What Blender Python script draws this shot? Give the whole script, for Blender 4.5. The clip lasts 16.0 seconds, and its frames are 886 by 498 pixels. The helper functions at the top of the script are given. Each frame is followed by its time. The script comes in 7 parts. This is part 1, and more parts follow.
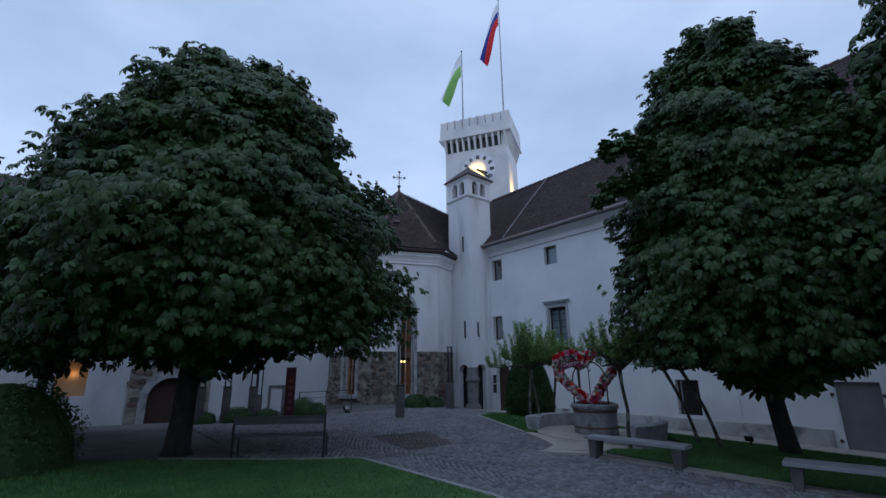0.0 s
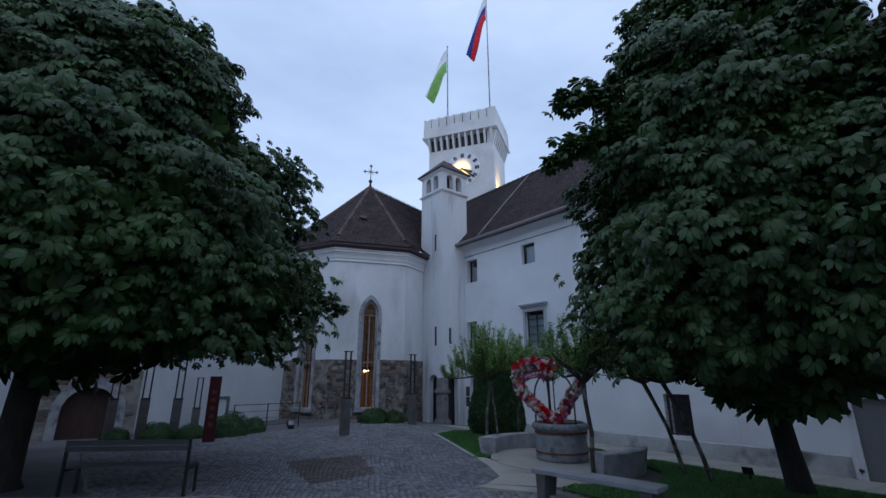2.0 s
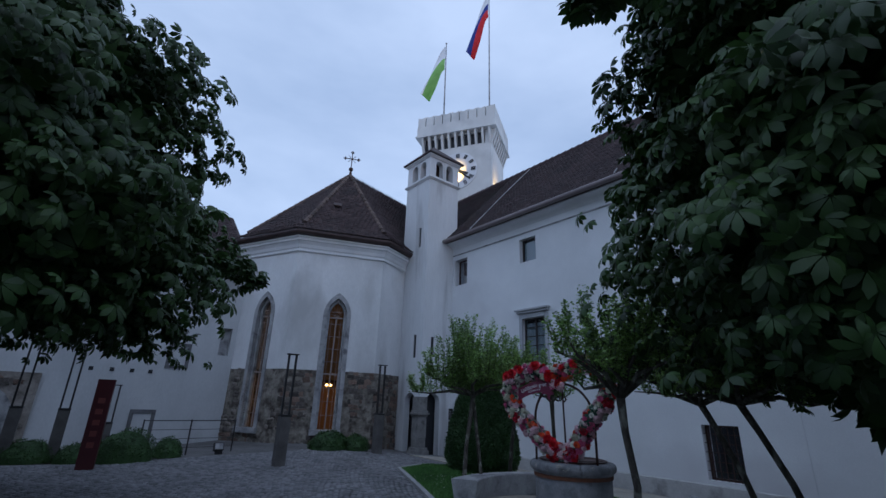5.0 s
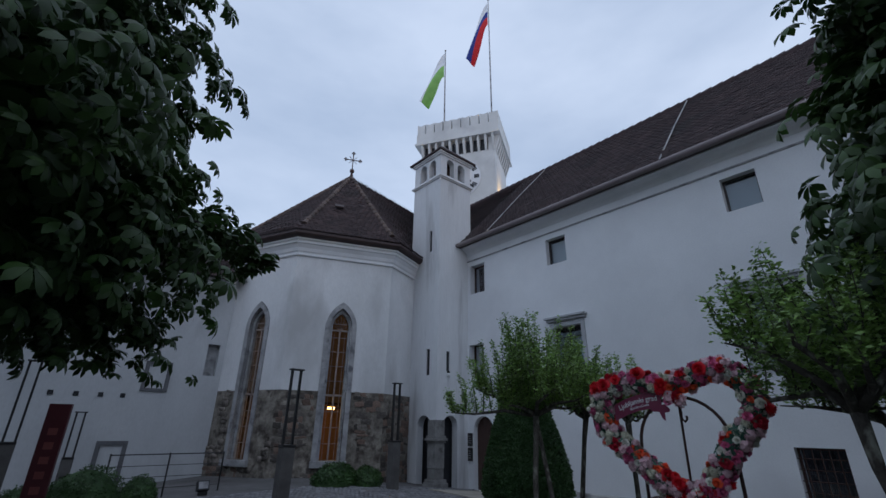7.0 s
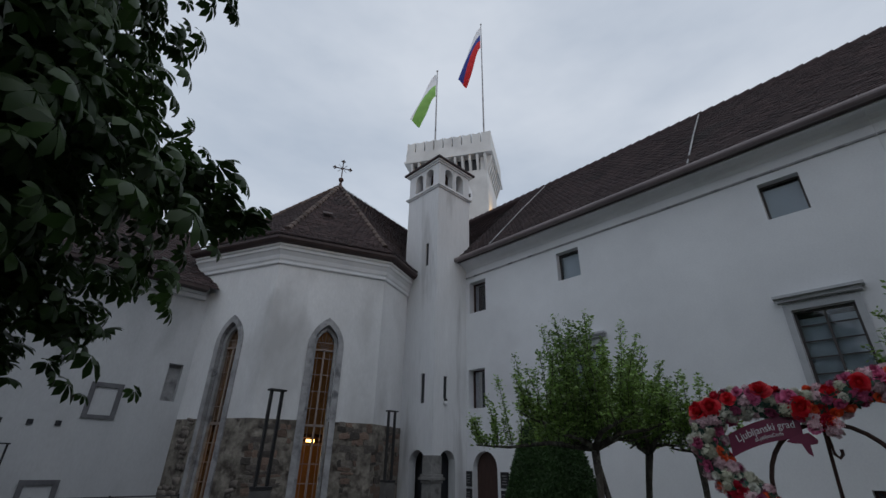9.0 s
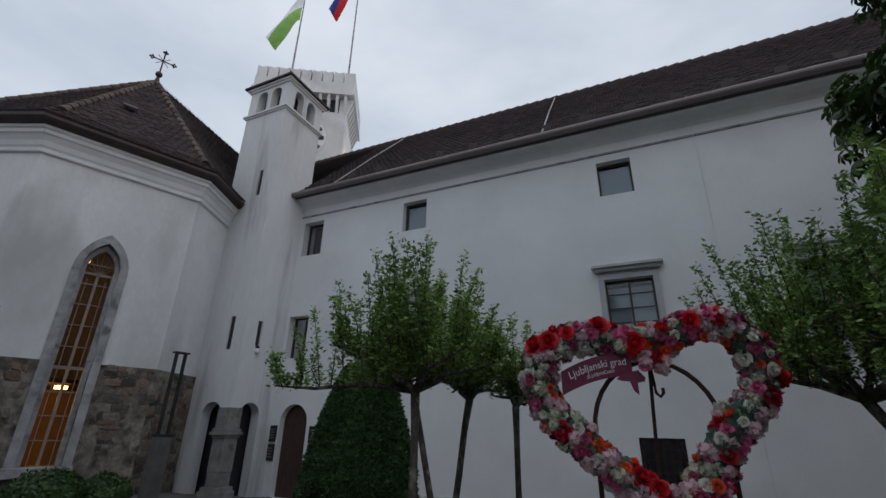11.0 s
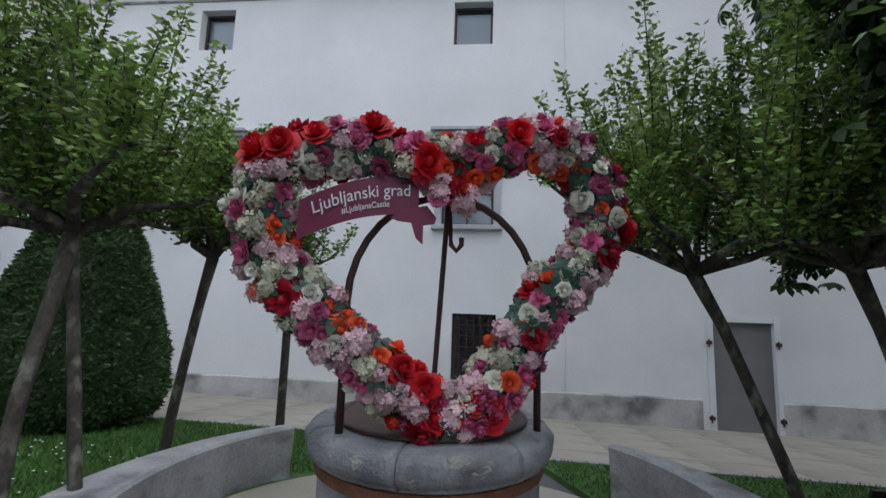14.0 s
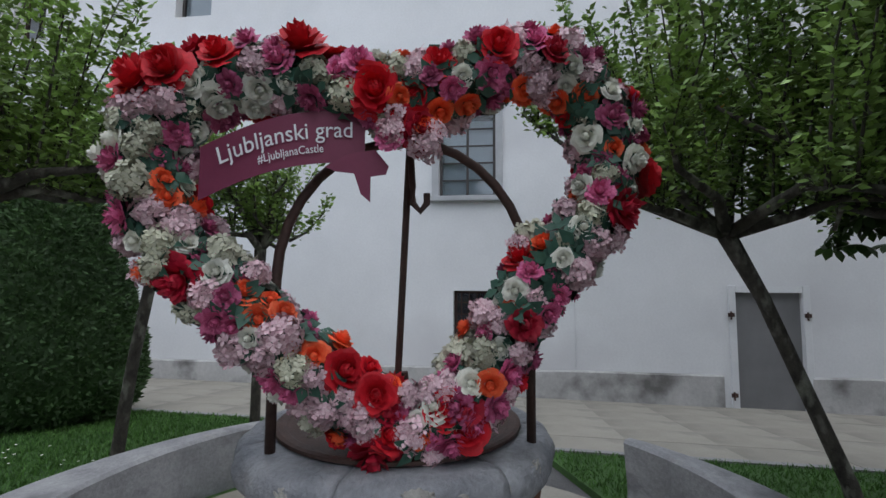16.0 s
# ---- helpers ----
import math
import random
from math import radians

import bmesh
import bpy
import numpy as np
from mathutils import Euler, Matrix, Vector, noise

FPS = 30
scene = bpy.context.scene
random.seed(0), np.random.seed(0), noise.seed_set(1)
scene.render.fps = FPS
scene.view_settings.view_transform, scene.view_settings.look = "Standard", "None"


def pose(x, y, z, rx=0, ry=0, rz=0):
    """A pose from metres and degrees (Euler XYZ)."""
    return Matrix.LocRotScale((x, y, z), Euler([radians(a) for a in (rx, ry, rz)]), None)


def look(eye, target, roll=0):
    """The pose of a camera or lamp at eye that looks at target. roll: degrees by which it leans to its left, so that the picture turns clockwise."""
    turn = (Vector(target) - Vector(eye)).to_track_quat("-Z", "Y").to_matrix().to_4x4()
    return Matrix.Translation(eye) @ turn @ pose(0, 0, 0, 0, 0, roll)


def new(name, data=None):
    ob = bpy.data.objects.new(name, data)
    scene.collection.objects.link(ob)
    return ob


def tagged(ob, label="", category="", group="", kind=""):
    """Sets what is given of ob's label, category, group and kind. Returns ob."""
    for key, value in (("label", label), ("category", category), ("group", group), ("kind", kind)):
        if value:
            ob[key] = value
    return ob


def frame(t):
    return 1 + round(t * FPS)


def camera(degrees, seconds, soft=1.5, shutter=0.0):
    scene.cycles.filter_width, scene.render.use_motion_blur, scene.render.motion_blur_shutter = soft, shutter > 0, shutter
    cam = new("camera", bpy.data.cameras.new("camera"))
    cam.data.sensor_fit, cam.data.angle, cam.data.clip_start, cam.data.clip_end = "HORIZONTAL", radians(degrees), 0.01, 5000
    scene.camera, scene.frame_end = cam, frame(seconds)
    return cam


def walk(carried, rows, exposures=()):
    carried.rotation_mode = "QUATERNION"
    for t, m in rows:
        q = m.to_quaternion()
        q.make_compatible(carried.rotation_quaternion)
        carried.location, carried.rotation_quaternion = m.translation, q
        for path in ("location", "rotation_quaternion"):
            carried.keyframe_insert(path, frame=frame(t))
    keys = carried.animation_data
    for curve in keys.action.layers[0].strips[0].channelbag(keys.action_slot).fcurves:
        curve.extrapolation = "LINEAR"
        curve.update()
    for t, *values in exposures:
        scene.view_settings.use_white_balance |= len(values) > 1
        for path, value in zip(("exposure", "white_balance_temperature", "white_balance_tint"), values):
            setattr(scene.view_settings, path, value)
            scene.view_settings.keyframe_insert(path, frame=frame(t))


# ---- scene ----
cam = camera(89.8, 16.0)
PATH = [
    (0, (-1.292, -0.737, 1.73), (-0.076, 0.765, 2.245), -0.5),
    (0.5, (-0.554, -0.564, 1.757), (0.663, 0.923, 2.311), -0.8),
    (1, (0.142, -0.392, 1.758), (1.354, 1.101, 2.31), -0.8),
    (1.5, (0.822, -0.172, 1.762), (2.032, 1.322, 2.312), -0.5),
    (2, (1.433, 0.044, 1.715), (2.639, 1.539, 2.273), -0.1),
    (2.5, (2.027, 0.256, 1.681), (3.219, 1.758, 2.249), 0.2),
    (3, (2.614, 0.549, 1.656), (3.787, 2.061, 2.239), 0.4),
    (3.5, (3.132, 0.988, 1.589), (4.3, 2.495, 2.192), 1.2),
    (4, (3.55, 1.442, 1.546), (4.73, 2.931, 2.171), 1.9),
    (6.5, (4.63, 4.267, 1.453), (5.834, 5.695, 2.167), 1.1),
    (7, (4.69, 4.797, 1.47), (5.901, 6.203, 2.216), 0.9),
    (7.5, (4.754, 5.36, 1.482), (5.979, 6.731, 2.269), 0.6),
    (8, (4.909, 5.817, 1.489), (6.129, 7.172, 2.31), 0.8),
    (8.2, (4.984, 5.985, 1.488), (6.202, 7.334, 2.323), 0.9),
    (10.3, (5.918, 7.209, 1.354), (7.36, 8.282, 2.231), 0.8),
    (10.5, (6.05, 7.251, 1.33), (7.554, 8.255, 2.184), 0.6),
    (11, (6.448, 7.276, 1.309), (8.132, 8.054, 2.056), 1.0),
    (11.5, (6.864, 7.313, 1.267), (8.695, 7.784, 1.919), 0.7),
    (12, (7.211, 7.308, 1.298), (9.123, 7.6, 1.805), 1.3),
    (12.5, (7.558, 7.216, 1.277), (9.506, 7.441, 1.669), 2.2),
    (13, (7.884, 7.185, 1.277), (9.847, 7.386, 1.607), 2.2),
    (13.5, (8.182, 7.117, 1.27), (10.15, 7.308, 1.57), 2.1),
    (14, (8.426, 7.084, 1.278), (10.399, 7.276, 1.543), 1.9),
    (14.5, (8.64, 7.069, 1.275), (10.614, 7.269, 1.52), 1.7),
    (15, (8.813, 7.071, 1.291), (10.79, 7.267, 1.521), 1.2),
    (15.5, (8.92, 7.021, 1.3), (10.899, 7.221, 1.512), 0.9),
    (16, (9.01, 6.94, 1.286), (10.99, 7.177, 1.449), 0.4),
]
EXPOSURES = [(0, 0.22, 5200, 12), (2, 0.36, 5250, 12), (4, 0.22, 5200, 12), (6.5, 0.28, 5400, 11.5), (7, 0.27, 5700, 11), (8, 0.18, 6400, 10), (10.5, 0.2, 6500, 10), (11, 0.38, 6550, 10), (11.5, 0.66, 6350, 10), (12, 0.98, 6100, 10), (12.5, 1.36, 6450, 10), (13, 1.52, 6550, 10.5), (14.5, 1.57, 6600, 11), (16, 1.62, 6600, 11)]
walk(cam, [(t, look(eye, target, roll)) for t, eye, target, roll in PATH], EXPOSURES)

# ---- world and light: overcast dusk ----
world = bpy.data.worlds.new("sky")
scene.world = world
world.use_nodes = True
wn, wl = world.node_tree.nodes, world.node_tree.links
wn.clear()
w_out, w_bg = wn.new("ShaderNodeOutputWorld"), wn.new("ShaderNodeBackground")
w_sky = wn.new("ShaderNodeTexSky")
w_sky.sky_type, w_sky.sun_disc = "NISHITA", False
w_sky.sun_elevation, w_sky.sun_rotation = radians(6), radians(200)
w_co, w_map, w_noise, w_ramp, w_mix = (wn.new("ShaderNodeTexCoord"), wn.new("ShaderNodeMapping"), wn.new("ShaderNodeTexNoise"),
                                       wn.new("ShaderNodeValToRGB"), wn.new("ShaderNodeMixRGB"))
w_map.inputs["Scale"].default_value = (1.0, 1.0, 2.6)
w_noise.inputs["Scale"].default_value, w_noise.inputs["Detail"].default_value, w_noise.inputs["Roughness"].default_value = 1.7, 5, 0.55
w_ramp.color_ramp.elements[0].position, w_ramp.color_ramp.elements[0].color = 0.32, (3.1, 3.55, 4.25, 1)
w_ramp.color_ramp.elements[1].position, w_ramp.color_ramp.elements[1].color = 0.68, (4.6, 4.95, 5.5, 1)
w_mix.inputs[0].default_value = 0.88
w_bg.inputs["Strength"].default_value = 0.13
wl.new(w_co.outputs["Generated"], w_map.inputs["Vector"])
wl.new(w_map.outputs[0], w_noise.inputs["Vector"])
wl.new(w_noise.outputs["Fac"], w_ramp.inputs[0])
wl.new(w_sky.outputs[0], w_mix.inputs[1])
wl.new(w_ramp.outputs[0], w_mix.inputs[2])
wl.new(w_mix.outputs[0], w_bg.inputs["Color"])
wl.new(w_bg.outputs[0], w_out.inputs["Surface"])
sun = new("sun", bpy.data.lights.new("sun", "SUN"))
sun.data.energy, sun.data.angle, sun.data.color = 0.25, radians(60), (1, 0.97, 0.93)
sun.matrix_world = look((0, 0, 30), (6, 9, 0))


def lamp(name, kind, place, target, energy, colour, size=0.1, spot=60):
    ob = new(name, bpy.data.lights.new(name, kind))
    ob.data.energy, ob.data.color = energy, colour
    if kind == "SPOT":
        ob.data.spot_size, ob.data.spot_blend, ob.data.shadow_soft_size = radians(spot), 0.6, size
    if kind == "POINT":
        ob.data.shadow_soft_size = size
    if kind == "AREA":
        ob.data.size = size
    ob.matrix_world = look(place, target)
    return ob


# ---- materials ----
def mat(name, c1, c2, rough=0.8, scale=3.0, fine=40.0, bump=0.2, metal=0.0, fine_amount=0.25, spec=0.4, stain=None, stain_scale=0.6, stain_low=0.55, coords="Object", random=0.0, stretch=(1, 1, 1), island=0.0):
    m = bpy.data.materials.new(name)
    m.use_nodes = True
    n, l = m.node_tree.nodes, m.node_tree.links
    b = n["Principled BSDF"]
    co = n.new("ShaderNodeTexCoord")
    mp = n.new("ShaderNodeMapping")
    mp.inputs["Scale"].default_value = stretch
    l.new(co.outputs[coords], mp.inputs["Vector"])
    big, small = n.new("ShaderNodeTexNoise"), n.new("ShaderNodeTexNoise")
    for t, s, d in ((big, scale, 6), (small, fine, 4)):
        t.inputs["Scale"].default_value, t.inputs["Detail"].default_value, t.inputs["Roughness"].default_value = s, d, 0.62
        l.new(mp.outputs[0], t.inputs["Vector"])
    rmp = n.new("ShaderNodeValToRGB")
    rmp.color_ramp.elements[0].position, rmp.color_ramp.elements[1].position = 0.3, 0.7
    rmp.color_ramp.elements[0].color, rmp.color_ramp.elements[1].color = (*c1, 1), (*c2, 1)
    l.new(big.outputs["Fac"], rmp.inputs[0])
    last = rmp.outputs[0]

    def blend(kind, fac, colour_socket, other):
        x = n.new("ShaderNodeMixRGB")
        x.blend_type = kind
        if isinstance(fac, float):
            x.inputs[0].default_value = fac
        else:
            l.new(fac, x.inputs[0])
        l.new(colour_socket, x.inputs[1])
        if isinstance(other, tuple):
            x.inputs[2].default_value = (*other, 1)
        else:
            l.new(other, x.inputs[2])
        return x.outputs[0]

    sr = n.new("ShaderNodeValToRGB")
    sr.color_ramp.elements[0].position, sr.color_ramp.elements[1].position = 0.25, 0.75
    sr.color_ramp.elements[0].color, sr.color_ramp.elements[1].color = (0.45, 0.45, 0.45, 1), (1.25, 1.25, 1.25, 1)
    l.new(small.outputs["Fac"], sr.inputs[0])
    last = blend("MULTIPLY", fine_amount, last, sr.outputs[0])
    if stain:
        st = n.new("ShaderNodeTexNoise")
        st.inputs["Scale"].default_value, st.inputs["Detail"].default_value = stain_scale, 8
        sm = n.new("ShaderNodeMapping")
        sm.inputs["Scale"].default_value, sm.inputs["Location"].default_value = stretch, (7, 3, 1)
        l.new(co.outputs[coords], sm.inputs["Vector"])
        l.new(sm.outputs[0], st.inputs["Vector"])
        k = n.new("ShaderNodeValToRGB")
        k.color_ramp.elements[0].position, k.color_ramp.elements[1].position = stain_low, stain_low + 0.17
        l.new(st.outputs["Fac"], k.inputs[0])
        last = blend("MIX", k.outputs[0], last, stain)
    if random or island:
        src = n.new("ShaderNodeObjectInfo").outputs["Random"] if random else n.new("ShaderNodeNewGeometry").outputs["Random Per Island"]
        amount = random or island
        h = n.new("ShaderNodeMapRange")
        h.inputs["To Min"].default_value, h.inputs["To Max"].default_value = 1 - amount, 1 + amount
        l.new(src, h.inputs["Value"])
        v = n.new("ShaderNodeHueSaturation")
        l.new(h.outputs[0], v.inputs["Value"])
        l.new(last, v.inputs["Color"])
        last = v.outputs[0]
    l.new(last, b.inputs["Base Color"])
    b.inputs["Roughness"].default_value, b.inputs["Metallic"].default_value, b.inputs["Specular IOR Level"].default_value = rough, metal, spec
    if bump:
        bp = n.new("ShaderNodeBump")
        bp.inputs["Strength"].default_value, bp.inputs["Distance"].default_value = bump, 0.02
        mixh = n.new("ShaderNodeMath")
        mixh.operation = "ADD"
        l.new(big.outputs["Fac"], mixh.inputs[0])
        l.new(small.outputs["Fac"], mixh.inputs[1])
        l.new(mixh.outputs[0], bp.inputs["Height"])
        l.new(bp.outputs[0], b.inputs["Normal"])
    return m


def glass(name, colour, rough=0.03, mix=0.0):
    m = bpy.data.materials.new(name)
    m.use_nodes = True
    b = m.node_tree.nodes["Principled BSDF"]
    b.inputs["Base Color"].default_value = (*colour, 1)
    b.inputs["Roughness"].default_value, b.inputs["Transmission Weight"].default_value, b.inputs["IOR"].default_value = rough, 1 - mix, 1.45
    return m


def emitter(name, colour, strength):
    m = bpy.data.materials.new(name)
    m.use_nodes = True
    b = m.node_tree.nodes["Principled BSDF"]
    b.inputs["Emission Color"].default_value, b.inputs["Emission Strength"].default_value = (*colour, 1), strength
    b.inputs["Base Color"].default_value = (*colour, 1)
    return m


PLASTER = mat("white_plaster", (0.66, 0.67, 0.69), (0.76, 0.77, 0.79), 0.9, 0.5, 25, 0.12, fine_amount=0.1, stain=(0.60, 0.60, 0.62), stain_scale=0.35, stain_low=0.56)
PLASTER_OLD = mat("weathered_plaster", (0.60, 0.61, 0.63), (0.72, 0.73, 0.75), 0.9, 0.6, 18, 0.15, fine_amount=0.14, stain=(0.27, 0.265, 0.27), stain_scale=1.1, stain_low=0.57, stretch=(1, 1, 0.14))
# weathered plaster, base lowered to hold the chestnut's shade on this wall
NORTHWALL = mat("shaded_weathered_plaster", (0.42, 0.43, 0.445), (0.58, 0.59, 0.605), 0.9, 0.5, 18, 0.15, fine_amount=0.14, stain=(0.33, 0.33, 0.34), stain_scale=0.5, stain_low=0.55, stretch=(1, 1, 0.4))
CHAPELWALL = mat("stained_chapel_plaster", (0.58, 0.585, 0.595), (0.76, 0.765, 0.78), 0.9, 0.45, 16, 0.2, fine_amount=0.14, stain=(0.45, 0.45, 0.455), stain_scale=0.55, stain_low=0.53, stretch=(1, 1, 0.45))
PLINTH = mat("plinth_plaster", (0.36, 0.355, 0.35), (0.54, 0.535, 0.53), 0.9, 1.5, 20, 0.25, fine_amount=0.2, stain=(0.15, 0.145, 0.14), stain_scale=1.6, stain_low=0.5)
TRIM = mat("painted_moulding", (0.62, 0.63, 0.65), (0.74, 0.75, 0.77), 0.85, 1.0, 30, 0.08, fine_amount=0.1)
GREYSTONE = mat("grey_limestone", (0.23, 0.23, 0.24), (0.42, 0.42, 0.43), 0.8, 2.5, 40, 0.3, fine_amount=0.3, stain=(0.13, 0.13, 0.14), stain_scale=3.2, stain_low=0.53)
WELLSTONE = mat("well_limestone", (0.14, 0.147, 0.165), (0.33, 0.335, 0.35), 0.6, 4, 45, 0.7, fine_amount=0.4, stain=(0.075, 0.07, 0.072), stain_scale=4, stain_low=0.57)
ROOF = mat("dark_clay_tile", (0.036, 0.024, 0.026), (0.068, 0.045, 0.046), 0.75, 1.2, 12, 0.3, fine_amount=0.35, stain=(0.035, 0.03, 0.03), stain_scale=0.6, stain_low=0.55, island=0.3)
HIPTILE = mat("worn_hip_tile", (0.07, 0.05, 0.044), (0.13, 0.098, 0.086), 0.85, 4, 25, 0.4, fine_amount=0.4, random=0.35)
ROOFEDGE = mat("eave_board", (0.035, 0.022, 0.022), (0.06, 0.038, 0.036), 0.6, 2, 25, 0.1)
METAL = mat("dark_metal", (0.035, 0.035, 0.038), (0.06, 0.06, 0.062), 0.45, 3, 60, 0.05, metal=0.7)
IRON = mat("rusted_iron", (0.05, 0.032, 0.028), (0.10, 0.055, 0.045), 0.6, 8, 60, 0.2, metal=0.4, fine_amount=0.4)
CORTEN = mat("brown_painted_steel", (0.055, 0.022, 0.018), (0.095, 0.036, 0.028), 0.6, 3, 40, 0.1, stain=(0.04, 0.016, 0.014), stain_scale=2)
PILLAR = mat("dark_concrete", (0.075, 0.07, 0.07), (0.13, 0.125, 0.12), 0.85, 3, 40, 0.25, fine_amount=0.3)
DARKWOOD = mat("dark_door_wood", (0.040, 0.022, 0.018), (0.075, 0.04, 0.032), 0.6, 4, 40, 0.2, stretch=(6, 6, 0.6))
GREYPAINT = mat("grey_door_paint", (0.16, 0.16, 0.165), (0.20, 0.20, 0.205), 0.5, 2, 50, 0.06, fine_amount=0.1)
# near-black that stands in for shade in rooms, slits and openings
SHADEDARK = mat("window_interior", (0.015, 0.016, 0.02), (0.03, 0.032, 0.038), 0.5, 2, 20, 0.0)
PANE = glass("window_glass", (0.8, 0.85, 0.9), 0.02)
# blind colour raised to carry the sky reflection of the panes
BLIND = mat("sky_bright_blind", (0.30, 0.345, 0.36), (0.36, 0.405, 0.42), 0.4, 1, 20, 0.03, fine_amount=0.08, spec=0.6)
DARKFRAME = mat("dark_grey_stone_frame", (0.09, 0.09, 0.1), (0.17, 0.17, 0.18), 0.85, 3, 30, 0.3, fine_amount=0.3)
SURROUND = mat("painted_stone_surround", (0.36, 0.37, 0.39), (0.47, 0.48, 0.50), 0.8, 2, 30, 0.15, fine_amount=0.15)
GUTTER = mat("mauve_brown_gutter", (0.15, 0.122, 0.125), (0.21, 0.172, 0.176), 0.4, 1, 25, 0.05)
WINFRAME = mat("window_frame_paint", (0.045, 0.04, 0.04), (0.075, 0.068, 0.066), 0.6, 4, 40, 0.08)
LEADBAR = mat("pale_lead_bar", (0.24, 0.185, 0.16), (0.33, 0.265, 0.23), 0.6, 4, 40, 0.08)
GRASS = mat("lawn_grass", (0.028, 0.075, 0.015), (0.062, 0.145, 0.032), 0.8, 2.0, 60, 0.4, fine_amount=0.4)
BLADE = mat("grass_blade", (0.045, 0.12, 0.022), (0.095, 0.215, 0.044), 0.65, 1.2, 20, 0.0, fine_amount=0.2, island=0.35)
COBBLE = mat("cobble_stone", (0.13, 0.13, 0.14), (0.20, 0.20, 0.21), 0.75, 1.0, 30, 0.3, fine_amount=0.35, island=0.35)
COBBLE_PART = mat("cobble_stone_piece", (0.13, 0.13, 0.14), (0.20, 0.20, 0.21), 0.75, 1.0, 30, 0.3, fine_amount=0.35, random=0.35)
SAND = mat("paving_joint_sand", (0.085, 0.083, 0.085), (0.14, 0.137, 0.138), 0.9, 1.5, 60, 0.4, fine_amount=0.4, stain=(0.06, 0.055, 0.055), stain_scale=0.4, stain_low=0.58)
PAVING = mat("pale_paving_slab", (0.27, 0.252, 0.215), (0.35, 0.33, 0.288), 0.85, 1.2, 35, 0.15, fine_amount=0.2, random=0.01, stain=(0.17, 0.16, 0.145), stain_scale=0.9, stain_low=0.56)
KERB = mat("kerb_stone", (0.22, 0.22, 0.22), (0.33, 0.33, 0.33), 0.85, 3, 40, 0.25, random=0.12)
BARK = mat("grey_bark", (0.025, 0.022, 0.018), (0.09, 0.08, 0.066), 0.9, 14, 40, 0.7, fine_amount=0.5, stain=(0.2, 0.2, 0.165), stain_scale=11, stain_low=0.52, stretch=(1, 1, 0.6))
CHESTNUT_BARK = mat("dark_bark", (0.022, 0.019, 0.017), (0.055, 0.048, 0.043), 0.95, 7, 35, 0.8, fine_amount=0.5, stretch=(1, 1, 0.4))

RUST = mat("orange_rust", (0.10, 0.04, 0.022), (0.21, 0.088, 0.045), 0.8, 9, 60, 0.4, fine_amount=0.5, stain=(0.07, 0.035, 0.025), stain_scale=7)
MORTAR = mat("pale_mortar", (0.27, 0.26, 0.235), (0.45, 0.43, 0.40), 0.95, 9, 60, 0.6, fine_amount=0.4)
PETAL_RED = mat("red_petal", (0.50, 0.006, 0.018), (0.70, 0.016, 0.03), 0.6, 6, 60, 0.1, fine_amount=0.2, random=0.2)
PETAL_CRIMSON = mat("crimson_petal", (0.33, 0.004, 0.022), (0.5, 0.012, 0.04), 0.6, 6, 60, 0.1, fine_amount=0.2, random=0.2)
PETAL_CORAL = mat("coral_petal", (0.85, 0.085, 0.03), (0.90, 0.2, 0.075), 0.6, 6, 60, 0.1, fine_amount=0.15, random=0.2)
PETAL_WHITE = mat("white_petal", (0.66, 0.66, 0.57), (0.82, 0.81, 0.74), 0.65, 6, 60, 0.1, fine_amount=0.15, random=0.15)
PETAL_CREAM = mat("green_cream_petal", (0.44, 0.45, 0.32), (0.66, 0.64, 0.52), 0.7, 8, 60, 0.1, fine_amount=0.2, random=0.2)
PETAL_PALE = mat("pale_pink_petal", (0.56, 0.30, 0.36), (0.76, 0.60, 0.62), 0.7, 7, 60, 0.1, fine_amount=0.2, random=0.2)
PETAL_PINK = mat("magenta_petal", (0.42, 0.04, 0.15), (0.64, 0.18, 0.32), 0.6, 6, 60, 0.1, fine_amount=0.2, random=0.3)
RIBBON = mat("dark_red_ribbon", (0.15, 0.02, 0.055), (0.19, 0.03, 0.07), 0.55, 3, 60, 0.05, fine_amount=0.1)
BENCHWOOD = mat("dark_bench_slat", (0.06, 0.06, 0.065), (0.11, 0.11, 0.12), 0.6, 4, 50, 0.2, stretch=(0.5, 6, 6))
BENCHSTONE = mat("bench_slab", (0.22, 0.225, 0.24), (0.30, 0.305, 0.32), 0.6, 3, 50, 0.15, fine_amount=0.2)
SIGNRED = mat("dark_red_sign", (0.055, 0.008, 0.012), (0.075, 0.012, 0.016), 0.5, 2, 40, 0.03, fine_amount=0.1)
SIGNTEXT = mat("sign_print", (0.16, 0.04, 0.04), (0.2, 0.06, 0.05), 0.6, 2, 40, 0.0)
STONE_A = mat("grey_brown_rubble", (0.10, 0.088, 0.076), (0.21, 0.187, 0.165), 0.9, 3, 20, 0.5, fine_amount=0.4, random=0.35)
STONE_B = mat("dark_rubble", (0.055, 0.048, 0.043), (0.12, 0.106, 0.096), 0.9, 3, 20, 0.5, fine_amount=0.4, random=0.35)
STONE_C = mat("reddish_rubble", (0.13, 0.085, 0.065), (0.22, 0.16, 0.13), 0.9, 3, 20, 0.5, fine_amount=0.4, random=0.3)
PILLARSTONE = mat("weathered_pillar_stone", (0.15, 0.148, 0.145), (0.28, 0.275, 0.27), 0.85, 3, 30, 0.4, fine_amount=0.35, stain=(0.09, 0.088, 0.085), stain_scale=3, stain_low=0.55)
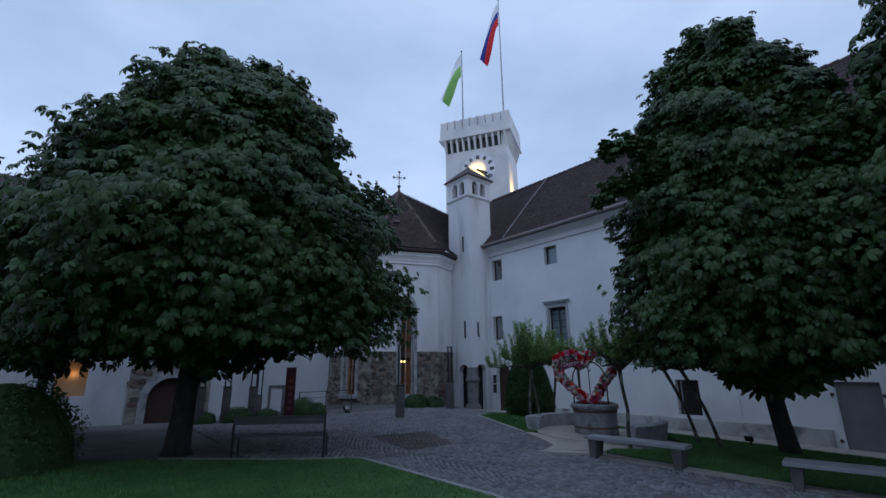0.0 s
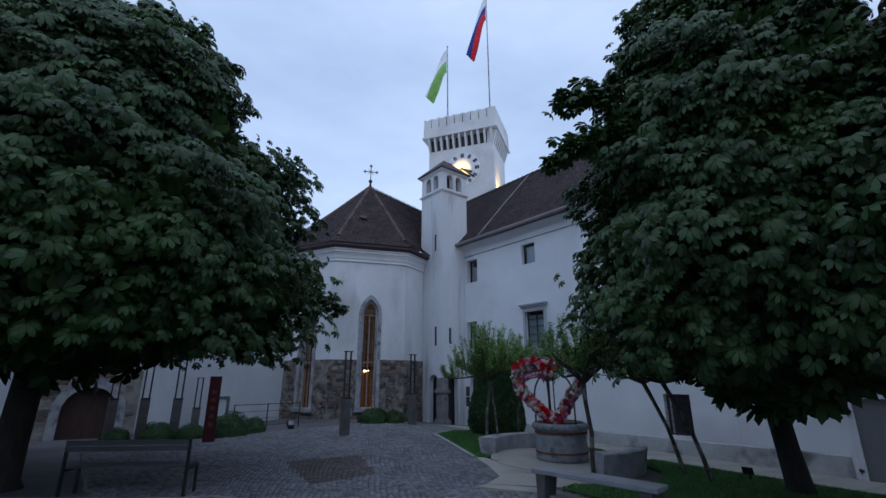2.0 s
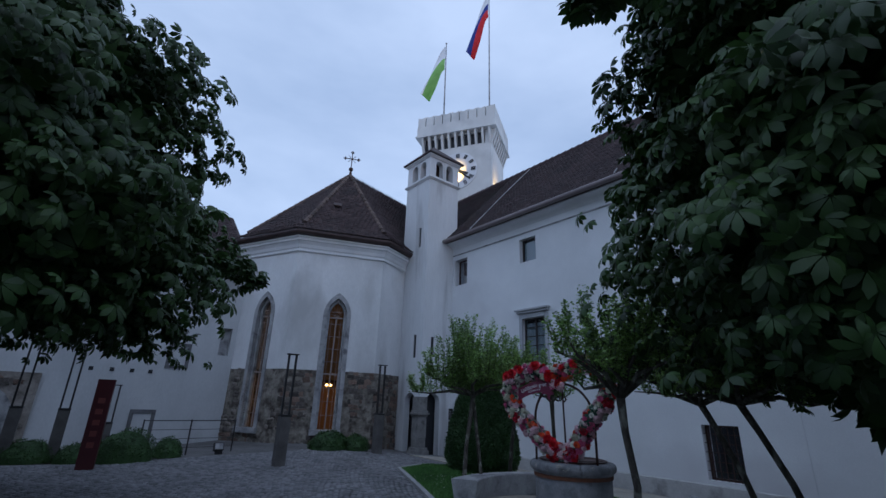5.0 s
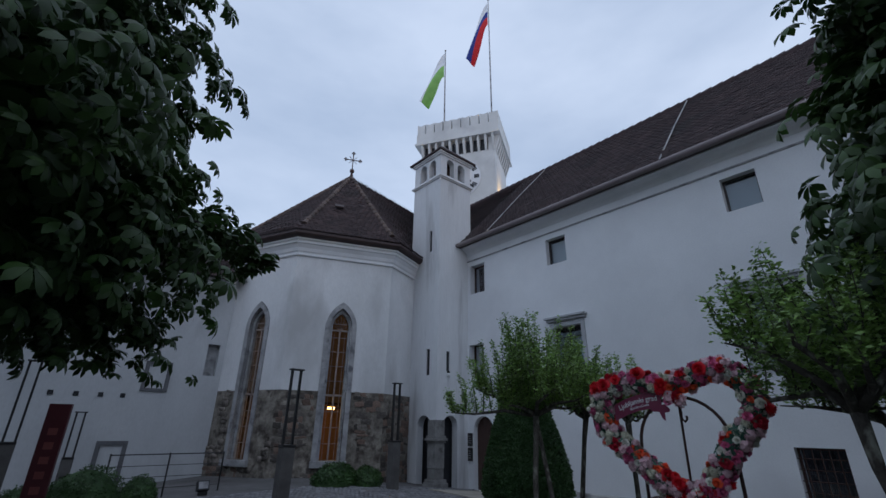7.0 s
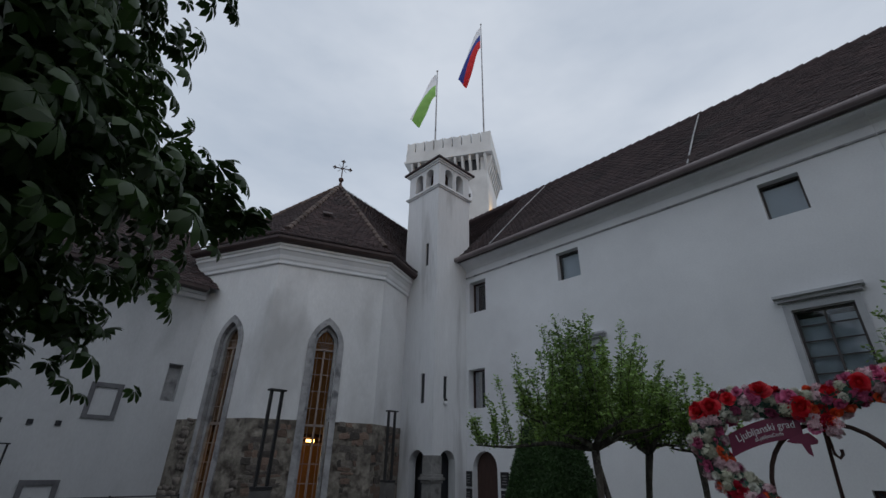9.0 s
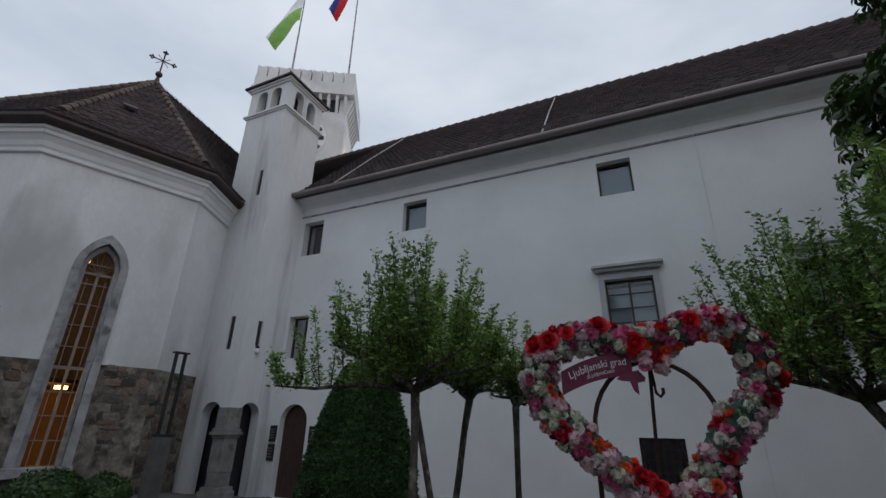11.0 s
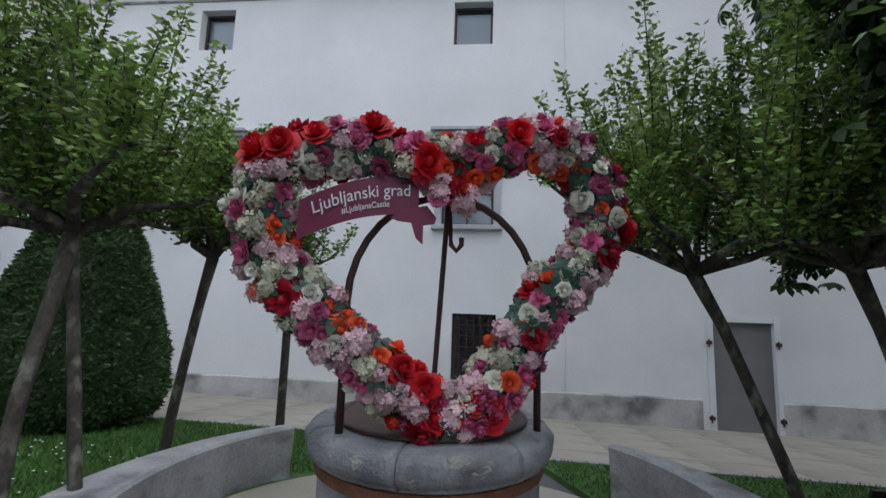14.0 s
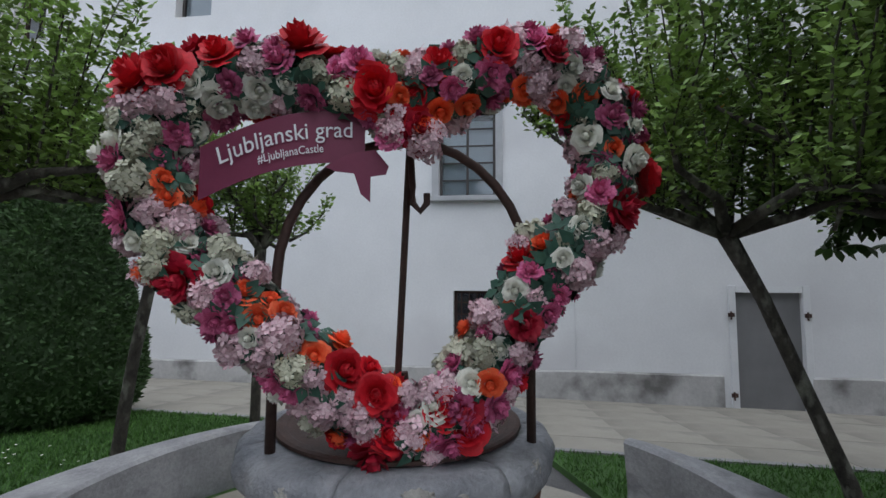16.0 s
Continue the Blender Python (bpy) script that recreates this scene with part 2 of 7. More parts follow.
OLDRENDER = mat("old_render", (0.06, 0.05, 0.042), (0.35, 0.32, 0.275), 0.95, 2.6, 12, 1.0, fine_amount=0.5, stain=(0.05, 0.04, 0.034), stain_scale=3.4, stain_low=0.5)
STONE_REST = mat("mixed_rubble", (0.11, 0.095, 0.085), (0.23, 0.20, 0.175), 0.9, 3, 20, 0.5, fine_amount=0.4, island=0.4)
COBBLE_DARK = mat("brown_cobble", (0.075, 0.062, 0.058), (0.12, 0.10, 0.094), 0.8, 1.0, 30, 0.3, fine_amount=0.35, island=0.3)
AMBER = glass("amber_glass", (0.50, 0.27, 0.14), 0.1)
AMBER.node_tree.nodes["Principled BSDF"].inputs["IOR"].default_value = 1.13
OCHRE = mat("ochre_plaster", (0.42, 0.27, 0.13), (0.55, 0.36, 0.18), 0.85, 1.5, 20, 0.1)
TOWERPAINT = mat("pale_tower_render", (0.56, 0.56, 0.55), (0.66, 0.66, 0.65), 0.9, 0.6, 20, 0.1, fine_amount=0.12, stain=(0.46, 0.46, 0.46), stain_scale=0.4)
RUBBLE = mat("rubble_stone", (0.17, 0.15, 0.13), (0.36, 0.33, 0.30), 0.9, 2.2, 14, 0.6, fine_amount=0.45, stain=(0.10, 0.085, 0.075), stain_scale=2.4, stain_low=0.52)
FLAG_WHITE = mat("flag_white", (0.70, 0.70, 0.72), (0.78, 0.78, 0.8), 0.8, 2, 60, 0.05, fine_amount=0.05)
FLAG_BLUE = mat("flag_blue", (0.02, 0.035, 0.20), (0.03, 0.05, 0.26), 0.8, 2, 60, 0.05, fine_amount=0.05)
FLAG_RED = mat("flag_red", (0.50, 0.02, 0.025), (0.62, 0.03, 0.035), 0.8, 2, 60, 0.05, fine_amount=0.05)
FLAG_GREEN = mat("flag_green", (0.20, 0.40, 0.10), (0.28, 0.52, 0.14), 0.8, 2, 60, 0.05, fine_amount=0.05)


def leaf_material(name, c1, c2, island=0.35, rough=0.45, spec=0.35):
    m = mat(name, c1, c2, rough, 0.8, 30, 0.0, fine_amount=0.15, island=island, spec=spec)
    n, l = m.node_tree.nodes, m.node_tree.links
    b = n["Principled BSDF"]
    t, mx = n.new("ShaderNodeBsdfTranslucent"), n.new("ShaderNodeMixShader")
    mx.inputs[0].default_value = 0.22
    l.new(b.inputs["Base Color"].links[0].from_socket, t.inputs["Color"])
    l.new(b.outputs[0], mx.inputs[1])
    l.new(t.outputs[0], mx.inputs[2])
    l.new(mx.outputs[0], n["Material Output"].inputs["Surface"])
    return m


CHESTNUT = leaf_material("chestnut_leaf", (0.018, 0.042, 0.011), (0.052, 0.098, 0.024), rough=0.48, spec=0.35)
APPLE = leaf_material("fruit_tree_leaf", (0.10, 0.19, 0.04), (0.27, 0.41, 0.10), 0.55, 0.38, 0.5)
YELLOWED = leaf_material("yellowed_leaf", (0.55, 0.22, 0.03), (0.75, 0.36, 0.05))
YEW = leaf_material("yew_needle", (0.026, 0.060, 0.018), (0.06, 0.12, 0.038), rough=0.6)
SHRUB = leaf_material("shrub_leaf", (0.022, 0.052, 0.014), (0.055, 0.115, 0.03))
FLOWER_LEAF = leaf_material("artificial_leaf", (0.02, 0.07, 0.05), (0.06, 0.13, 0.09))


# ---- mesh helpers ----
def ground_z(x, y):
    s = min(1, max(0, (x - 5) / 6))
    return -0.04 - 0.026 * min(x, 12.5) - 0.095 * max(0, x - 12.5) + 0.016 * y * s - 0.06 * max(0, y - 17) * (1 - s)


def part(name, bm, material, parent=None, label="", smooth=False):
    me = bpy.data.meshes.new(name)
    bm.normal_update()
    bm.to_mesh(me)
    bm.free()
    me.materials.append(material)
    if smooth:
        me.polygons.foreach_set("use_smooth", [True] * len(me.polygons))
    ob = new(name, me)
    if parent:
        ob.parent = parent
    if label:
        ob["label"] = label
    return ob


def part_raw(name, verts, faces, material, parent=None, label="", smooth=False):
    me = bpy.data.meshes.new(name)
    verts, faces = np.asarray(verts, np.float32), np.asarray(faces, np.int32)
    k = faces.shape[1]
    me.vertices.add(len(verts))
    me.vertices.foreach_set("co", verts.ravel())
    me.loops.add(faces.size)
    me.loops.foreach_set("vertex_index", faces.ravel())
    me.polygons.add(len(faces))
    me.polygons.foreach_set("loop_start", np.arange(0, faces.size, k, dtype=np.int32))
    me.update(calc_edges=True)
    me.validate()
    me.materials.append(material)
    if smooth:
        me.polygons.foreach_set("use_smooth", [True] * len(me.polygons))
    ob = new(name, me)
    if parent:
        ob.parent = parent
    if label:
        ob["label"] = label
    return ob


def thing(name, place, label, category, group="", kind=""):
    ob = new(name)
    ob.empty_display_size = 0.2
    ob.matrix_world = place if isinstance(place, Matrix) else Matrix.Translation(place)
    return tagged(ob, label, category, group, kind)


def box(bm, lo, hi, m=Matrix(), bevel=0.0):
    c = [(a + b) / 2 for a, b in zip(lo, hi)]
    s = [abs(b - a) for a, b in zip(lo, hi)]
    r = bmesh.ops.create_cube(bm, size=1, matrix=m @ Matrix.Translation(c) @ Matrix.Diagonal((*s, 1)))
    if bevel:
        vs = set(r["verts"])
        es = [e for e in bm.edges if e.verts[0] in vs and e.verts[1] in vs]
        bmesh.ops.bevel(bm, geom=es, offset=bevel, segments=2, affect="EDGES", profile=0.6)


def prism(bm, poly, z0, z1, m=Matrix()):
    """An upright prism over a plan polygon."""
    lo = [bm.verts.new(m @ Vector((x, y, z0))) for x, y in poly]
    hi = [bm.verts.new(m @ Vector((x, y, z1))) for x, y in poly]
    bm.faces.new(lo[::-1])
    bm.faces.new(hi)
    for i in range(len(poly)):
        j = (i + 1) % len(poly)
        bm.faces.new((lo[i], lo[j], hi[j], hi[i]))


def tube(bm, points, radii, sides=8, cap=True):
    points = [Vector(p) for p in points]
    if not hasattr(radii, "__len__"):
        radii = [radii] * len(points)
    rings = []
    up = Vector((0.13, 0.27, 0.95)).normalized()
    for i, p in enumerate(points):
        d = (points[min(i + 1, len(points) - 1)] - points[max(i - 1, 0)]).normalized()
        a = d.cross(up)
        if a.length < 0.05:
            a = d.cross(Vector((1, 0, 0)))
        a.normalize()
        b = d.cross(a)
        rings.append([bm.verts.new(p + radii[i] * (math.cos(2 * math.pi * k / sides) * a + math.sin(2 * math.pi * k / sides) * b)) for k in range(sides)])
    for r, s in zip(rings, rings[1:]):
        for k in range(sides):
            bm.faces.new((r[k], r[(k + 1) % sides], s[(k + 1) % sides], s[k]))
    if cap:
        bm.faces.new(rings[0][::-1])
        bm.faces.new(rings[-1])


def lathe(bm, profile, sides=48, centre=(0, 0), wobble=0.0):
    rings = []
    for r, z in profile:
        ring = []
        for k in range(sides):
            a = 2 * math.pi * k / sides
            w = 1 + wobble * noise.noise(Vector((math.cos(a) * 2.5, math.sin(a) * 2.5, z * 4)))
            ring.append(bm.verts.new((centre[0] + r * w * math.cos(a), centre[1] + r * w * math.sin(a), z)))
        rings.append(ring)
    for r, s in zip(rings, rings[1:]):
        for k in range(sides):
            bm.faces.new((r[k], r[(k + 1) % sides], s[(k + 1) % sides], s[k]))
    bm.faces.new(rings[0][::-1])
    bm.faces.new(rings[-1])


def panel(bm, width, z0, z1, openings, depth, m):
    """A wall slab from u = 0 to width, front at v = 0, back at v = depth, with openings (u0, u1, z0, z1[, 'round' or 'gothic'])."""
    us = sorted({0, width, *[o[0] for o in openings], *[o[1] for o in openings]})
    zs = sorted({z0, z1, *[o[2] for o in openings], *[o[3] for o in openings]})
    solid = {}
    for i in range(len(us) - 1):
        for j in range(len(zs) - 1):
            u, z = (us[i] + us[i + 1]) / 2, (zs[j] + zs[j + 1]) / 2
            solid[i, j] = not any(o[0] < u < o[1] and o[2] < z < o[3] for o in openings)
    cache = {}

    def v(i, j, k):
        if (i, j, k) not in cache:
            cache[i, j, k] = bm.verts.new(m @ Vector((us[i], depth * k, zs[j])))
        return cache[i, j, k]

    for (i, j), s in solid.items():
        if not s:
            continue
        bm.faces.new((v(i, j, 0), v(i + 1, j, 0), v(i + 1, j + 1, 0), v(i, j + 1, 0)))
        bm.faces.new((v(i, j, 1), v(i, j + 1, 1), v(i + 1, j + 1, 1), v(i + 1, j, 1)))
        for di, dj, a, b in ((-1, 0, (i, j + 1), (i, j)), (1, 0, (i + 1, j), (i + 1, j + 1)), (0, -1, (i, j), (i + 1, j)), (0, 1, (i + 1, j + 1), (i, j + 1))):
            if not solid.get((i + di, j + dj), False):
                bm.faces.new((v(*a, 0), v(*a, 1), v(*b, 1), v(*b, 0)))
    for o in openings:
        if len(o) < 5:
            continue
        u0, u1, zt = o[0], o[1], o[3]
        r = (u1 - u0) / 2
        curve = arch_curve(u0, u1, zt, o[4])
        half = len(curve) // 2
        for side in (curve[:half + 1], curve[half:]):
            corner = (u0, zt) if side is not curve[half:] and side[0][0] < u0 + r * 0.5 else (u1, zt)
            for p, q in zip(side, side[1:]):
                f = [bm.verts.new(m @ Vector((a, 0.0, b))) for a, b in (corner, p, q)]
                k = [bm.verts.new(m @ Vector((a, depth, b))) for a, b in (corner, p, q)]
                if (Vector(p) - Vector(corner)).length > 1e-4 and (Vector(q) - Vector(corner)).length > 1e-4:
                    bm.faces.new(f)
                    bm.faces.new(k[::-1])
                bm.faces.new((f[1], f[2], k[2], k[1]))


def arch_curve(u0, u1, zt, kind, n=12):
    """Points of a round or pointed arch from its left to its right springing; the top lies at zt."""
    w, c = u1 - u0, (u0 + u1) / 2
    if kind == "round":
        r = w / 2
        return [(c - r * math.cos(math.pi * i / n), zt - r + r * math.sin(math.pi * i / n)) for i in range(n + 1)]
    rad = w * 1.0
    h = math.sqrt(rad * rad - (rad - w / 2) ** 2)
    full = math.asin(h / rad)
    left = [(u0 + rad - rad * math.cos(full * i / (n // 2)), zt - h + rad * math.sin(full * i / (n // 2))) for i in range(n // 2 + 1)]
    return left + [(2 * c - u, z) for u, z in left[-2::-1]]


def arch_rise(u0, u1, kind):
    w = u1 - u0
    return w / 2 if kind == "round" else math.sqrt(3) / 2 * w


def arch_ring(bm, u0, u1, z0, zt, kind, width, v0, v1, m, sill=True):
    """A stone surround round an arched opening: inner line at the opening, outer line width further out."""
    inner = [(u0, z0)] + arch_curve(u0, u1, zt, kind) + [(u1, z0)]
    c = (u0 + u1) / 2
    k = (u1 - u0 + 2 * width) / (u1 - u0)
    outer_top = arch_curve(u0 - width, u1 + width, zt + width * (1.0 if kind == "round" else 1.35), kind)
    outer = [(u0 - width, z0)] + outer_top + [(u1 + width, z0)]
    rows = [[bm.verts.new(m @ Vector((a, v, b))) for a, b in line] for line, v in ((inner, v1), (inner, v0), (outer, v0), (outer, v1))]
    for r, s in zip(rows, rows[1:]):
        for i in range(len(r) - 1):
            bm.faces.new((r[i], r[i + 1], s[i + 1], s[i]))
    for i in (0, -1):
        bm.faces.new([r[i] for r in rows])


def frame_matrix(origin, direction):
    """u along direction, v into the wall (to the left of direction), z up."""
    d = Vector((direction[0], direction[1], 0)).normalized()
    m = Matrix(((d.x, -d.y, 0, origin[0]), (d.y, d.x, 0, origin[1]), (0, 0, 1, 0), (0, 0, 0, 1)))
    return m
# ---- ground ----
def sheet(bm, x0, x1, y0, y1, step, lift, inside=None):
    nx, ny = max(1, round((x1 - x0) / step)), max(1, round((y1 - y0) / step))
    grid = {}
    for i in range(nx + 1):
        for j in range(ny + 1):
            x, y = x0 + (x1 - x0) * i / nx, y0 + (y1 - y0) * j / ny
            grid[i, j] = bm.verts.new((x, y, ground_z(x, y) + lift))
    for i in range(nx):
        for j in range(ny):
            bm.faces.new((grid[i, j], grid[i + 1, j], grid[i + 1, j + 1], grid[i, j + 1]))


bm = bmesh.new()
sheet(bm, -16, 40, -14, 40, 0.5, -0.03)
ground = tagged(part("ground", bm, SAND), "grey courtyard ground with sandy joints", "ground", kind="structure")


def patch(name, poly, lift, material, label, category, thick=0.1):
    """A flat piece of ground over a plan polygon that follows the slope."""
    bm = bmesh.new()
    bm.faces.new([bm.verts.new((x, y, 0)) for x, y in poly])
    for cut in (5, 8, 11, 12.5):
        bmesh.ops.bisect_plane(bm, geom=bm.verts[:] + bm.edges[:] + bm.faces[:], plane_co=(cut, 0, 0), plane_no=(1, 0, 0))
    rim = [e for e in bm.edges if len(e.link_faces) == 1]
    skirt = bmesh.ops.extrude_edge_only(bm, edges=rim)["geom"]
    low = {v for v in skirt if isinstance(v, bmesh.types.BMVert)}
    for v in bm.verts:
        v.co.z = ground_z(v.co.x, v.co.y) + lift - (thick if v in low else 0)
    bmesh.ops.triangulate(bm, faces=[f for f in bm.faces if len(f.verts) > 4])
    bmesh.ops.recalc_face_normals(bm, faces=bm.faces)
    return tagged(part(name, bm, material), label, category, kind="structure")


LAWN_A = [(3.71, 8.2), (3.76, 6.02), (3.81, 4.39), (2.95, 2.48), (1.5, 1.2), (-1.0, 0.9), (-8, 1.5), (-8, 12), (-2.4, 11.9), (0.37, 10.46), (2.24, 9.12), (3.05, 8.6), (3.51, 8.47)]
LAWN_B = [(11.45, 12.82), (10.49, 10.8), (9.58, 8.85), (9.71, 8.65), (10.32, 8.92), (10.99, 8.65), (11.89, 8.25), (12.39, 7.86), (14.25, 8.3), (14.25, 11.3), (13.9, 13.51), (12.69, 13.35)]
LAWN_C = [(8.61, 5.56), (8.68, 1.97), (9.9, -3), (13.64, -3), (13.64, 6.2), (13.6, 6.5), (12.35, 6.15), (11.81, 5.33), (10.9, 4.9), (10.14, 4.91), (9.43, 5.33), (9.07, 5.64)]
lawns = []
for poly, where in ((LAWN_A, "beside the bench with a backrest"), (LAWN_B, "around the yew cone and fruit trees"), (LAWN_C, "under the chestnut by the wing")):
    lawns.append(patch("lawn", poly, 0.03, GRASS, "short green lawn " + where, "lawn"))

# ---- the long wing ----
WX = 17.2
MW = frame_matrix((WX, 17.7), (0, -1))


def wy(y):
    return 17.7 - y


UPPER = [(wy(y1), wy(y0), z0, 7.83) for y0, y1, z0 in ((16.72, 17.53, 6.6), (12.82, 13.63, 6.86), (7.03, 7.86, 6.85))]
LOWER = (wy(17.6), wy(16.84), 3.22, 4.53)
HOODED = [(wy(c + 0.53), wy(c - 0.53), 2.95, 4.62) for c in (13.04, 7.475, 3.72)]
CELLAR = (wy(7.72), wy(6.86), -0.1, 1.19)
SIDE_DOOR = (wy(2.88), wy(1.83), -0.80, 1.21)
ARCH_DOOR = (wy(17.42), wy(16.42), -0.56, 1.89, "round")
wing = thing("wing_building", (WX, 2, 0), "long white plastered castle wing with dark tiled roof", "building")


def child(ob, parent):
    ob.parent = parent
    ob.matrix_parent_inverse = parent.matrix_world.inverted()
    return ob


bm = bmesh.new()
panel(bm, wy(-13), -1.4, 8.62, UPPER + [LOWER] + HOODED + [CELLAR, SIDE_DOOR, ARCH_DOOR], 0.55, MW)
bmesh.ops.remove_doubles(bm, verts=bm.verts, dist=0.0005)
child(part("wall", bm, PLASTER), wing)
# plinth band, slightly proud, broken at the doors
for a, b in ((wy(16.1), wy(3.12)), (wy(1.75), wy(-13))):
    bm = bmesh.new()
    for k in range(int((b - a) / 0.8)):
        u0, u1 = a + (b - a) * k / int((b - a) / 0.8), a + (b - a) * (k + 1) / int((b - a) / 0.8)
        y0, y1 = 17.7 - u0, 17.7 - u1
        h0 = -0.22 + 0.03 * noise.noise((u0, 0, 3))
        h1 = -0.22 + 0.03 * noise.noise((u1, 0, 3))
        q = [bm.verts.new(v) for v in ((WX - 0.03, y0, -1.3), (WX - 0.03, y1, -1.3), (WX - 0.03, y1, h1), (WX - 0.03, y0, h0), (WX + 0.0, y0, h0 + 0.03), (WX + 0.0, y1, h1 + 0.03))]
        bm.faces.new((q[0], q[3], q[2], q[1]))
        bm.faces.new((q[3], q[4], q[5], q[2]))
    bmesh.ops.remove_doubles(bm, verts=bm.verts, dist=0.0005)
    child(part("plinth", bm, PLINTH, label="grey stained plaster plinth"), wing)
# string line under the eaves, cove and gutter
bm = bmesh.new()
box(bm, (WX - 0.035, -13, 8.04), (WX - 0.002, 17.68, 8.09))
child(part("string_course", bm, GREYSTONE), wing)
bm = bmesh.new()
prof = [(WX - 0.003, 8.34), (WX - 0.06, 8.42), (WX - 0.16, 8.5), (WX - 0.32, 8.56), (WX - 0.42, 8.57), (WX - 0.42, 8.64), (WX + 0.3, 8.64)]
ra = [bm.verts.new((x, 17.69, z)) for x, z in prof]
rb = [bm.verts.new((x, -13, z)) for x, z in prof]
for i in range(len(prof) - 1):
    bm.faces.new((ra[i], rb[i], rb[i + 1], ra[i + 1]))
child(part("eaves_cove", bm, TRIM), wing)
bm = bmesh.new()
tube(bm, [(16.58, 17.68, 8.66), (16.58, -13, 8.66)], 0.095, 12)
child(part("gutter", bm, GUTTER, label="mauve brown half-round gutter"), wing)


def roof_courses(bm, a, b, c, d, rows, lip=0.03):
    """A roof plane a-b at the eave, d-c at the ridge, laid as overlapping courses of tiles."""
    a, b, c, d = (Vector(p) for p in (a, b, c, d))
    nrm = (b - a).cross(d - a).normalized()
    if nrm.z < 0:
        nrm = -nrm
    for i in range(rows):
        s, t = i / rows, (i + 1) / rows
        p, q, r, u = a.lerp(d, s), b.lerp(c, s), b.lerp(c, t), a.lerp(d, t)
        v = [bm.verts.new(x) for x in (p + nrm * lip, q + nrm * lip, r + nrm * 0.004, u + nrm * 0.004, p, q)]
        try:
            bm.faces.new(v[:4])
            bm.faces.new((v[4], v[5], v[1], v[0]))
        except ValueError:
            pass


RIDGE_X, RIDGE_Z, EAVE_Z = 21.5, 13.78, 8.72
bm = bmesh.new()
roof_courses(bm, (16.66, 17.7, EAVE_Z), (16.66, -13, EAVE_Z), (RIDGE_X, -13, RIDGE_Z), (RIDGE_X, 17.7, RIDGE_Z), 44)
k = (17.35 - 16.66) / (RIDGE_X - 16.66)
roof_courses(bm, (17.35, 27, EAVE_Z + k * (RIDGE_Z - EAVE_Z)), (17.35, 17.7, EAVE_Z + k * (RIDGE_Z - EAVE_Z)), (RIDGE_X, 17.7, RIDGE_Z), (RIDGE_X, 27, RIDGE_Z), 38)
v = [bm.verts.new(p) for p in ((RIDGE_X, -13, RIDGE_Z), (RIDGE_X, 27, RIDGE_Z), (27, 27, EAVE_Z), (27, -13, EAVE_Z))]
bm.faces.new(v)
bmesh.ops.remove_doubles(bm, verts=bm.verts, dist=0.008)
child(part("roof", bm, ROOF, label="dark brown clay tile roof"), wing)
bm = bmesh.new()
box(bm, (16.6, -13, 8.6), (17.0, 17.7, 8.7))
child(part("eave_board", bm, ROOFEDGE), wing)
bm = bmesh.new()
tube(bm, [(0, 0, 0), (0, -0.42, 0.03)], [0.12, 0.14], 8)
ridge_mesh = part("ridge_tile", bm, ROOF)
child(ridge_mesh, wing)
ridge_mesh.matrix_world = Matrix.Translation((RIDGE_X, 26, RIDGE_Z + 0.02))
for i in range(1, 96):
    o = new("ridge_tile", ridge_mesh.data)
    child(o, wing)
    o.matrix_world = Matrix.Translation((RIDGE_X, 26 - i * 0.4, RIDGE_Z + 0.02))
for y in (16.2, 9.2):
    bm = bmesh.new()
    tube(bm, [(16.75, y - 0.1, EAVE_Z + 0.18), (19, y, EAVE_Z + 2.6), (RIDGE_X, y + 0.1, RIDGE_Z + 0.15)], 0.025, 6)
    child(part("lightning_conductor", bm, GREYSTONE), wing)
bm = bmesh.new()
tube(bm, [(16.62, 5.6, 8.82), (16.75, 5.58, 8.76), (17.12, 5.55, 8.2), (17.165, 5.55, 7.9), (17.19, 5.55, -0.2)], 0.007, 6)
child(part("earth_wire", bm, TRIM), wing)
for i in range(26):
    bm = bmesh.new()
    y = 16.6 - i * 1.1
    box(bm, (17.0, y, 9.06), (17.03, y + 0.26, 9.3))
    child(part("snow_guard", bm, ROOFEDGE), wing)


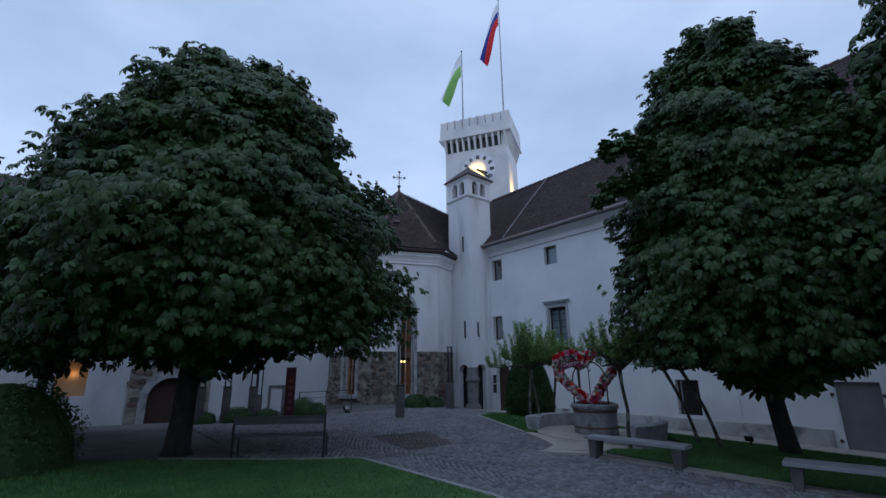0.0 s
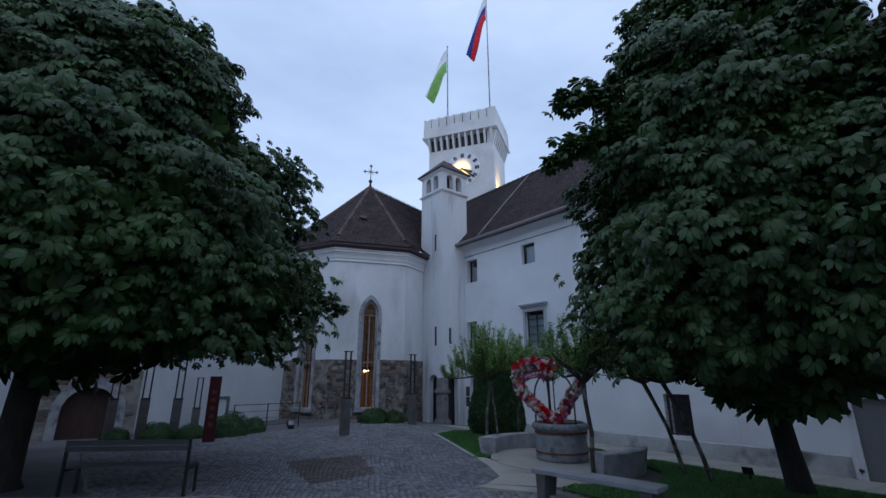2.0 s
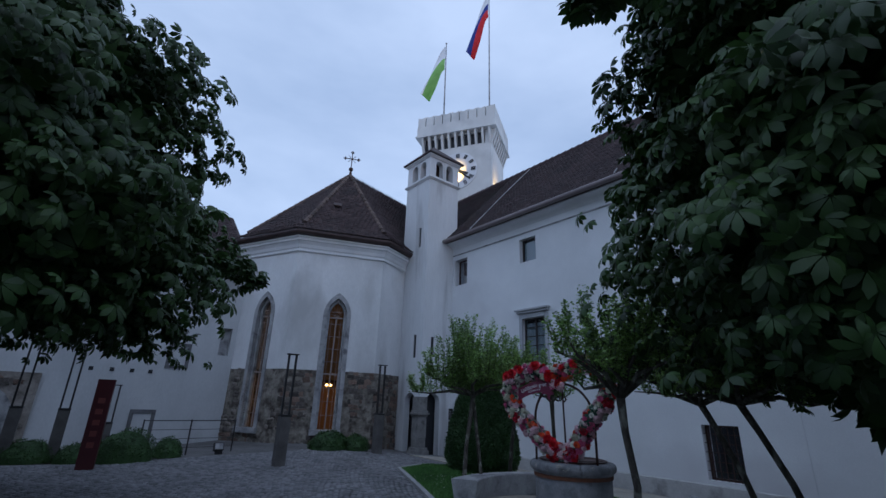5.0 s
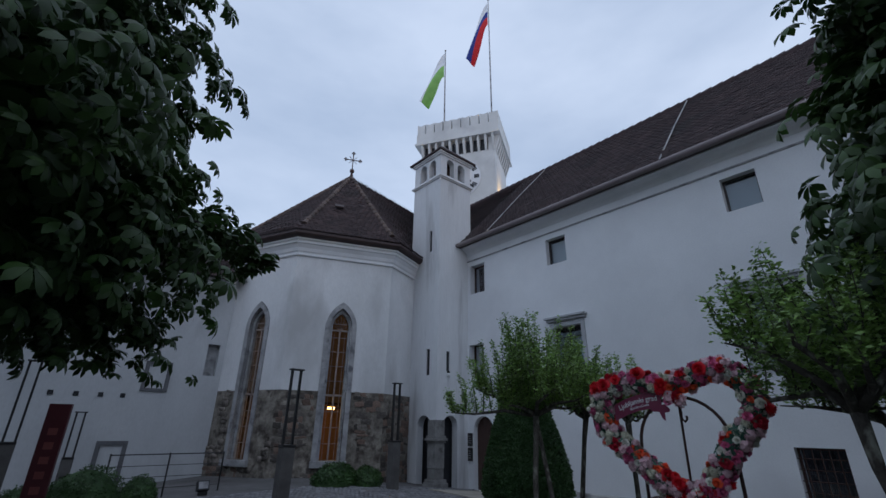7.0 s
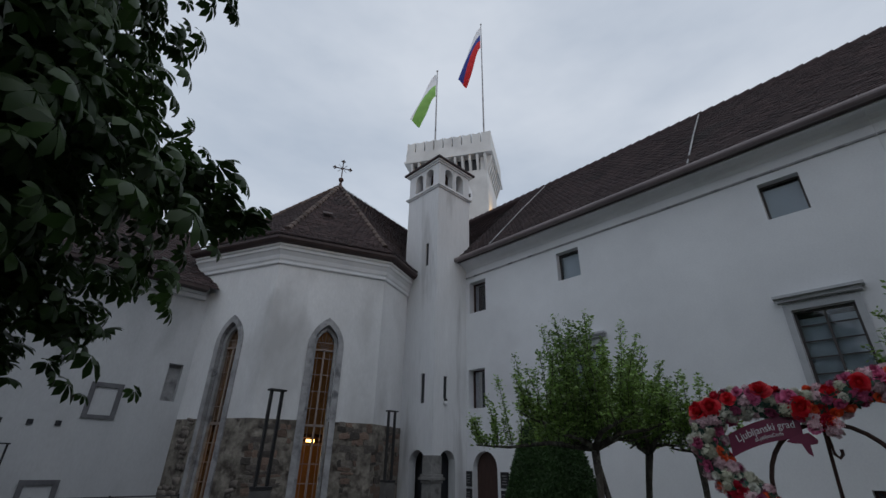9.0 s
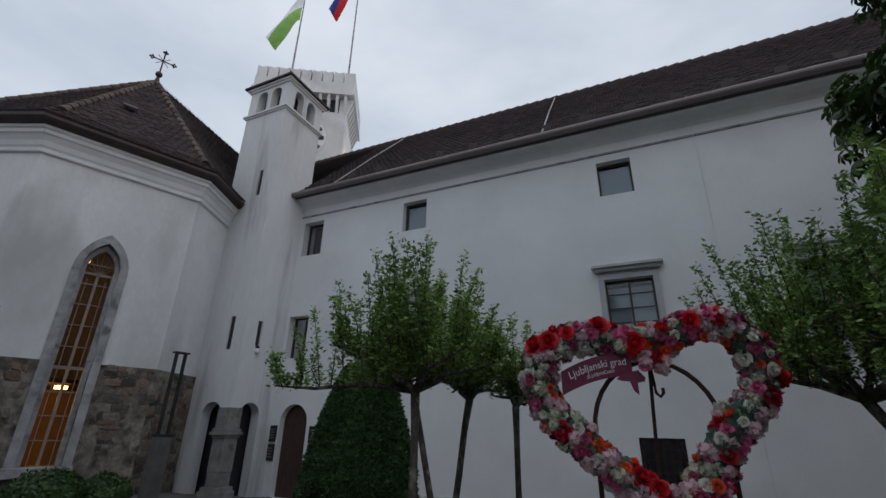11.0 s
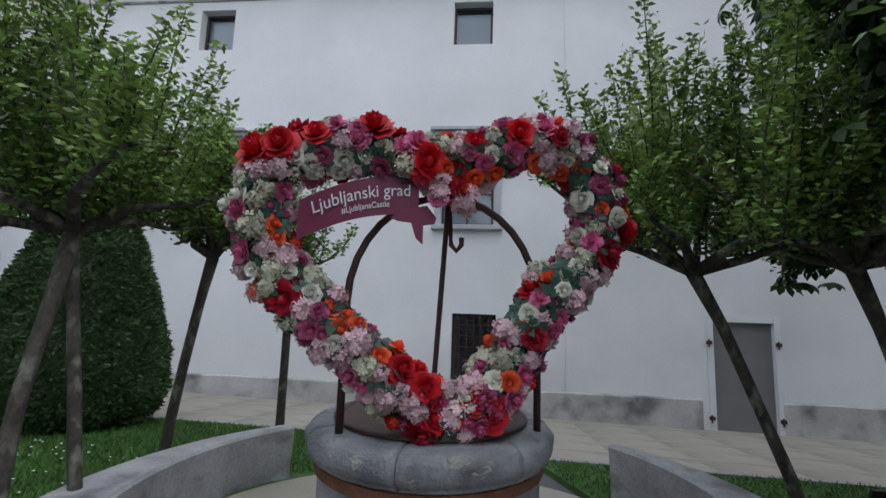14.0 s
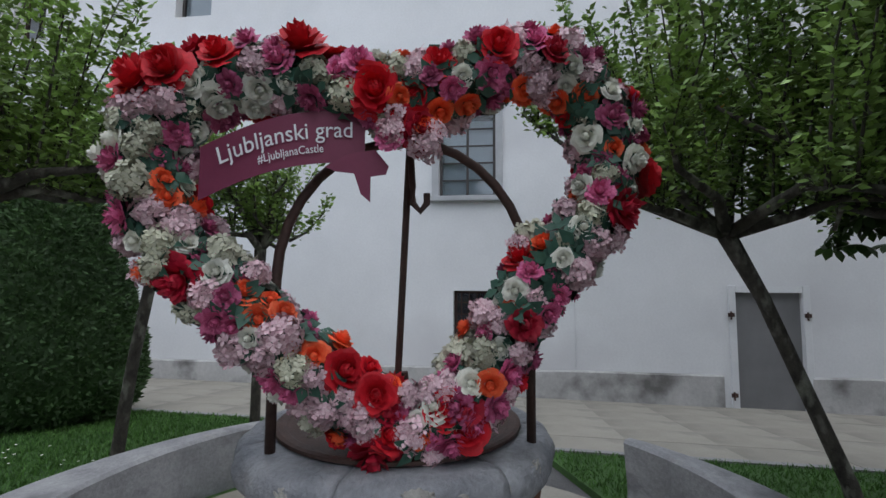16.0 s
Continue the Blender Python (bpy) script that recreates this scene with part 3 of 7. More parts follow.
def window(name, m, u0, u1, z0, z1, recess, label, mullions=(1, 1), blind=None, parent=None, frame=WINFRAME, interior=True, fw=0.05):
    """A window set back in its opening: casement frame, glazing bars, panes, and a shade-coloured board or a blind
    behind them.
    """
    w = thing(name, m @ Matrix.Translation((u0, recess, z0)), label, "window", kind="structure")
    bm = bmesh.new()
    W, H = u1 - u0, z1 - z0
    for lo, hi in (((0, 0, 0), (fw, 0.07, H)), ((W - fw, 0, 0), (W, 0.07, H)), ((fw, 0, 0), (W - fw, 0.07, fw)), ((fw, 0, H - fw), (W - fw, 0.07, H))):
        box(bm, lo, hi)
    casing = part("window_frame", bm, frame, w)
    nx, nz = mullions
    for i in range(1, nx):
        bm = bmesh.new()
        box(bm, (W * i / nx - fw * 0.45, 0.005, fw), (W * i / nx + fw * 0.45, 0.06, H - fw))
        part("mullion", bm, frame, casing)
    for j in range(1, nz):
        bm = bmesh.new()
        box(bm, (fw, 0.015, H * j / nz - 0.012), (W - fw, 0.05, H * j / nz + 0.012))
        part("glazing_bar", bm, frame, casing)
    for i in range(nx):
        bm = bmesh.new()
        box(bm, (W * i / nx + 0.02, 0.03, 0.02), (W * (i + 1) / nx - 0.02, 0.036, H - 0.02))
        p = part("pane", bm, PANE, w)
        p.visible_shadow = False
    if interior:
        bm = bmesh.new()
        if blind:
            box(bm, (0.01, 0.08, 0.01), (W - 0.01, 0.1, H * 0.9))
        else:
            # near-black board in place of the unlit room
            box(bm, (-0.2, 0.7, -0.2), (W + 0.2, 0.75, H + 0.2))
        part("blind" if blind else "dark_room", bm, blind or SHADEDARK, w)
        # dark strip over the blind paints the shadow of the window head
        if blind:
            bm = bmesh.new()
            box(bm, (-0.02, 0.16, H * 0.75), (W + 0.02, 0.18, H + 0.02))
            part("blind_box", bm, SHADEDARK, w)
    return w


def surround(name, m, u0, u1, z0, z1, width, proud, material, label, head=0.0, sill=0.06):
    s = thing(name, m, label, "window surround", kind="structure")
    bm = bmesh.new()
    box(bm, (u0 - width, -proud, z0), (u0, 0.02, z1 + width))
    part("jamb", bm, material, s)
    bm = bmesh.new()
    box(bm, (u1, -proud, z0), (u1 + width, 0.02, z1 + width))
    part("jamb", bm, material, s)
    bm = bmesh.new()
    box(bm, (u0, -proud, z1), (u1, 0.02, z1 + width))
    part("lintel", bm, material, s)
    if head:
        bm = bmesh.new()
        box(bm, (u0 - width - 0.12, -0.2, z1 + width + 0.14), (u1 + width + 0.12, -0.003, z1 + width + 0.2))
        box(bm, (u0 - width - 0.06, -0.13, z1 + width + 0.06), (u1 + width + 0.06, -0.003, z1 + width + 0.138))
        part("hood", bm, material, s)
    if sill:
        bm = bmesh.new()
        box(bm, (u0 - width - 0.05, -0.12, z0 - 0.1), (u1 + width + 0.05, 0.05, z0 - 0.003), bevel=0.015)
        part("sill", bm, material, s)
    return s


for i, o in enumerate(UPPER):
    window("window_%d" % (i + 1), MW, *o, 0.26 if i == 0 else 0.2, "small square dark-framed window in the white wing wall", (1, 1), BLIND if i else None, frame=WINFRAME if i else DARKWOOD)
    b = bmesh.new()
    box(b, (o[0] - 0.02, -0.02, o[2] - 0.04), (o[1] + 0.02, 0.14, o[2] - 0.002))
    child(part("window_sill", b, GREYSTONE), wing)
window("window_4", MW, *LOWER, 0.26, "small dark window low in the wing wall", (1, 1), None, frame=DARKWOOD)
for i, o in enumerate(HOODED):
    window("window_%d" % (5 + i), MW, *o, 0.12, "tall two-light window with glazing bars and grey blind", (2, 5), BLIND, frame=WINFRAME)
    surround("window_surround", MW, *o, 0.13, 0.05, SURROUND, "grey stone window surround with projecting hood", head=1)
window("window_8", MW, *CELLAR, 0.22, "dark cellar window behind an iron grille", (1, 1), None, frame=DARKWOOD)
grille = thing("window_grille", MW @ Matrix.Translation((CELLAR[0], 0.08, CELLAR[2])), "dark iron grille over the cellar window", "grille")
for i in range(1, 6):
    bm = bmesh.new()
    tube(bm, [(0.86 * i / 6, 0, 0), (0.86 * i / 6, 0, 1.29)], 0.012, 6)
    part("upright_bar", bm, IRON, grille)
for i in range(1, 6):
    bm = bmesh.new()
    tube(bm, [(0, 0.0, 1.29 * i / 6), (0.86, 0.0, 1.29 * i / 6)], 0.01, 6)
    part("cross_bar", bm, IRON, grille)
# side door
door = thing("door_1", MW @ Matrix.Translation((SIDE_DOOR[0], 0.06, SIDE_DOOR[2])), "plain grey painted metal door in the wing", "door", kind="structure")
bm = bmesh.new()
box(bm, (0.0, 0, 0.02), (1.05, 0.06, 2.04), bevel=0.006)
part("door_leaf", bm, GREYPAINT, door)
for x in (-0.12, 1.05):
    bm = bmesh.new()
    box(bm, (x + 0.003, -0.085, -0.1), (x + 0.117, 0.0, 2.12), bevel=0.01)
    part("stone_jamb", bm, TRIM, door, "pale painted stone jamb")
bm = bmesh.new()
box(bm, (0.003, -0.08, 2.0), (1.047, -0.003, 2.11))
part("stone_lintel", bm, TRIM, door)
for x, z in ((-0.1, 1.62), (-0.1, 0.28), (1.1, 1.62), (1.1, 0.28)):
    bm = bmesh.new()
    box(bm, (x - 0.04, -0.115, z - 0.035), (x + 0.06, -0.085, z + 0.035), bevel=0.008)
    tube(bm, [(x, -0.115, z - 0.08), (x, -0.115, z + 0.06)], 0.014, 8)
    part("iron_pintle", bm, IRON, door)
# arched brown door
def arched_leaf(bm, W, zt, z0, v0, v1):
    pts = [(0.0, z0)] + arch_curve(0.0, W, zt, "round") + [(W, z0)]
    f = [bm.verts.new((u, v0, z)) for u, z in pts]
    k = [bm.verts.new((u, v1, z)) for u, z in pts]
    bm.faces.new(f)
    bm.faces.new(k[::-1])
    for i in range(len(pts)):
        j = (i + 1) % len(pts)
        bm.faces.new((f[i], k[i], k[j], f[j]))


d2 = thing("door_2", MW @ Matrix.Translation((ARCH_DOOR[0], 0.2, 0)), "closed dark brown arched wooden door in the wing", "door", kind="structure")
bm = bmesh.new()
arched_leaf(bm, 1.0, 1.89, -0.56, 0.0, 0.06)
leaf = part("door_leaf", bm, DARKWOOD, d2)
for i in range(1, 6):
    bm = bmesh.new()
    h = 1.39 + math.sqrt(max(0, 0.25 - (i / 6 - 0.5) ** 2))
    box(bm, (i / 6 - 0.006, -0.008, -0.5), (i / 6 + 0.006, 0.0, h - 0.03))
    part("plank_strip", bm, DARKWOOD, leaf)
for y, z in ((17.62, 0.86), (17.62, 0.36), (16.12, 0.86), (16.12, 0.36)):
    p = thing("wall_plaque", (WX - 0.03, y, z), "dark slate information plaque on the wall beside the arched door", "plaque", "plaques by the arched door")
    bm = bmesh.new()
    box(bm, (-0.015, -0.15, 0), (0.027, 0.15, 0.44), bevel=0.004)
    slate = part("slate", bm, METAL, p)
    for k in range(4):
        bm = bmesh.new()
        box(bm, (-0.019, -0.1 + 0.02 * (k % 2), 0.1 + 0.075 * k), (-0.015, 0.1 - 0.03 * (k % 3), 0.118 + 0.075 * k))
        part("text_line", bm, GREYSTONE, slate)

# ---- stair turret with belfry ----
TX0, TX1, TY0, TY1 = 15.6, 17.4, 17.7, 19.55
turret = thing("stair_turret", (16.5, 18.6, 0), "slim white square turret with open belfry and tiled cap", "turret")
ML = frame_matrix((TX0, TY1), (0, -1))
MR = frame_matrix((TX0 + 0.3, TY0), (1, 0))
LEFT_ARCH, RIGHT_ARCH = (TY1 - 18.78, TY1 - 18.0, -0.55, 1.88, "round"), (0.02, 0.74, -0.55, 1.89, "round")
SLITS_L = [(TY1 - 18.34, TY1 - 18.14, 3.3, 4.27), (TY1 - 18.34, TY1 - 18.17, 8.3, 9.25)]
bel_l = [(TY1 - 19.15, TY1 - 18.69, 11.9, 12.76, "round"), (TY1 - 18.5, TY1 - 18.04, 11.9, 12.76, "round")]
bel_r = [(0.06, 0.5, 11.9, 12.76, "round"), (0.71, 1.15, 11.9, 12.76, "round")]
bm = bmesh.new()
panel(bm, TY1 - TY0, -1.4, 13.0, [LEFT_ARCH] + SLITS_L + bel_l, 0.3, ML)
bmesh.ops.remove_doubles(bm, verts=bm.verts, dist=0.0005)
child(part("wall", bm, PLASTER_OLD), turret)
bm = bmesh.new()
panel(bm, TX1 - TX0 - 0.3, -1.4, 13.0, [RIGHT_ARCH, (0.16, 0.33, 3.45, 4.19)] + bel_r, 0.3, MR)
bmesh.ops.remove_doubles(bm, verts=bm.verts, dist=0.0005)
child(part("wall", bm, PLASTER_OLD), turret)
bm = bmesh.new()
for lo, hi in (((TX1 - 0.3, TY0 + 0.3, 8), (TX1, TY1, 13)), ((TX0 + 0.3, TY1 - 0.3, 8), (TX1 - 0.3, TY1, 13)), ((TX0 + 0.3, TY0 + 0.3, 11.0), (TX1 - 0.3, TY1 - 0.3, 11.09))):
    box(bm, lo, hi)
child(part("back_wall", bm, PLASTER_OLD), turret)
# dark box fills the belfry in place of its inner shade
bm = bmesh.new()
box(bm, (TX0 + 0.5, TY0 + 0.5, 11.1), (TX1 - 0.32, TY1 - 0.32, 12.95))
child(part("belfry_lining", bm, DARKWOOD, label="dark box standing in for the shade inside the belfry"), turret)
for z, e, h in ((11.66, 0.05, 0.06), (11.72, 0.1, 0.07), (12.86, 0.06, 0.07), (12.93, 0.12, 0.065)):
    bm = bmesh.new()
    box(bm, (TX0 - e, TY0 - e, z), (TX1 + e, TY0 - 0.002, z + h))
    box(bm, (TX0 - e, TY0 - 0.002, z), (TX0 - 0.002, TY1 + e, z + h))
    child(part("string_course", bm, TRIM), turret)
bm = bmesh.new()
e = 0.2
base = [bm.verts.new(p) for p in ((TX0 - e, TY0 - e, 13.0), (TX1 + e, TY0 - e, 13.0), (TX1 + e, TY1 + e, 13.0), (TX0 - e, TY1 + e, 13.0))]
top = bm.verts.new((16.5, 18.62, 14.15))
bm.faces.new(base[::-1])
lip = [bm.verts.new(v.co + Vector((0, 0, 0.07))) for v in base]
for i in range(4):
    j = (i + 1) % 4
    bm.faces.new((base[i], base[j], lip[j], lip[i]))
    bm.faces.new((lip[i], lip[j], top))
child(part("roof", bm, ROOF), turret)
# near-black sheets stand in for the deep shade inside the arches
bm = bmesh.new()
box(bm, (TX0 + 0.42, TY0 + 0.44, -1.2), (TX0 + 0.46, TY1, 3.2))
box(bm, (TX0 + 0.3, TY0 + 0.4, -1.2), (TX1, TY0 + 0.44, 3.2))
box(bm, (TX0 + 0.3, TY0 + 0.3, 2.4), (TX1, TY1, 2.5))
child(part("passage_door", bm, SHADEDARK, label="dark sheets standing in for the shade behind the arches"), turret)
pillar = thing("corner_pillar", (15.62, 17.7, ground_z(15.6, 17.7)), "grey carved stone pillar at the turret corner arches", "pillar")
bm = bmesh.new()
for h, lo, hi in ((0.31, -0.05, 0.12), (0.27, 0.12, 0.22), (0.2, 0.22, 0.55), (0.21, 0.55, 1.35)):
    box(bm, (-h, -h, lo), (h, h, hi), bevel=0.015)
part("shaft", bm, PILLARSTONE, pillar)
bm = bmesh.new()
for h, lo, hi in ((0.24, 1.35, 1.42), (0.29, 1.42, 1.5), (0.25, 1.5, 1.58), (0.21, 1.58, 2.1)):
    box(bm, (-h, -h, lo), (h, h, hi), bevel=0.012)
part("capital", bm, PILLARSTONE, pillar)
cam_box = thing("wall_lamp", (16.14, 17.66, 3.3), "small white globe lamp below a slit window", "lamp")
bm = bmesh.new()
bmesh.ops.create_uvsphere(bm, u_segments=16, v_segments=10, radius=0.085)
part("globe", bm, TRIM, cam_box, smooth=True)
bm = bmesh.new()
box(bm, (-0.05, -0.03, 0.08), (0.05, 0.04, 0.15), bevel=0.01)
part("bracket", bm, METAL, cam_box)
# near-black sheets near the face stand in for shade in the slits
for m, s in ((ML, SLITS_L[0]), (ML, SLITS_L[1]), (MR, (0.16, 0.33, 3.45, 4.19))):
    bm = bmesh.new()
    box(bm, (s[0] + 0.001, 0.05, s[2] + 0.001), (s[1] - 0.001, 0.1, s[3] - 0.001), m)
    child(part("slit_backing", bm, SHADEDARK), turret)

# ---- chapel apse ----
CC, CR = Vector((13.85, 23.2)), 4.62
ANG = [181, 226, 271, 316, 361]
CV = [CC + CR * Vector((math.cos(radians(a)), math.sin(radians(a)))) for a in ANG]
chapel = thing("chapel", (CC.x, CC.y, 0), "white polygonal chapel apse with rubble stone base", "chapel")
STONE_TOP, WALL_TOP = 2.56, 7.36
GOTHIC = (-0.38, 0.38, 0.42, 5.45, "gothic")
edges = []
for i in range(3):
    a, b = CV[i], CV[i + 1]
    L = (b - a).length
    M = frame_matrix((a.x, a.y), (b - a))
    edges.append((M, L))
    c = L / 2 + (0.05 if i == 1 else 0.35 if i == 0 else 0)
    op = [(c - 0.38, c + 0.38, 0.42, 5.45, "gothic")] if i < 2 else []
    bm = bmesh.new()
    panel(bm, L, STONE_TOP, WALL_TOP + 0.3, [(o[0], o[1], STONE_TOP, o[3], o[4]) for o in op], 0.6, M)
    bmesh.ops.remove_doubles(bm, verts=bm.verts, dist=0.0005)
    child(part("wall", bm, CHAPELWALL), chapel)
    bm = bmesh.new()
    panel(bm, L, -1.4, STONE_TOP, [(o[0], o[1], o[2], STONE_TOP) for o in op], 0.6, M)
    bmesh.ops.translate(bm, verts=bm.verts, vec=(0, 0, -0.003))
    child(part("stone_base", bm, OLDRENDER, label="rubble stone lower wall with old render"), chapel)
# cornice
def poly_ring(radius, z):
    return [(CC.x + radius * math.cos(radians(a)), CC.y + radius * math.sin(radians(a)), z) for a in ANG]


bm = bmesh.new()
rows = [[bm.verts.new(p) for p in poly_ring(CR + e, z)] for e, z in ((0.0, 7.27), (0.075, 7.29), (0.085, 7.33), (0.05, 7.36), (0.05, 7.41), (0.09, 7.46), (0.12, 7.58), (0.2, 7.7), (0.25, 7.73), (0.25, 7.82), (0.3, 7.85), (0.3, 7.92), (0.0, 7.92))]
for r, s in zip(rows, rows[1:]):
    for k in range(4):
        bm.faces.new((r[k], r[k + 1], s[k + 1], s[k]))
child(part("cornice", bm, TRIM), chapel)
bm = bmesh.new()
rows = [[bm.verts.new(p) for p in poly_ring(CR + e, z)] for e, z in ((0.2, 7.925), (0.4, 7.93), (0.48, 7.96), (0.53, 8.02), (0.53, 8.1), (0.45, 8.14), (0.3, 8.14))]
for r, s in zip(rows, rows[1:]):
    for k in range(4):
        bm.faces.new((r[k], r[k + 1], s[k + 1], s[k]))
child(part("gutter", bm, ROOFEDGE), chapel)
APEX = Vector((13.8, 22.5, 13.0))
bm = bmesh.new()
ev = [Vector(p) for p in poly_ring(CR + 0.52, 8.14)]
kink = [Vector(p) for p in poly_ring(CR - 0.15, 8.62)]
RIDGE_END = Vector((19.5, 22.5, 12.1))
for line in (ev, kink):
    line[3] = line[3] + (line[3] - line[2]).normalized() * 2.4
for i in range(3):
    roof_courses(bm, ev[i], ev[i + 1], kink[i + 1], kink[i], 5, 0.025)
    roof_courses(bm, kink[i], kink[i + 1], RIDGE_END if i == 2 else APEX, APEX, 34, 0.03)
f = [bm.verts.new(p) for p in (kink[0], APEX, (13.8, 36, 13.0), (8.9, 36, 8.5))]
bm.faces.new(f)
f = [bm.verts.new(p) for p in (APEX, RIDGE_END, (19.5, 36, 8.5), (13.8, 36, 13.0))]
bm.faces.new(f)
bmesh.ops.remove_doubles(bm, verts=bm.verts, dist=0.008)
child(part("roof", bm, ROOF, label="steep dark tiled polygonal roof"), chapel)
bm = bmesh.new()
tube(bm, [(0, 0, 0), (0, 0, 0.34)], [0.135, 0.085], 8)
hip_mesh = bpy.data.meshes.new("hip_tile")
bm.to_mesh(hip_mesh)
bm.free()
hip_mesh.materials.append(HIPTILE)
for i in range(3):
    a, b = kink[i], APEX
    n = int((b - a).length / 0.32)
    q = (b - a).to_track_quat("Z", "Y")
    for k in range(n):
        o = new("hip_tile", hip_mesh)
        o.matrix_world = Matrix.LocRotScale(a.lerp(b, k / n), q @ Euler((radians(-5), 0, 0)).to_quaternion(), None)
        child(o, chapel)
o = thing("roof_cross", APEX, "dark iron cross with trefoil ends on the chapel roof", "cross")
bm = bmesh.new()
tube(bm, [(0, 0, -0.1), (0, 0, 0.35)], [0.13, 0.03], 10)
bmesh.ops.create_uvsphere(bm, u_segments=14, v_segments=10, radius=0.12, matrix=Matrix.Translation((0, 0, 0.4)))
part("finial", bm, IRON, o)
bm = bmesh.new()
q = Matrix.Rotation(radians(-25), 4, "Z")
tube(bm, [(0, 0, 0.4), (0, 0, 1.45)], 0.025, 6)
tube(bm, [q @ Vector((-0.36, 0, 1.05)), q @ Vector((0.36, 0, 1.05))], 0.025, 6)
for x, z in ((-0.36, 1.05), (0.36, 1.05), (0, 1.45)):
    for dx, dz in ((0, 0.06), (0.06, 0), (-0.06, 0), (0, -0.06)):
        bmesh.ops.create_uvsphere(bm, u_segments=8, v_segments=6, radius=0.042, matrix=Matrix.Translation(q @ Vector((x + dx, 0, z + dz))))
for s in (1, -1):
    tube(bm, [q @ Vector((-0.2, 0, 1.05 - 0.2 * s)), q @ Vector((0.2, 0, 1.05 + 0.2 * s))], 0.012, 5)
part("cross_bars", bm, IRON, o)
bm = bmesh.new()
box(bm, (-0.18, -0.16, 0), (0.18, 0.16, 0.05))
hatch = part("roof_vent", bm, ROOFEDGE)
hatch.matrix_world = Matrix.LocRotScale(kink[1].lerp(kink[2], 0.3).lerp(APEX, 0.33) + Vector((-0.05, -0.12, 0.05)), Euler((radians(42), 0, radians(-22))), None)
child(hatch, chapel)

# gothic windows
for i in range(2):
    M, L = edges[i]
    c = L / 2 + (0.05 if i == 1 else 0.35)
    u0, u1, z0, zt = c - 0.38, c + 0.38, 0.42, 5.45
    w = thing("window_%d" % (9 + i), M, "tall pointed chapel window with leaded lights, warm light inside", "window", kind="structure")
    bm = bmesh.new()
    arch_ring(bm, u0, u1, z0, zt, "gothic", 0.17, -0.05, 0.12, M.inverted() @ M)
    part("stone_surround", bm, GREYSTONE, w, "grey stone pointed surround")
    bm = bmesh.new()
    arch_ring(bm, u0 + 0.1, u1 - 0.1, z0, zt - 0.16, "gothic", 0.098, 0.12, 0.3, Matrix())
    part("inner_reveal", bm, GREYSTONE, w)
    bm = bmesh.new()
    box(bm, (u0 - 0.2, -0.14, z0 - 0.2), (u1 + 0.2, 0.3, z0 - 0.004), bevel=0.02)
    part("sill", bm, GREYSTONE, w)
    bm = bmesh.new()
    box(bm, (c - 0.028, 0.2, z0), (c + 0.028, 0.27, zt - 0.75))
    part("mullion", bm, LEADBAR, w)
    for z in (2.45, 4.68):
        bm = bmesh.new()
        box(bm, (u0 + 0.1, 0.2, z - 0.03), (u1 - 0.1, 0.27, z + 0.03))
        part("transom", bm, LEADBAR, w)
    for k in range(1, 10):
        z = z0 + k * 0.5
        if z < 5.0:
            bm = bmesh.new()
            box(bm, (u0 + 0.1, 0.215, z - 0.011), (u1 - 0.1, 0.245, z + 0.011))
            part("saddle_bar", bm, LEADBAR, w)
    for x in (u0 + 0.19, u1 - 0.19):
        bm = bmesh.new()
        box(bm, (x - 0.007, 0.215, z0), (x + 0.007, 0.24, zt - 0.9))
        part("lead_line", bm, LEADBAR, w)
    bm = bmesh.new()
    for k in range(1, 8):
        a = math.pi * k / 8
        reach = 0.2 + 0.32 * math.sin(a)
        tube(bm, [(c + 0.06 * math.cos(a), 0.228, 4.72), (c + reach * 0.75 * math.cos(a), 0.228, 4.72 + reach * math.sin(a))], 0.008, 5)
    part("fan_bars", bm, LEADBAR, w)
    bm = bmesh.new()
    arched = [(u0 + 0.1, z0)] + arch_curve(u0 + 0.1, u1 - 0.1, zt - 0.16, "gothic") + [(u1 - 0.1, z0)]
    bm.faces.new([bm.verts.new((a, 0.235, b)) for a, b in arched])
    p = part("pane", bm, AMBER, w, "amber tinted glass")
    p.visible_shadow = False
# chapel interior seen through the glass
# added slab that keeps the warm lamp light in the lower panes
bm = bmesh.new()
prism(bm, [(CC.x + 3.7 * math.cos(radians(a)), CC.y + 3.7 * math.sin(radians(a))) for a in (181, 226, 271, 316, 361, 45, 135)], 2.15, 2.25)
child(part("gallery_floor", bm, DARKWOOD, label="dark wooden slab added inside to hold back the lamp light"), chapel)
bm = bmesh.new()
prism(bm, [(CC.x + 3.2 * math.cos(radians(a)), CC.y + 3.2 * math.sin(radians(a))) for a in range(0, 360, 45)], -0.4, -0.3)
child(part("chapel_floor", bm, PLINTH), chapel)
bm = bmesh.new()
box(bm, (12.6, 22.4, -0.4), (15.2, 22.6, 2.14))
child(part("inner_wall", bm, OCHRE, label="warm ochre painted inner wall"), chapel)
# unseen ceiling, coloured dark so the upper panes stay dim
bm = bmesh.new()
prism(bm, [(CC.x + 4.1 * math.cos(radians(a)), CC.y + 4.1 * math.sin(radians(a))) for a in (181, 226, 271, 316, 361, 45, 135)], 7.1, 7.2)
child(part("vault", bm, DARKWOOD, label="dark ceiling added to keep the upper windows dim"), chapel)
# dark colour here replaces missing light behind the side window
bm = bmesh.new()
box(bm, (10.0, 22.7, -0.4), (17.4, 22.8, 2.14))
child(part("lower_back_wall", bm, DARKWOOD, label="back wall in dark wood colour so it looks unlit"), chapel)
bm = bmesh.new()
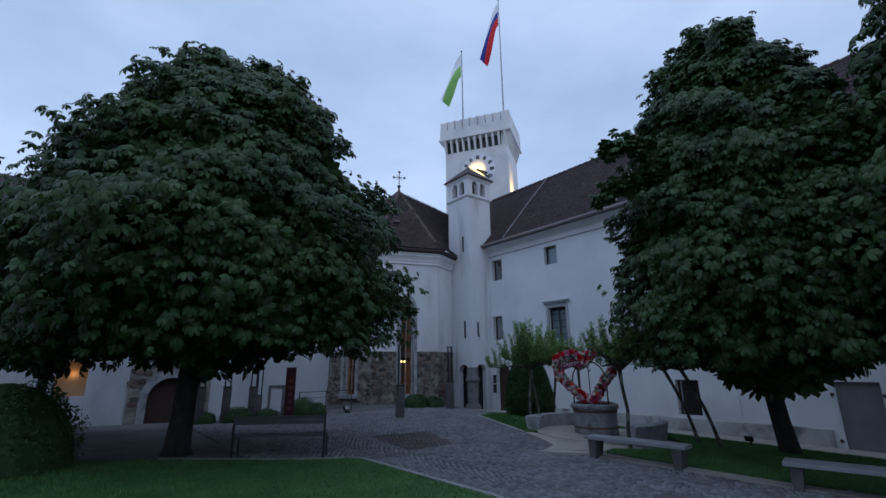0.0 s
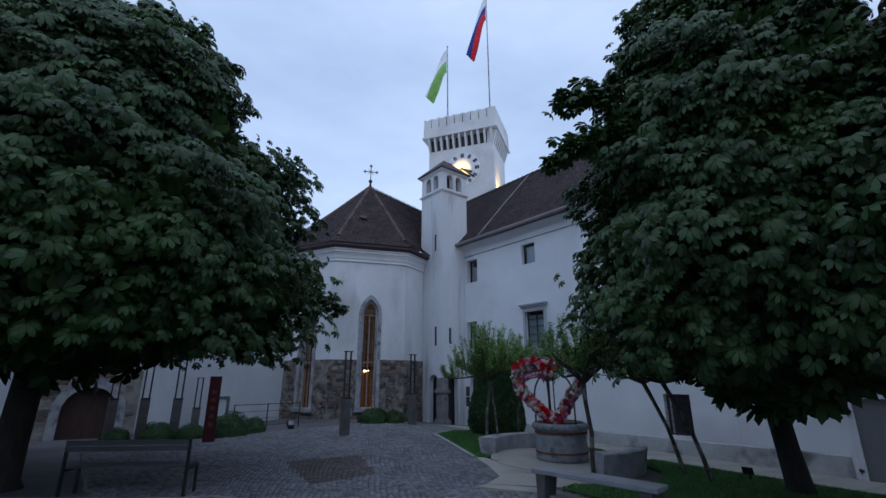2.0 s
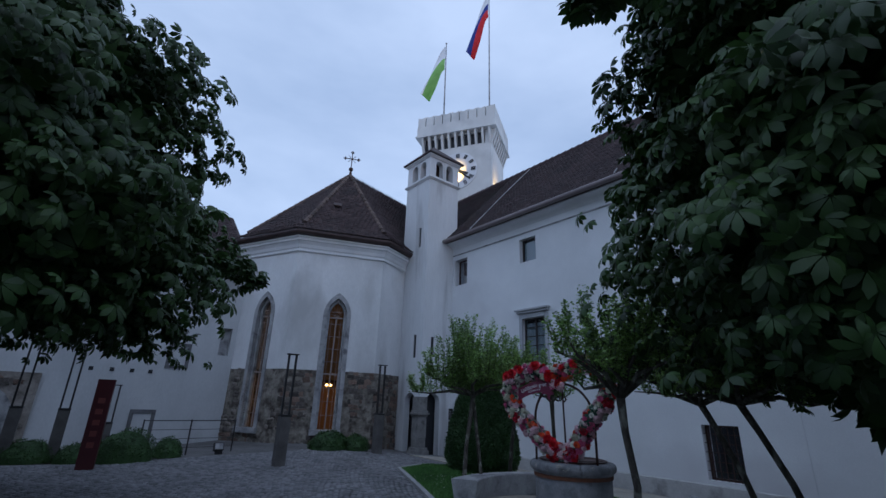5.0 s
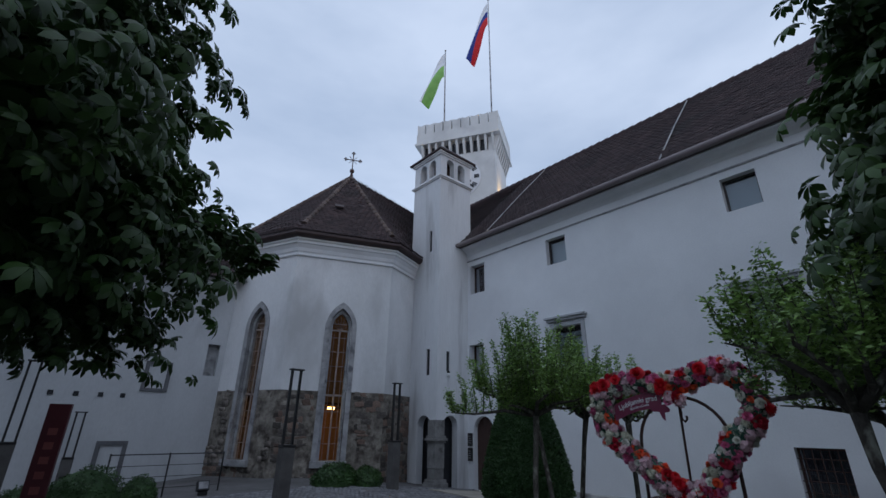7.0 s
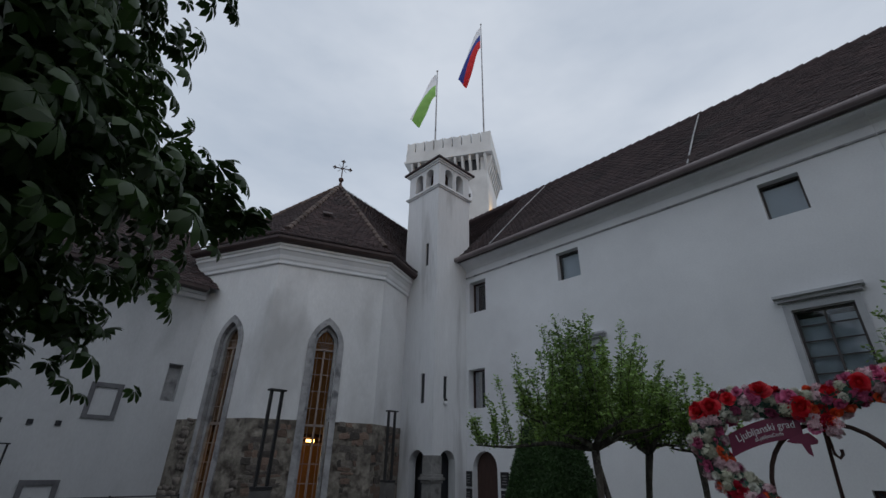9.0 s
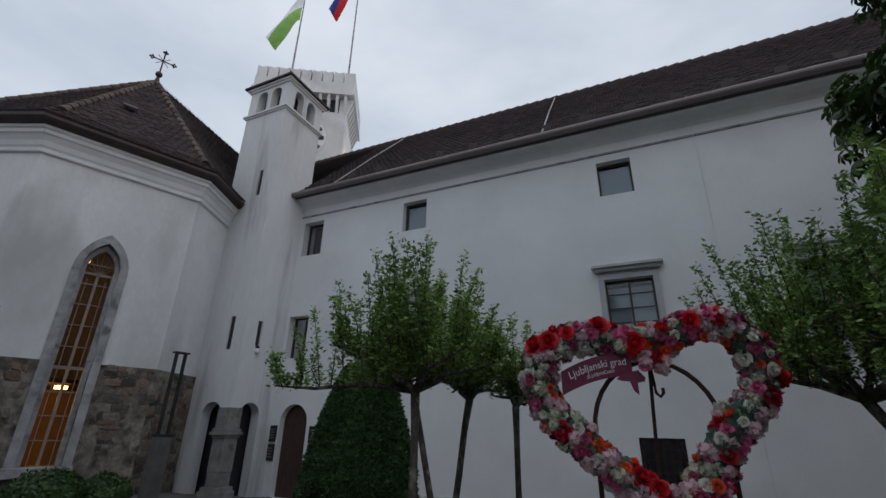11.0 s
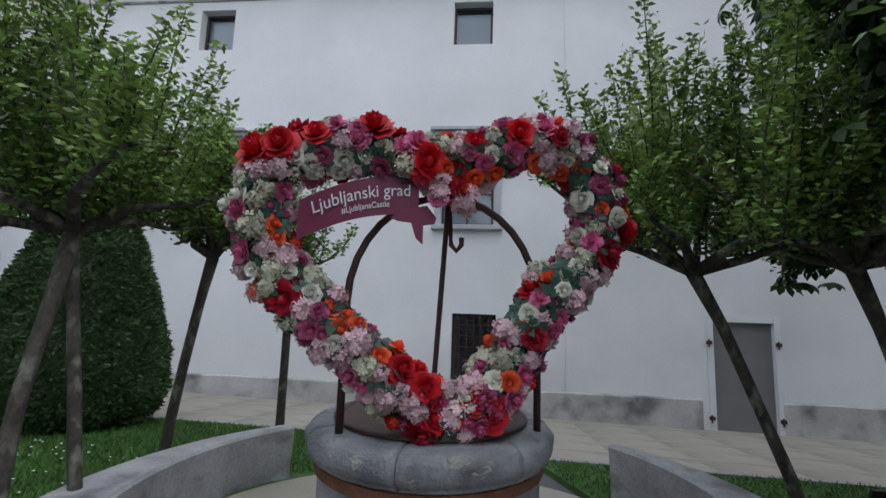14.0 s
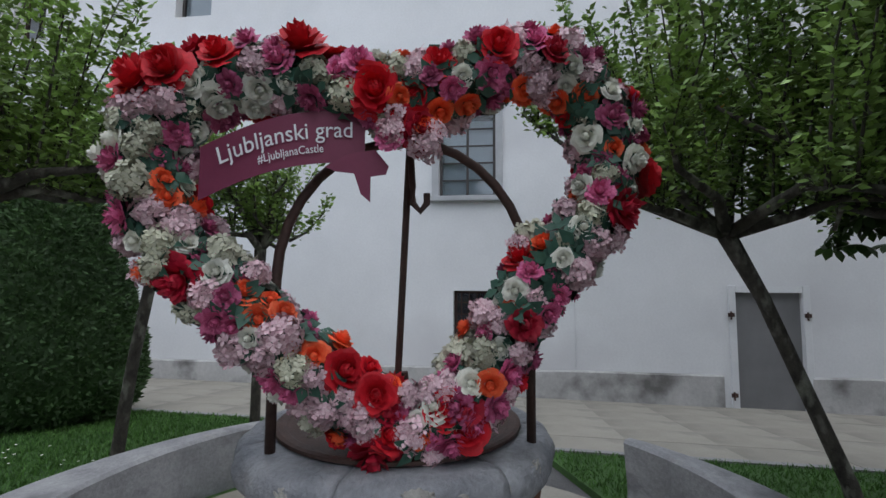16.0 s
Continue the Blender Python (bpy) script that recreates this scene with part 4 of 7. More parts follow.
box(bm, (10.0, 22.9, 2.26), (17.4, 23.1, 7.09))
child(part("upper_inner_wall", bm, OCHRE, label="dim ochre upper inner wall"), chapel)
bm = bmesh.new()
for i, e in enumerate((-0.12, 0.12)):
    box(bm, (12.30 + 2.4 * e, 20.05, 2.02), (12.56 + 2.4 * e, 20.1, 2.10))
glow = tagged(part("chapel_lamp", bm, emitter("warm_tube", (1.0, 0.72, 0.25), 9)), "row of warm lamps inside the chapel window", "lamp")
lamp("chapel_light", "POINT", (12.5, 20.6, 1.75), (12, 19, 0), 14, (1, 0.58, 0.18), 0.1)
lamp("gallery_light", "POINT", (12.9, 21.3, 5.6), (12, 19, 3), 2, (1, 0.62, 0.28), 0.15)

# ---- clock tower ----
TR, TL = Vector((0.862, 0.508)), Vector((-0.508, 0.862))
TC = Vector((26.1, 23.4))
tower = thing("clock_tower", (TC.x, TC.y, 0), "tall pale castle clock tower with battlements and two flagpoles", "tower")
MT = frame_matrix(TC + TL * 6.7, -TL)   # clock face: u runs to the near corner
MS = frame_matrix(TC, TR)
inset = 0.4


def tower_poly(e, far=0.0):
    a = TC + TL * 6.7
    pts = [TC + (TR + TL) * e, TC + TR * 5.2 + (TL - TR) * e, TC + TR * 5.2 + TL * 6.7 - (TR + TL) * e, a + (TR - TL) * e]
    return [(p.x, p.y) for p in pts]


bm = bmesh.new()
prism(bm, tower_poly(inset), 4, 21.3)
child(part("shaft", bm, TOWERPAINT), tower)
bm = bmesh.new()
prism(bm, tower_poly(0.0), 22.6, 23.55)
child(part("parapet", bm, TOWERPAINT), tower)
bm = bmesh.new()
prism(bm, tower_poly(-0.1), 22.5, 22.66)
child(part("cornice", bm, TOWERPAINT), tower)
# near-black core gives the gaps between corbels their shade
bm = bmesh.new()
prism(bm, tower_poly(inset + 0.12), 21.3, 22.5)
child(part("loggia_core", bm, SHADEDARK, label="dark core standing in for the shaded openings between corbels"), tower)
for M, W in ((MT, 6.7), (MS, 5.2)):
    n = 10 if W > 6 else 8
    for k in range(n + 1):
        u = inset + 0.09 + (W - 2 * inset - 0.18) * k / n
        bm = bmesh.new()
        w = 0.09
        pr = [(u - w, 0.02, 22.5), (u + w, 0.02, 22.5), (u + w, 0.9, 22.5), (u - w, 0.9, 22.5), (u - w, 0.05, 22.2), (u + w, 0.05, 22.2), (u + w, 0.9, 21.2), (u - w, 0.9, 21.2), (u - w, inset - 0.02, 21.2), (u + w, inset - 0.02, 21.2)]
        v = [bm.verts.new(M @ Vector(p)) for p in pr]
        for q in ((0, 1, 2, 3), (0, 4, 5, 1), (4, 8, 9, 5), (8, 7, 6, 9), (1, 5, 9, 6, 2), (0, 3, 7, 8, 4)):
            bm.faces.new([v[i] for i in q])
        child(part("corbel", bm, TOWERPAINT), tower)
    n = 9 if W > 6 else 7
    for k in range(n):
        u0, u1 = W * (k + 0.06) / n, W * (k + 0.94) / n
        um = (u0 + u1) / 2
        bm = bmesh.new()
        pts = [(u0, 23.54), (u1, 23.54), (u1, 24.5), (um + 0.05, 24.38), (um - 0.05, 24.38), (u0, 24.5)]
        f = [bm.verts.new(M @ Vector((a, 0.0, b))) for a, b in pts]
        g = [bm.verts.new(M @ Vector((a, 0.4, b))) for a, b in pts]
        bm.faces.new(f)
        bm.faces.new(g[::-1])
        for i in range(6):
            bm.faces.new((f[i], g[i], g[(i + 1) % 6], f[(i + 1) % 6]))
        child(part("merlon", bm, TOWERPAINT), tower)
bm = bmesh.new()
box(bm, (1.2, 0.4, 22.4), (5.6, 0.6, 23.0), MT)
child(part("roof_deck", bm, TOWERPAINT), tower)
clock = thing("tower_clock", MT @ Matrix.Translation((3.55, inset - 0.02, 19.1)), "round white clock face with dark numerals and hands", "clock")
bm = bmesh.new()
bmesh.ops.create_cone(bm, cap_ends=True, segments=48, radius1=1.62, radius2=1.62, depth=0.06, matrix=Matrix.Rotation(radians(90), 4, "X"))
dial = part("dial", bm, TRIM, clock)
for k in range(12):
    bm = bmesh.new()
    q = Matrix.Rotation(radians(30 * k), 4, "Y")
    for dx in ((-0.09, 0.0, 0.09) if k % 3 else (-0.12, -0.04, 0.04, 0.12)):
        box(bm, (dx - 0.028, -0.06, 1.12), (dx + 0.028, -0.032, 1.5), q)
    part("numeral", bm, METAL, dial)
for ang, L, w in ((115, 0.95, 0.1), (130, 1.4, 0.07)):
    bm = bmesh.new()
    box(bm, (-w, -0.085, -0.2), (w, -0.065, L), Matrix.Rotation(radians(ang), 4, "Y"))
    part("clock_pointer", bm, METAL, clock)
for name, place, aim, e in (("clock_floodlight", MT @ Vector((3.1, -0.75, 18.1)), MT @ Vector((3.3, 0.5, 18.75)), 120), ("tower_floodlight", MS @ Vector((1.6, -0.45, 16.5)), MS @ Vector((1.7, 0.4, 17.4)), 45)):
    fl = thing(name, place, "small warm floodlight fixed to the tower wall", "floodlight")
    bm = bmesh.new()
    box(bm, (-0.1, -0.1, -0.2), (0.1, 0.1, -0.05), bevel=0.01)
    part("housing", bm, METAL, fl)
    lamp(name + "_beam", "SPOT", place, aim, e * 8, (1, 0.55, 0.1), 0.08, 72)


def flag(pole_base, top, flag_top, drop, out, colours, label):
    x, y, z = pole_base
    f = thing("flagpole", pole_base, label, "flag")
    bm = bmesh.new()
    tube(bm, [(0, 0, 0), (0, 0, top - z)], [0.075, 0.04], 8)
    bmesh.ops.create_uvsphere(bm, u_segments=10, v_segments=8, radius=0.09, matrix=Matrix.Translation((0, 0, top - z)))
    part("pole", bm, GREYSTONE, f)
    n, m = 14, 9
    d = Vector((-TL.x, -TL.y, 0)) * -1
    for band, colour in enumerate(colours):
        bm = bmesh.new()
        g = {}
        for i in range(n + 1):
            s = i / n
            for j in range(m + 1):
                lo, hi = (k / len(colours) * (1 - (1 - k / len(colours)) * 1.1 * s) for k in (band, band + 1))
                t = lo + (hi - lo) * j / m
                fall = drop * s ** 1.15
                hoist = 2.6 * t * (1 - 0.5 * s)
                p = d * (out * s ** 0.75 * (1 - 0.45 * t) + 0.08) + Vector((0, 0, flag_top - z - fall - hoist * (1 - 0.5 * s)))
                p += Vector((TR.x, TR.y, 0)) * (0.3 * math.sin(4 * s + 6 * t) * (0.2 + s))
                g[i, j] = bm.verts.new(p)
        for i in range(n):
            for j in range(m):
                bm.faces.new((g[i, j], g[i + 1, j], g[i + 1, j + 1], g[i, j + 1]))
        part("cloth_band", bm, colour, f, smooth=True)
    return f
flag((26.35, 24.25, 23.5), 37.4, 37.0, 6.2, 2.0, (FLAG_WHITE, FLAG_BLUE, FLAG_RED), "white steel flagpole with a drooping white, blue and red flag")
flag((24.0, 27.3, 23.5), 32.1, 31.8, 4.9, 2.1, (FLAG_WHITE, FLAG_GREEN), "white steel flagpole with a drooping white and green flag")

# ---- building on the far side with the arched gate ----
NY = 22.5
north = thing("north_building", (0, NY, 0), "white plastered building with dark roof beside the chapel", "building")
MN = frame_matrix((-14, NY), (1, 0))
GATE = (14 + 1.35, 14 + 3.05, -0.62, 1.4, "round")
GLOWIN = (14 - 1.75, 14 - 0.75, 0.75, 2.1)
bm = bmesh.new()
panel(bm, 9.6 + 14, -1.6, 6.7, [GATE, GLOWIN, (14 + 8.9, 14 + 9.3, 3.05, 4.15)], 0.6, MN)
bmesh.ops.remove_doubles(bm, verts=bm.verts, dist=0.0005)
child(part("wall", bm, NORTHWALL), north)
bm = bmesh.new()
box(bm, (14 + 8.9, 0.22, 3.05), (14 + 9.3, 0.26, 4.15), MN)
child(part("slot_shutter", bm, GREYSTONE), north)
bm = bmesh.new()
box(bm, (-14, NY - 0.14, 6.3), (9.4, NY - 0.002, 6.42))
box(bm, (-14, NY - 0.26, 6.42), (9.35, NY - 0.002, 6.55))
child(part("cornice", bm, TRIM), north)
bm = bmesh.new()
roof_courses(bm, (-14, NY - 0.6, 6.6), (9.6, NY - 0.6, 6.6), (9.6, 27.8, 10.9), (-14, 27.8, 10.9), 30)
v = [bm.verts.new(p) for p in ((-14, 27.8, 10.9), (9.6, 27.8, 10.9), (9.6, 33, 6.6), (-14, 33, 6.6))]
bm.faces.new(v)
bmesh.ops.remove_doubles(bm, verts=bm.verts, dist=0.008)
child(part("roof", bm, ROOF), north)
bm = bmesh.new()
box(bm, (-14, NY - 0.62, 6.5), (9.3, NY - 0.3, 6.6))
child(part("eave_board", bm, ROOFEDGE), north)
for u0, u1, z0, z1 in ((14 + 7.15, 14 + 7.92, 2.43, 3.38), (14 + 6.4, 14 + 7.2, -0.4, 0.95)):
    bm = bmesh.new()
    for lo, hi in (((u0, -0.04, z0), (u0 + 0.12, -0.002, z1)), ((u1 - 0.12, -0.04, z0), (u1, -0.002, z1)), ((u0 + 0.12, -0.04, z1 - 0.12), (u1 - 0.12, -0.002, z1)), ((u0 + 0.12, -0.04, z0), (u1 - 0.12, -0.002, z0 + 0.1))):
        box(bm, lo, hi, MN)
    child(part("stone_window_frame", bm, DARKFRAME), north)
# dark blocks on the wall face paint the shade of putlog holes
for x in (4.9, 5.5, 6.1, 6.67):
    bm = bmesh.new()
    box(bm, (14 + x, -0.02, 2.2), (14 + x + 0.13, -0.002, 2.33), MN)
    child(part("putlog_hole", bm, SHADEDARK), north)
gate = thing("gate_surround", (2.2, NY, 0), "rough stone wall patch with a closed arched dark gate", "gate")
bm = bmesh.new()
panel(bm, 3.1, -1.2, 2.02, [(0.7, 2.4, -1.0, 1.4, "round")], 0.08, frame_matrix((0.65, NY - 0.085), (1, 0)))
child(part("rubble_panel", bm, RUBBLE), gate)
bm = bmesh.new()
arch_ring(bm, 0.7, 2.4, -0.7, 1.4, "round", 0.3, -0.05, 0.06, frame_matrix((0.65, NY - 0.085), (1, 0)))
child(part("stone_arch", bm, GREYSTONE), gate)
bm = bmesh.new()
arched_leaf(bm, 1.7, 1.4, -0.7, 0.0, 0.06)
bmesh.ops.translate(bm, verts=bm.verts, vec=(1.35, NY + 0.2, 0))
child(part("door_leaf", bm, DARKWOOD), gate)
bm = bmesh.new()
box(bm, (-1.75, NY + 0.5, 0.75), (-0.75, NY + 0.55, 2.1))
child(part("lit_room_wall", bm, OCHRE), north)
lamp("room_light", "POINT", (-1.2, NY + 0.35, 1.6), (0, 0, 0), 1.3, (1, 0.5, 0.14), 0.05)

# plain walls that close the courtyard behind the camera
for nm, lo, hi in (("wall_south", (-16, -14.4, -1), (18, -14, 7)), ("wall_west", (-16.4, -14, -1), (-16, 34, 7))):
    bm = bmesh.new()
    box(bm, lo, hi)
    tagged(part(nm, bm, PLASTER), "plain white courtyard wall", "wall", kind="structure")
# ---- trees and planting ----
def rand_dirs(rng, n):
    v = rng.normal(size=(n, 3))
    return v / np.linalg.norm(v, axis=1, keepdims=True)


def frames_from(normals, rng):
    """An orthonormal frame for each normal, turned at random about it."""
    ref = rng.normal(size=normals.shape)
    a = np.cross(normals, ref)
    a /= np.linalg.norm(a, axis=1, keepdims=True)
    return a, np.cross(normals, a)


def stamp(template, faces, origins, ax, ay, az, sizes):
    """Copies of a small template mesh at many places, as vertex and face arrays."""
    n, k = len(origins), len(template)
    v = (origins[:, None, :] + sizes[:, None, None] * (template[None, :, 0:1] * ax[:, None, :] + template[None, :, 1:2] * ay[:, None, :] + template[None, :, 2:3] * az[:, None, :]))
    f = faces[None, :, :] + (np.arange(n) * k)[:, None, None]
    return v.reshape(-1, 3), f.reshape(-1, faces.shape[1])


def palmate():
    """A hand-shaped leaf of seven drooping leaflets, about one unit long each."""
    vs, fs = [], []
    for i in range(7):
        a = radians(-125 + 250 * i / 6)
        L = 1.0 - 0.32 * abs(i - 3) / 3
        for r, w, z in ((0.06, 0.0, 0.0), (0.5 * L, 0.16, -0.08), (0.78 * L, 0.2, -0.24), (1.0 * L, 0.0, -0.5)):
            c, s = math.cos(a), math.sin(a)
            if w:
                vs += [(r * c - w * s, r * s + w * c, z - 0.03), (r * c + w * s, r * s - w * c, z - 0.03)]
            else:
                vs.append((r * c, r * s, z))
        b = len(vs) - 6
        fs += [(b, b + 1, b + 2, b + 2), (b + 1, b + 3, b + 4, b + 2), (b + 3, b + 5, b + 4, b + 4)]
    return np.array(vs), fs


def quads_to_tris(fs):
    out = []
    for f in fs:
        out.append(f[:3])
        if f[3] != f[2]:
            out.append((f[0], f[2], f[3]))
    return np.array(out)


PALM_V, PALM_F = palmate()
PALM_F = quads_to_tris(PALM_F)
LEAF_V = np.array([(0, 0, 0), (0.45, 0.24, 0.05), (0.45, -0.24, 0.05), (1, 0, -0.06)])
LEAF_F = np.array([(0, 2, 1), (1, 2, 3)])


def chestnut(place, radius, z0, z1, trunk_r, lean, seed, count, label, limbs=9, fork=2.0, leaf=(0.13, 0.24), slim=None, crown=(0, 0)):
    rng = np.random.default_rng(seed)
    gz = ground_z(*place)
    t = thing("chestnut_tree", (place[0], place[1], gz), label, "tree", "horse chestnut trees")
    bm = bmesh.new()
    pts = [(0, 0, -0.1), (0.0, 0.0, 0.12), (lean[0] * 0.3, lean[1] * 0.3, 0.8), (lean[0] * 0.7, lean[1] * 0.7, fork), (lean[0], lean[1], fork + 2), (lean[0] * 1.1, lean[1] * 1.1, z1 - gz - 1.2)]
    tube(bm, pts, [trunk_r * 1.55, trunk_r * 1.15, trunk_r, trunk_r * 0.95, trunk_r * 0.6, 0.05], 12)
    part("trunk", bm, CHESTNUT_BARK, t, smooth=True)
    H = z1 - z0
    for i in range(limbs):
        a = 2 * math.pi * (i + rng.uniform(-0.3, 0.3)) / limbs
        h = fork + rng.uniform(-0.1, 0.45 * H)
        r = radius * rng.uniform(0.6, 0.85) * (1 - 0.4 * (h - fork) / H)
        rise = rng.uniform(0.4, 1.6)
        bm = bmesh.new()
        s = Vector((lean[0] * 0.8, lean[1] * 0.8, h))
        e = Vector((crown[0] + math.cos(a) * r, crown[1] + math.sin(a) * r, h + rise))
        mid = s.lerp(e, 0.5) + Vector((0, 0, 0.35))
        tube(bm, [s, s.lerp(mid, 0.5), mid, mid.lerp(e, 0.6), e], [0.12, 0.1, 0.075, 0.045, 0.02], 7)
        part("limb", bm, CHESTNUT_BARK, t, smooth=True)
    # clumps of leaves on a lumpy dome with gaps between them
    d = rand_dirs(rng, count)
    zz = rng.uniform(0, 1, count) ** 0.85
    ang = rng.uniform(0, 2 * np.pi, count)
    prof = radius * np.clip(1 - (zz * 0.99) ** 1.5, 0, 1) ** 0.6
    lump = np.array([noise.noise(Vector((math.cos(a) * 2.3 + seed, math.sin(a) * 2.3, z * 5.0))) + 0.5 * noise.noise(Vector((math.cos(a) * 6 + seed, math.sin(a) * 6, z * 13.0))) + 0.3 * noise.noise(Vector((math.cos(a) * 15 + seed, math.sin(a) * 15, z * 28.0))) for a, z in zip(ang, zz)])
    shell = 1 - np.abs(rng.normal(0, 0.09, count)) - (rng.random(count) < 0.22) * rng.uniform(0, 0.5, count)
    rr = prof * (0.97 + 0.27 * lump) * shell
    skirt = np.where(zz < 0.12, rng.uniform(0.25, 1, count) ** 0.5, 1.0)
    rr *= skirt
    if slim is not None:
        rr *= 1 - 0.09 * np.clip(np.cos(ang - radians(slim)), 0, 1)
    z = z0 - gz + zz * H * (0.95 + 0.08 * lump) - 0.25 * (rr / radius) ** 2 + rng.normal(0, 0.12, count)
    layer = np.sin(z * 5.2 + 2.0 * np.cos(ang * 3 + seed)) * 0.19
    o = np.stack([crown[0] + (rr + layer) * np.cos(ang), crown[1] + (rr + layer) * np.sin(ang), z], 1)
    keep = lump > -0.62
    o, ang, zz = o[keep], ang[keep], zz[keep]
    n = np.stack([np.cos(ang) * 0.75, np.sin(ang) * 0.75, 0.45 + 0.6 * zz], 1) + rng.normal(0, 0.33, (len(o), 3))
    n /= np.linalg.norm(n, axis=1, keepdims=True)
    # tips point outward and down
    out = np.stack([np.cos(ang), np.sin(ang), -0.55 * np.ones(len(o))], 1) + rng.normal(0, 0.3, (len(o), 3))
    ax = out - (out * n).sum(1, keepdims=True) * n
    ax /= np.linalg.norm(ax, axis=1, keepdims=True)
    ay = np.cross(n, ax)
    v, f = stamp(PALM_V, PALM_F, o, ax, ay, n, rng.uniform(*leaf, len(o)))
    part_raw("crown", v, f, CHESTNUT, t)["kind"] = "stuff"
    # shaded inner twigs and leaves that close the middle
    m = count // 3
    dd = rand_dirs(rng, m) * (rng.uniform(0, 1, (m, 1)) ** 0.4)
    o2 = np.stack([crown[0] + dd[:, 0] * radius * 0.72, crown[1] + dd[:, 1] * radius * 0.72, z0 - gz + H * (0.32 + 0.42 * dd[:, 2])], 1)
    nn = rand_dirs(rng, m)
    a2, b2 = frames_from(nn, rng)
    if slim is not None:
        o2 = o2[(o2[:, 0] - crown[0] + o2[:, 1] - crown[1] < radius * 0.8)]
    else:
        low = rng.random(m) < 0.4
        o2[:, 0:2] *= np.where(low, 1.15, 1.0)[:, None]
        o2[:, 2] = np.where(low, z0 - gz + H * rng.uniform(0.05, 0.3, m), o2[:, 2])
    m = len(o2)
    nn, a2, b2 = nn[:m], a2[:m], b2[:m]
    v, f = stamp(PALM_V, PALM_F, o2, a2, b2, nn, rng.uniform(0.24, 0.42, m))
    inner = part_raw("inner_foliage", v, f, CHESTNUT, t)
    inner["kind"] = "stuff"
    return t


CH_A = chestnut((0.8, 11.3), 4.8, 2.38, 10.0, 0.24, (0.1, 0.1), 3, 23000, "horse chestnut with dark green broad crown above the backed bench", leaf=(0.11, 0.2), crown=(0.4, -0.15))
CH_B = chestnut((12.1, 2.95), 3.25, 2.0, 10.35, 0.19, (-0.4, 0.15), 8, 20000, "horse chestnut with dense dark crown by the backless bench", leaf=(0.105, 0.19), slim=40, crown=(-1.7, -0.55))
chestnut((10.2, -2.2), 3.6, 2.0, 11.0, 0.18, (0, 0), 17, 6000, "tall horse chestnut at the far end of the chestnut lawn")
chestnut((-1.9, 15.8), 3.0, 2.1, 6.2, 0.12, (0.1, 0), 11, 2500, "smaller chestnut tree before the far white wall", limbs=6)


def spray(tree, start, end, n, seed, size=0.22):
    """A low branch that reaches out of the crown, with leaves along its outer half."""
    r = np.random.default_rng(seed)
    a, b = Vector(start) - tree.location, Vector(end) - tree.location
    bm = bmesh.new()
    mid = a.lerp(b, 0.55) + Vector((0, 0, 0.25))
    tube(bm, [a, a.lerp(mid, 0.5) + Vector((0, 0, 0.1)), mid, b], [0.03, 0.02, 0.012, 0.005], 6)
    part("branch", bm, CHESTNUT_BARK, tree)
    s = r.uniform(0.0, 1.0, n)
    o = np.array([tuple(a.lerp(mid, x / 0.55) if x < 0.55 else mid.lerp(b, (x - 0.55) / 0.45)) for x in s]) + r.normal(0, 1, (n, 3)) * (0.22 - 0.14 * s)[:, None]
    d = np.array(tuple((b - a).normalized()))
    nn = np.array((0, 0, 1.0)) + r.normal(0, 0.35, (n, 3))
    nn /= np.linalg.norm(nn, axis=1, keepdims=True)
    out = d + np.array((0, 0, -0.5)) + r.normal(0, 0.5, (n, 3))
    ax = out - (out * nn).sum(1, keepdims=True) * nn
    ax /= np.linalg.norm(ax, axis=1, keepdims=True)
    v, f = stamp(PALM_V, PALM_F, o, ax, np.cross(nn, ax), nn, r.uniform(0.75, 1.2, n) * size)
    part_raw("branch_foliage", v, f, CHESTNUT, tree)["kind"] = "stuff"


spray(CH_A, (5.0, 10.0, 3.4), (6.55, 10.3, 3.3), 90, 1, 0.15)
spray(CH_A, (5.1, 10.9, 3.6), (6.6, 11.2, 3.75), 90, 2, 0.15)
for k, tip in enumerate(((5.6, 11.4, 2.45), (5.2, 11.6, 2.15), (4.7, 12.2, 2.2))):
    spray(CH_A, (4.4, 11.2, 2.9 + 0.15 * k), tip, 120, 60 + k, 0.16)
spray(CH_B, (8.8, 3.3, 5.9), (7.2, 4.35, 5.3), 170, 3, 0.17)
spray(CH_B, (8.7, 3.4, 6.6), (7.6, 4.3, 6.6), 130, 13, 0.17)
spray(CH_B, (9.4, 4.1, 4.8), (9.0, 5.0, 3.9), 110, 4, 0.15)
spray(CH_B, (11.4, 3.4, 2.6), (12.5, 4.45, 1.75), 110, 5, 0.14)
spray(CH_B, (12.95, 3.35, 2.0), (12.45, 4.5, 1.76), 90, 6, 0.14)


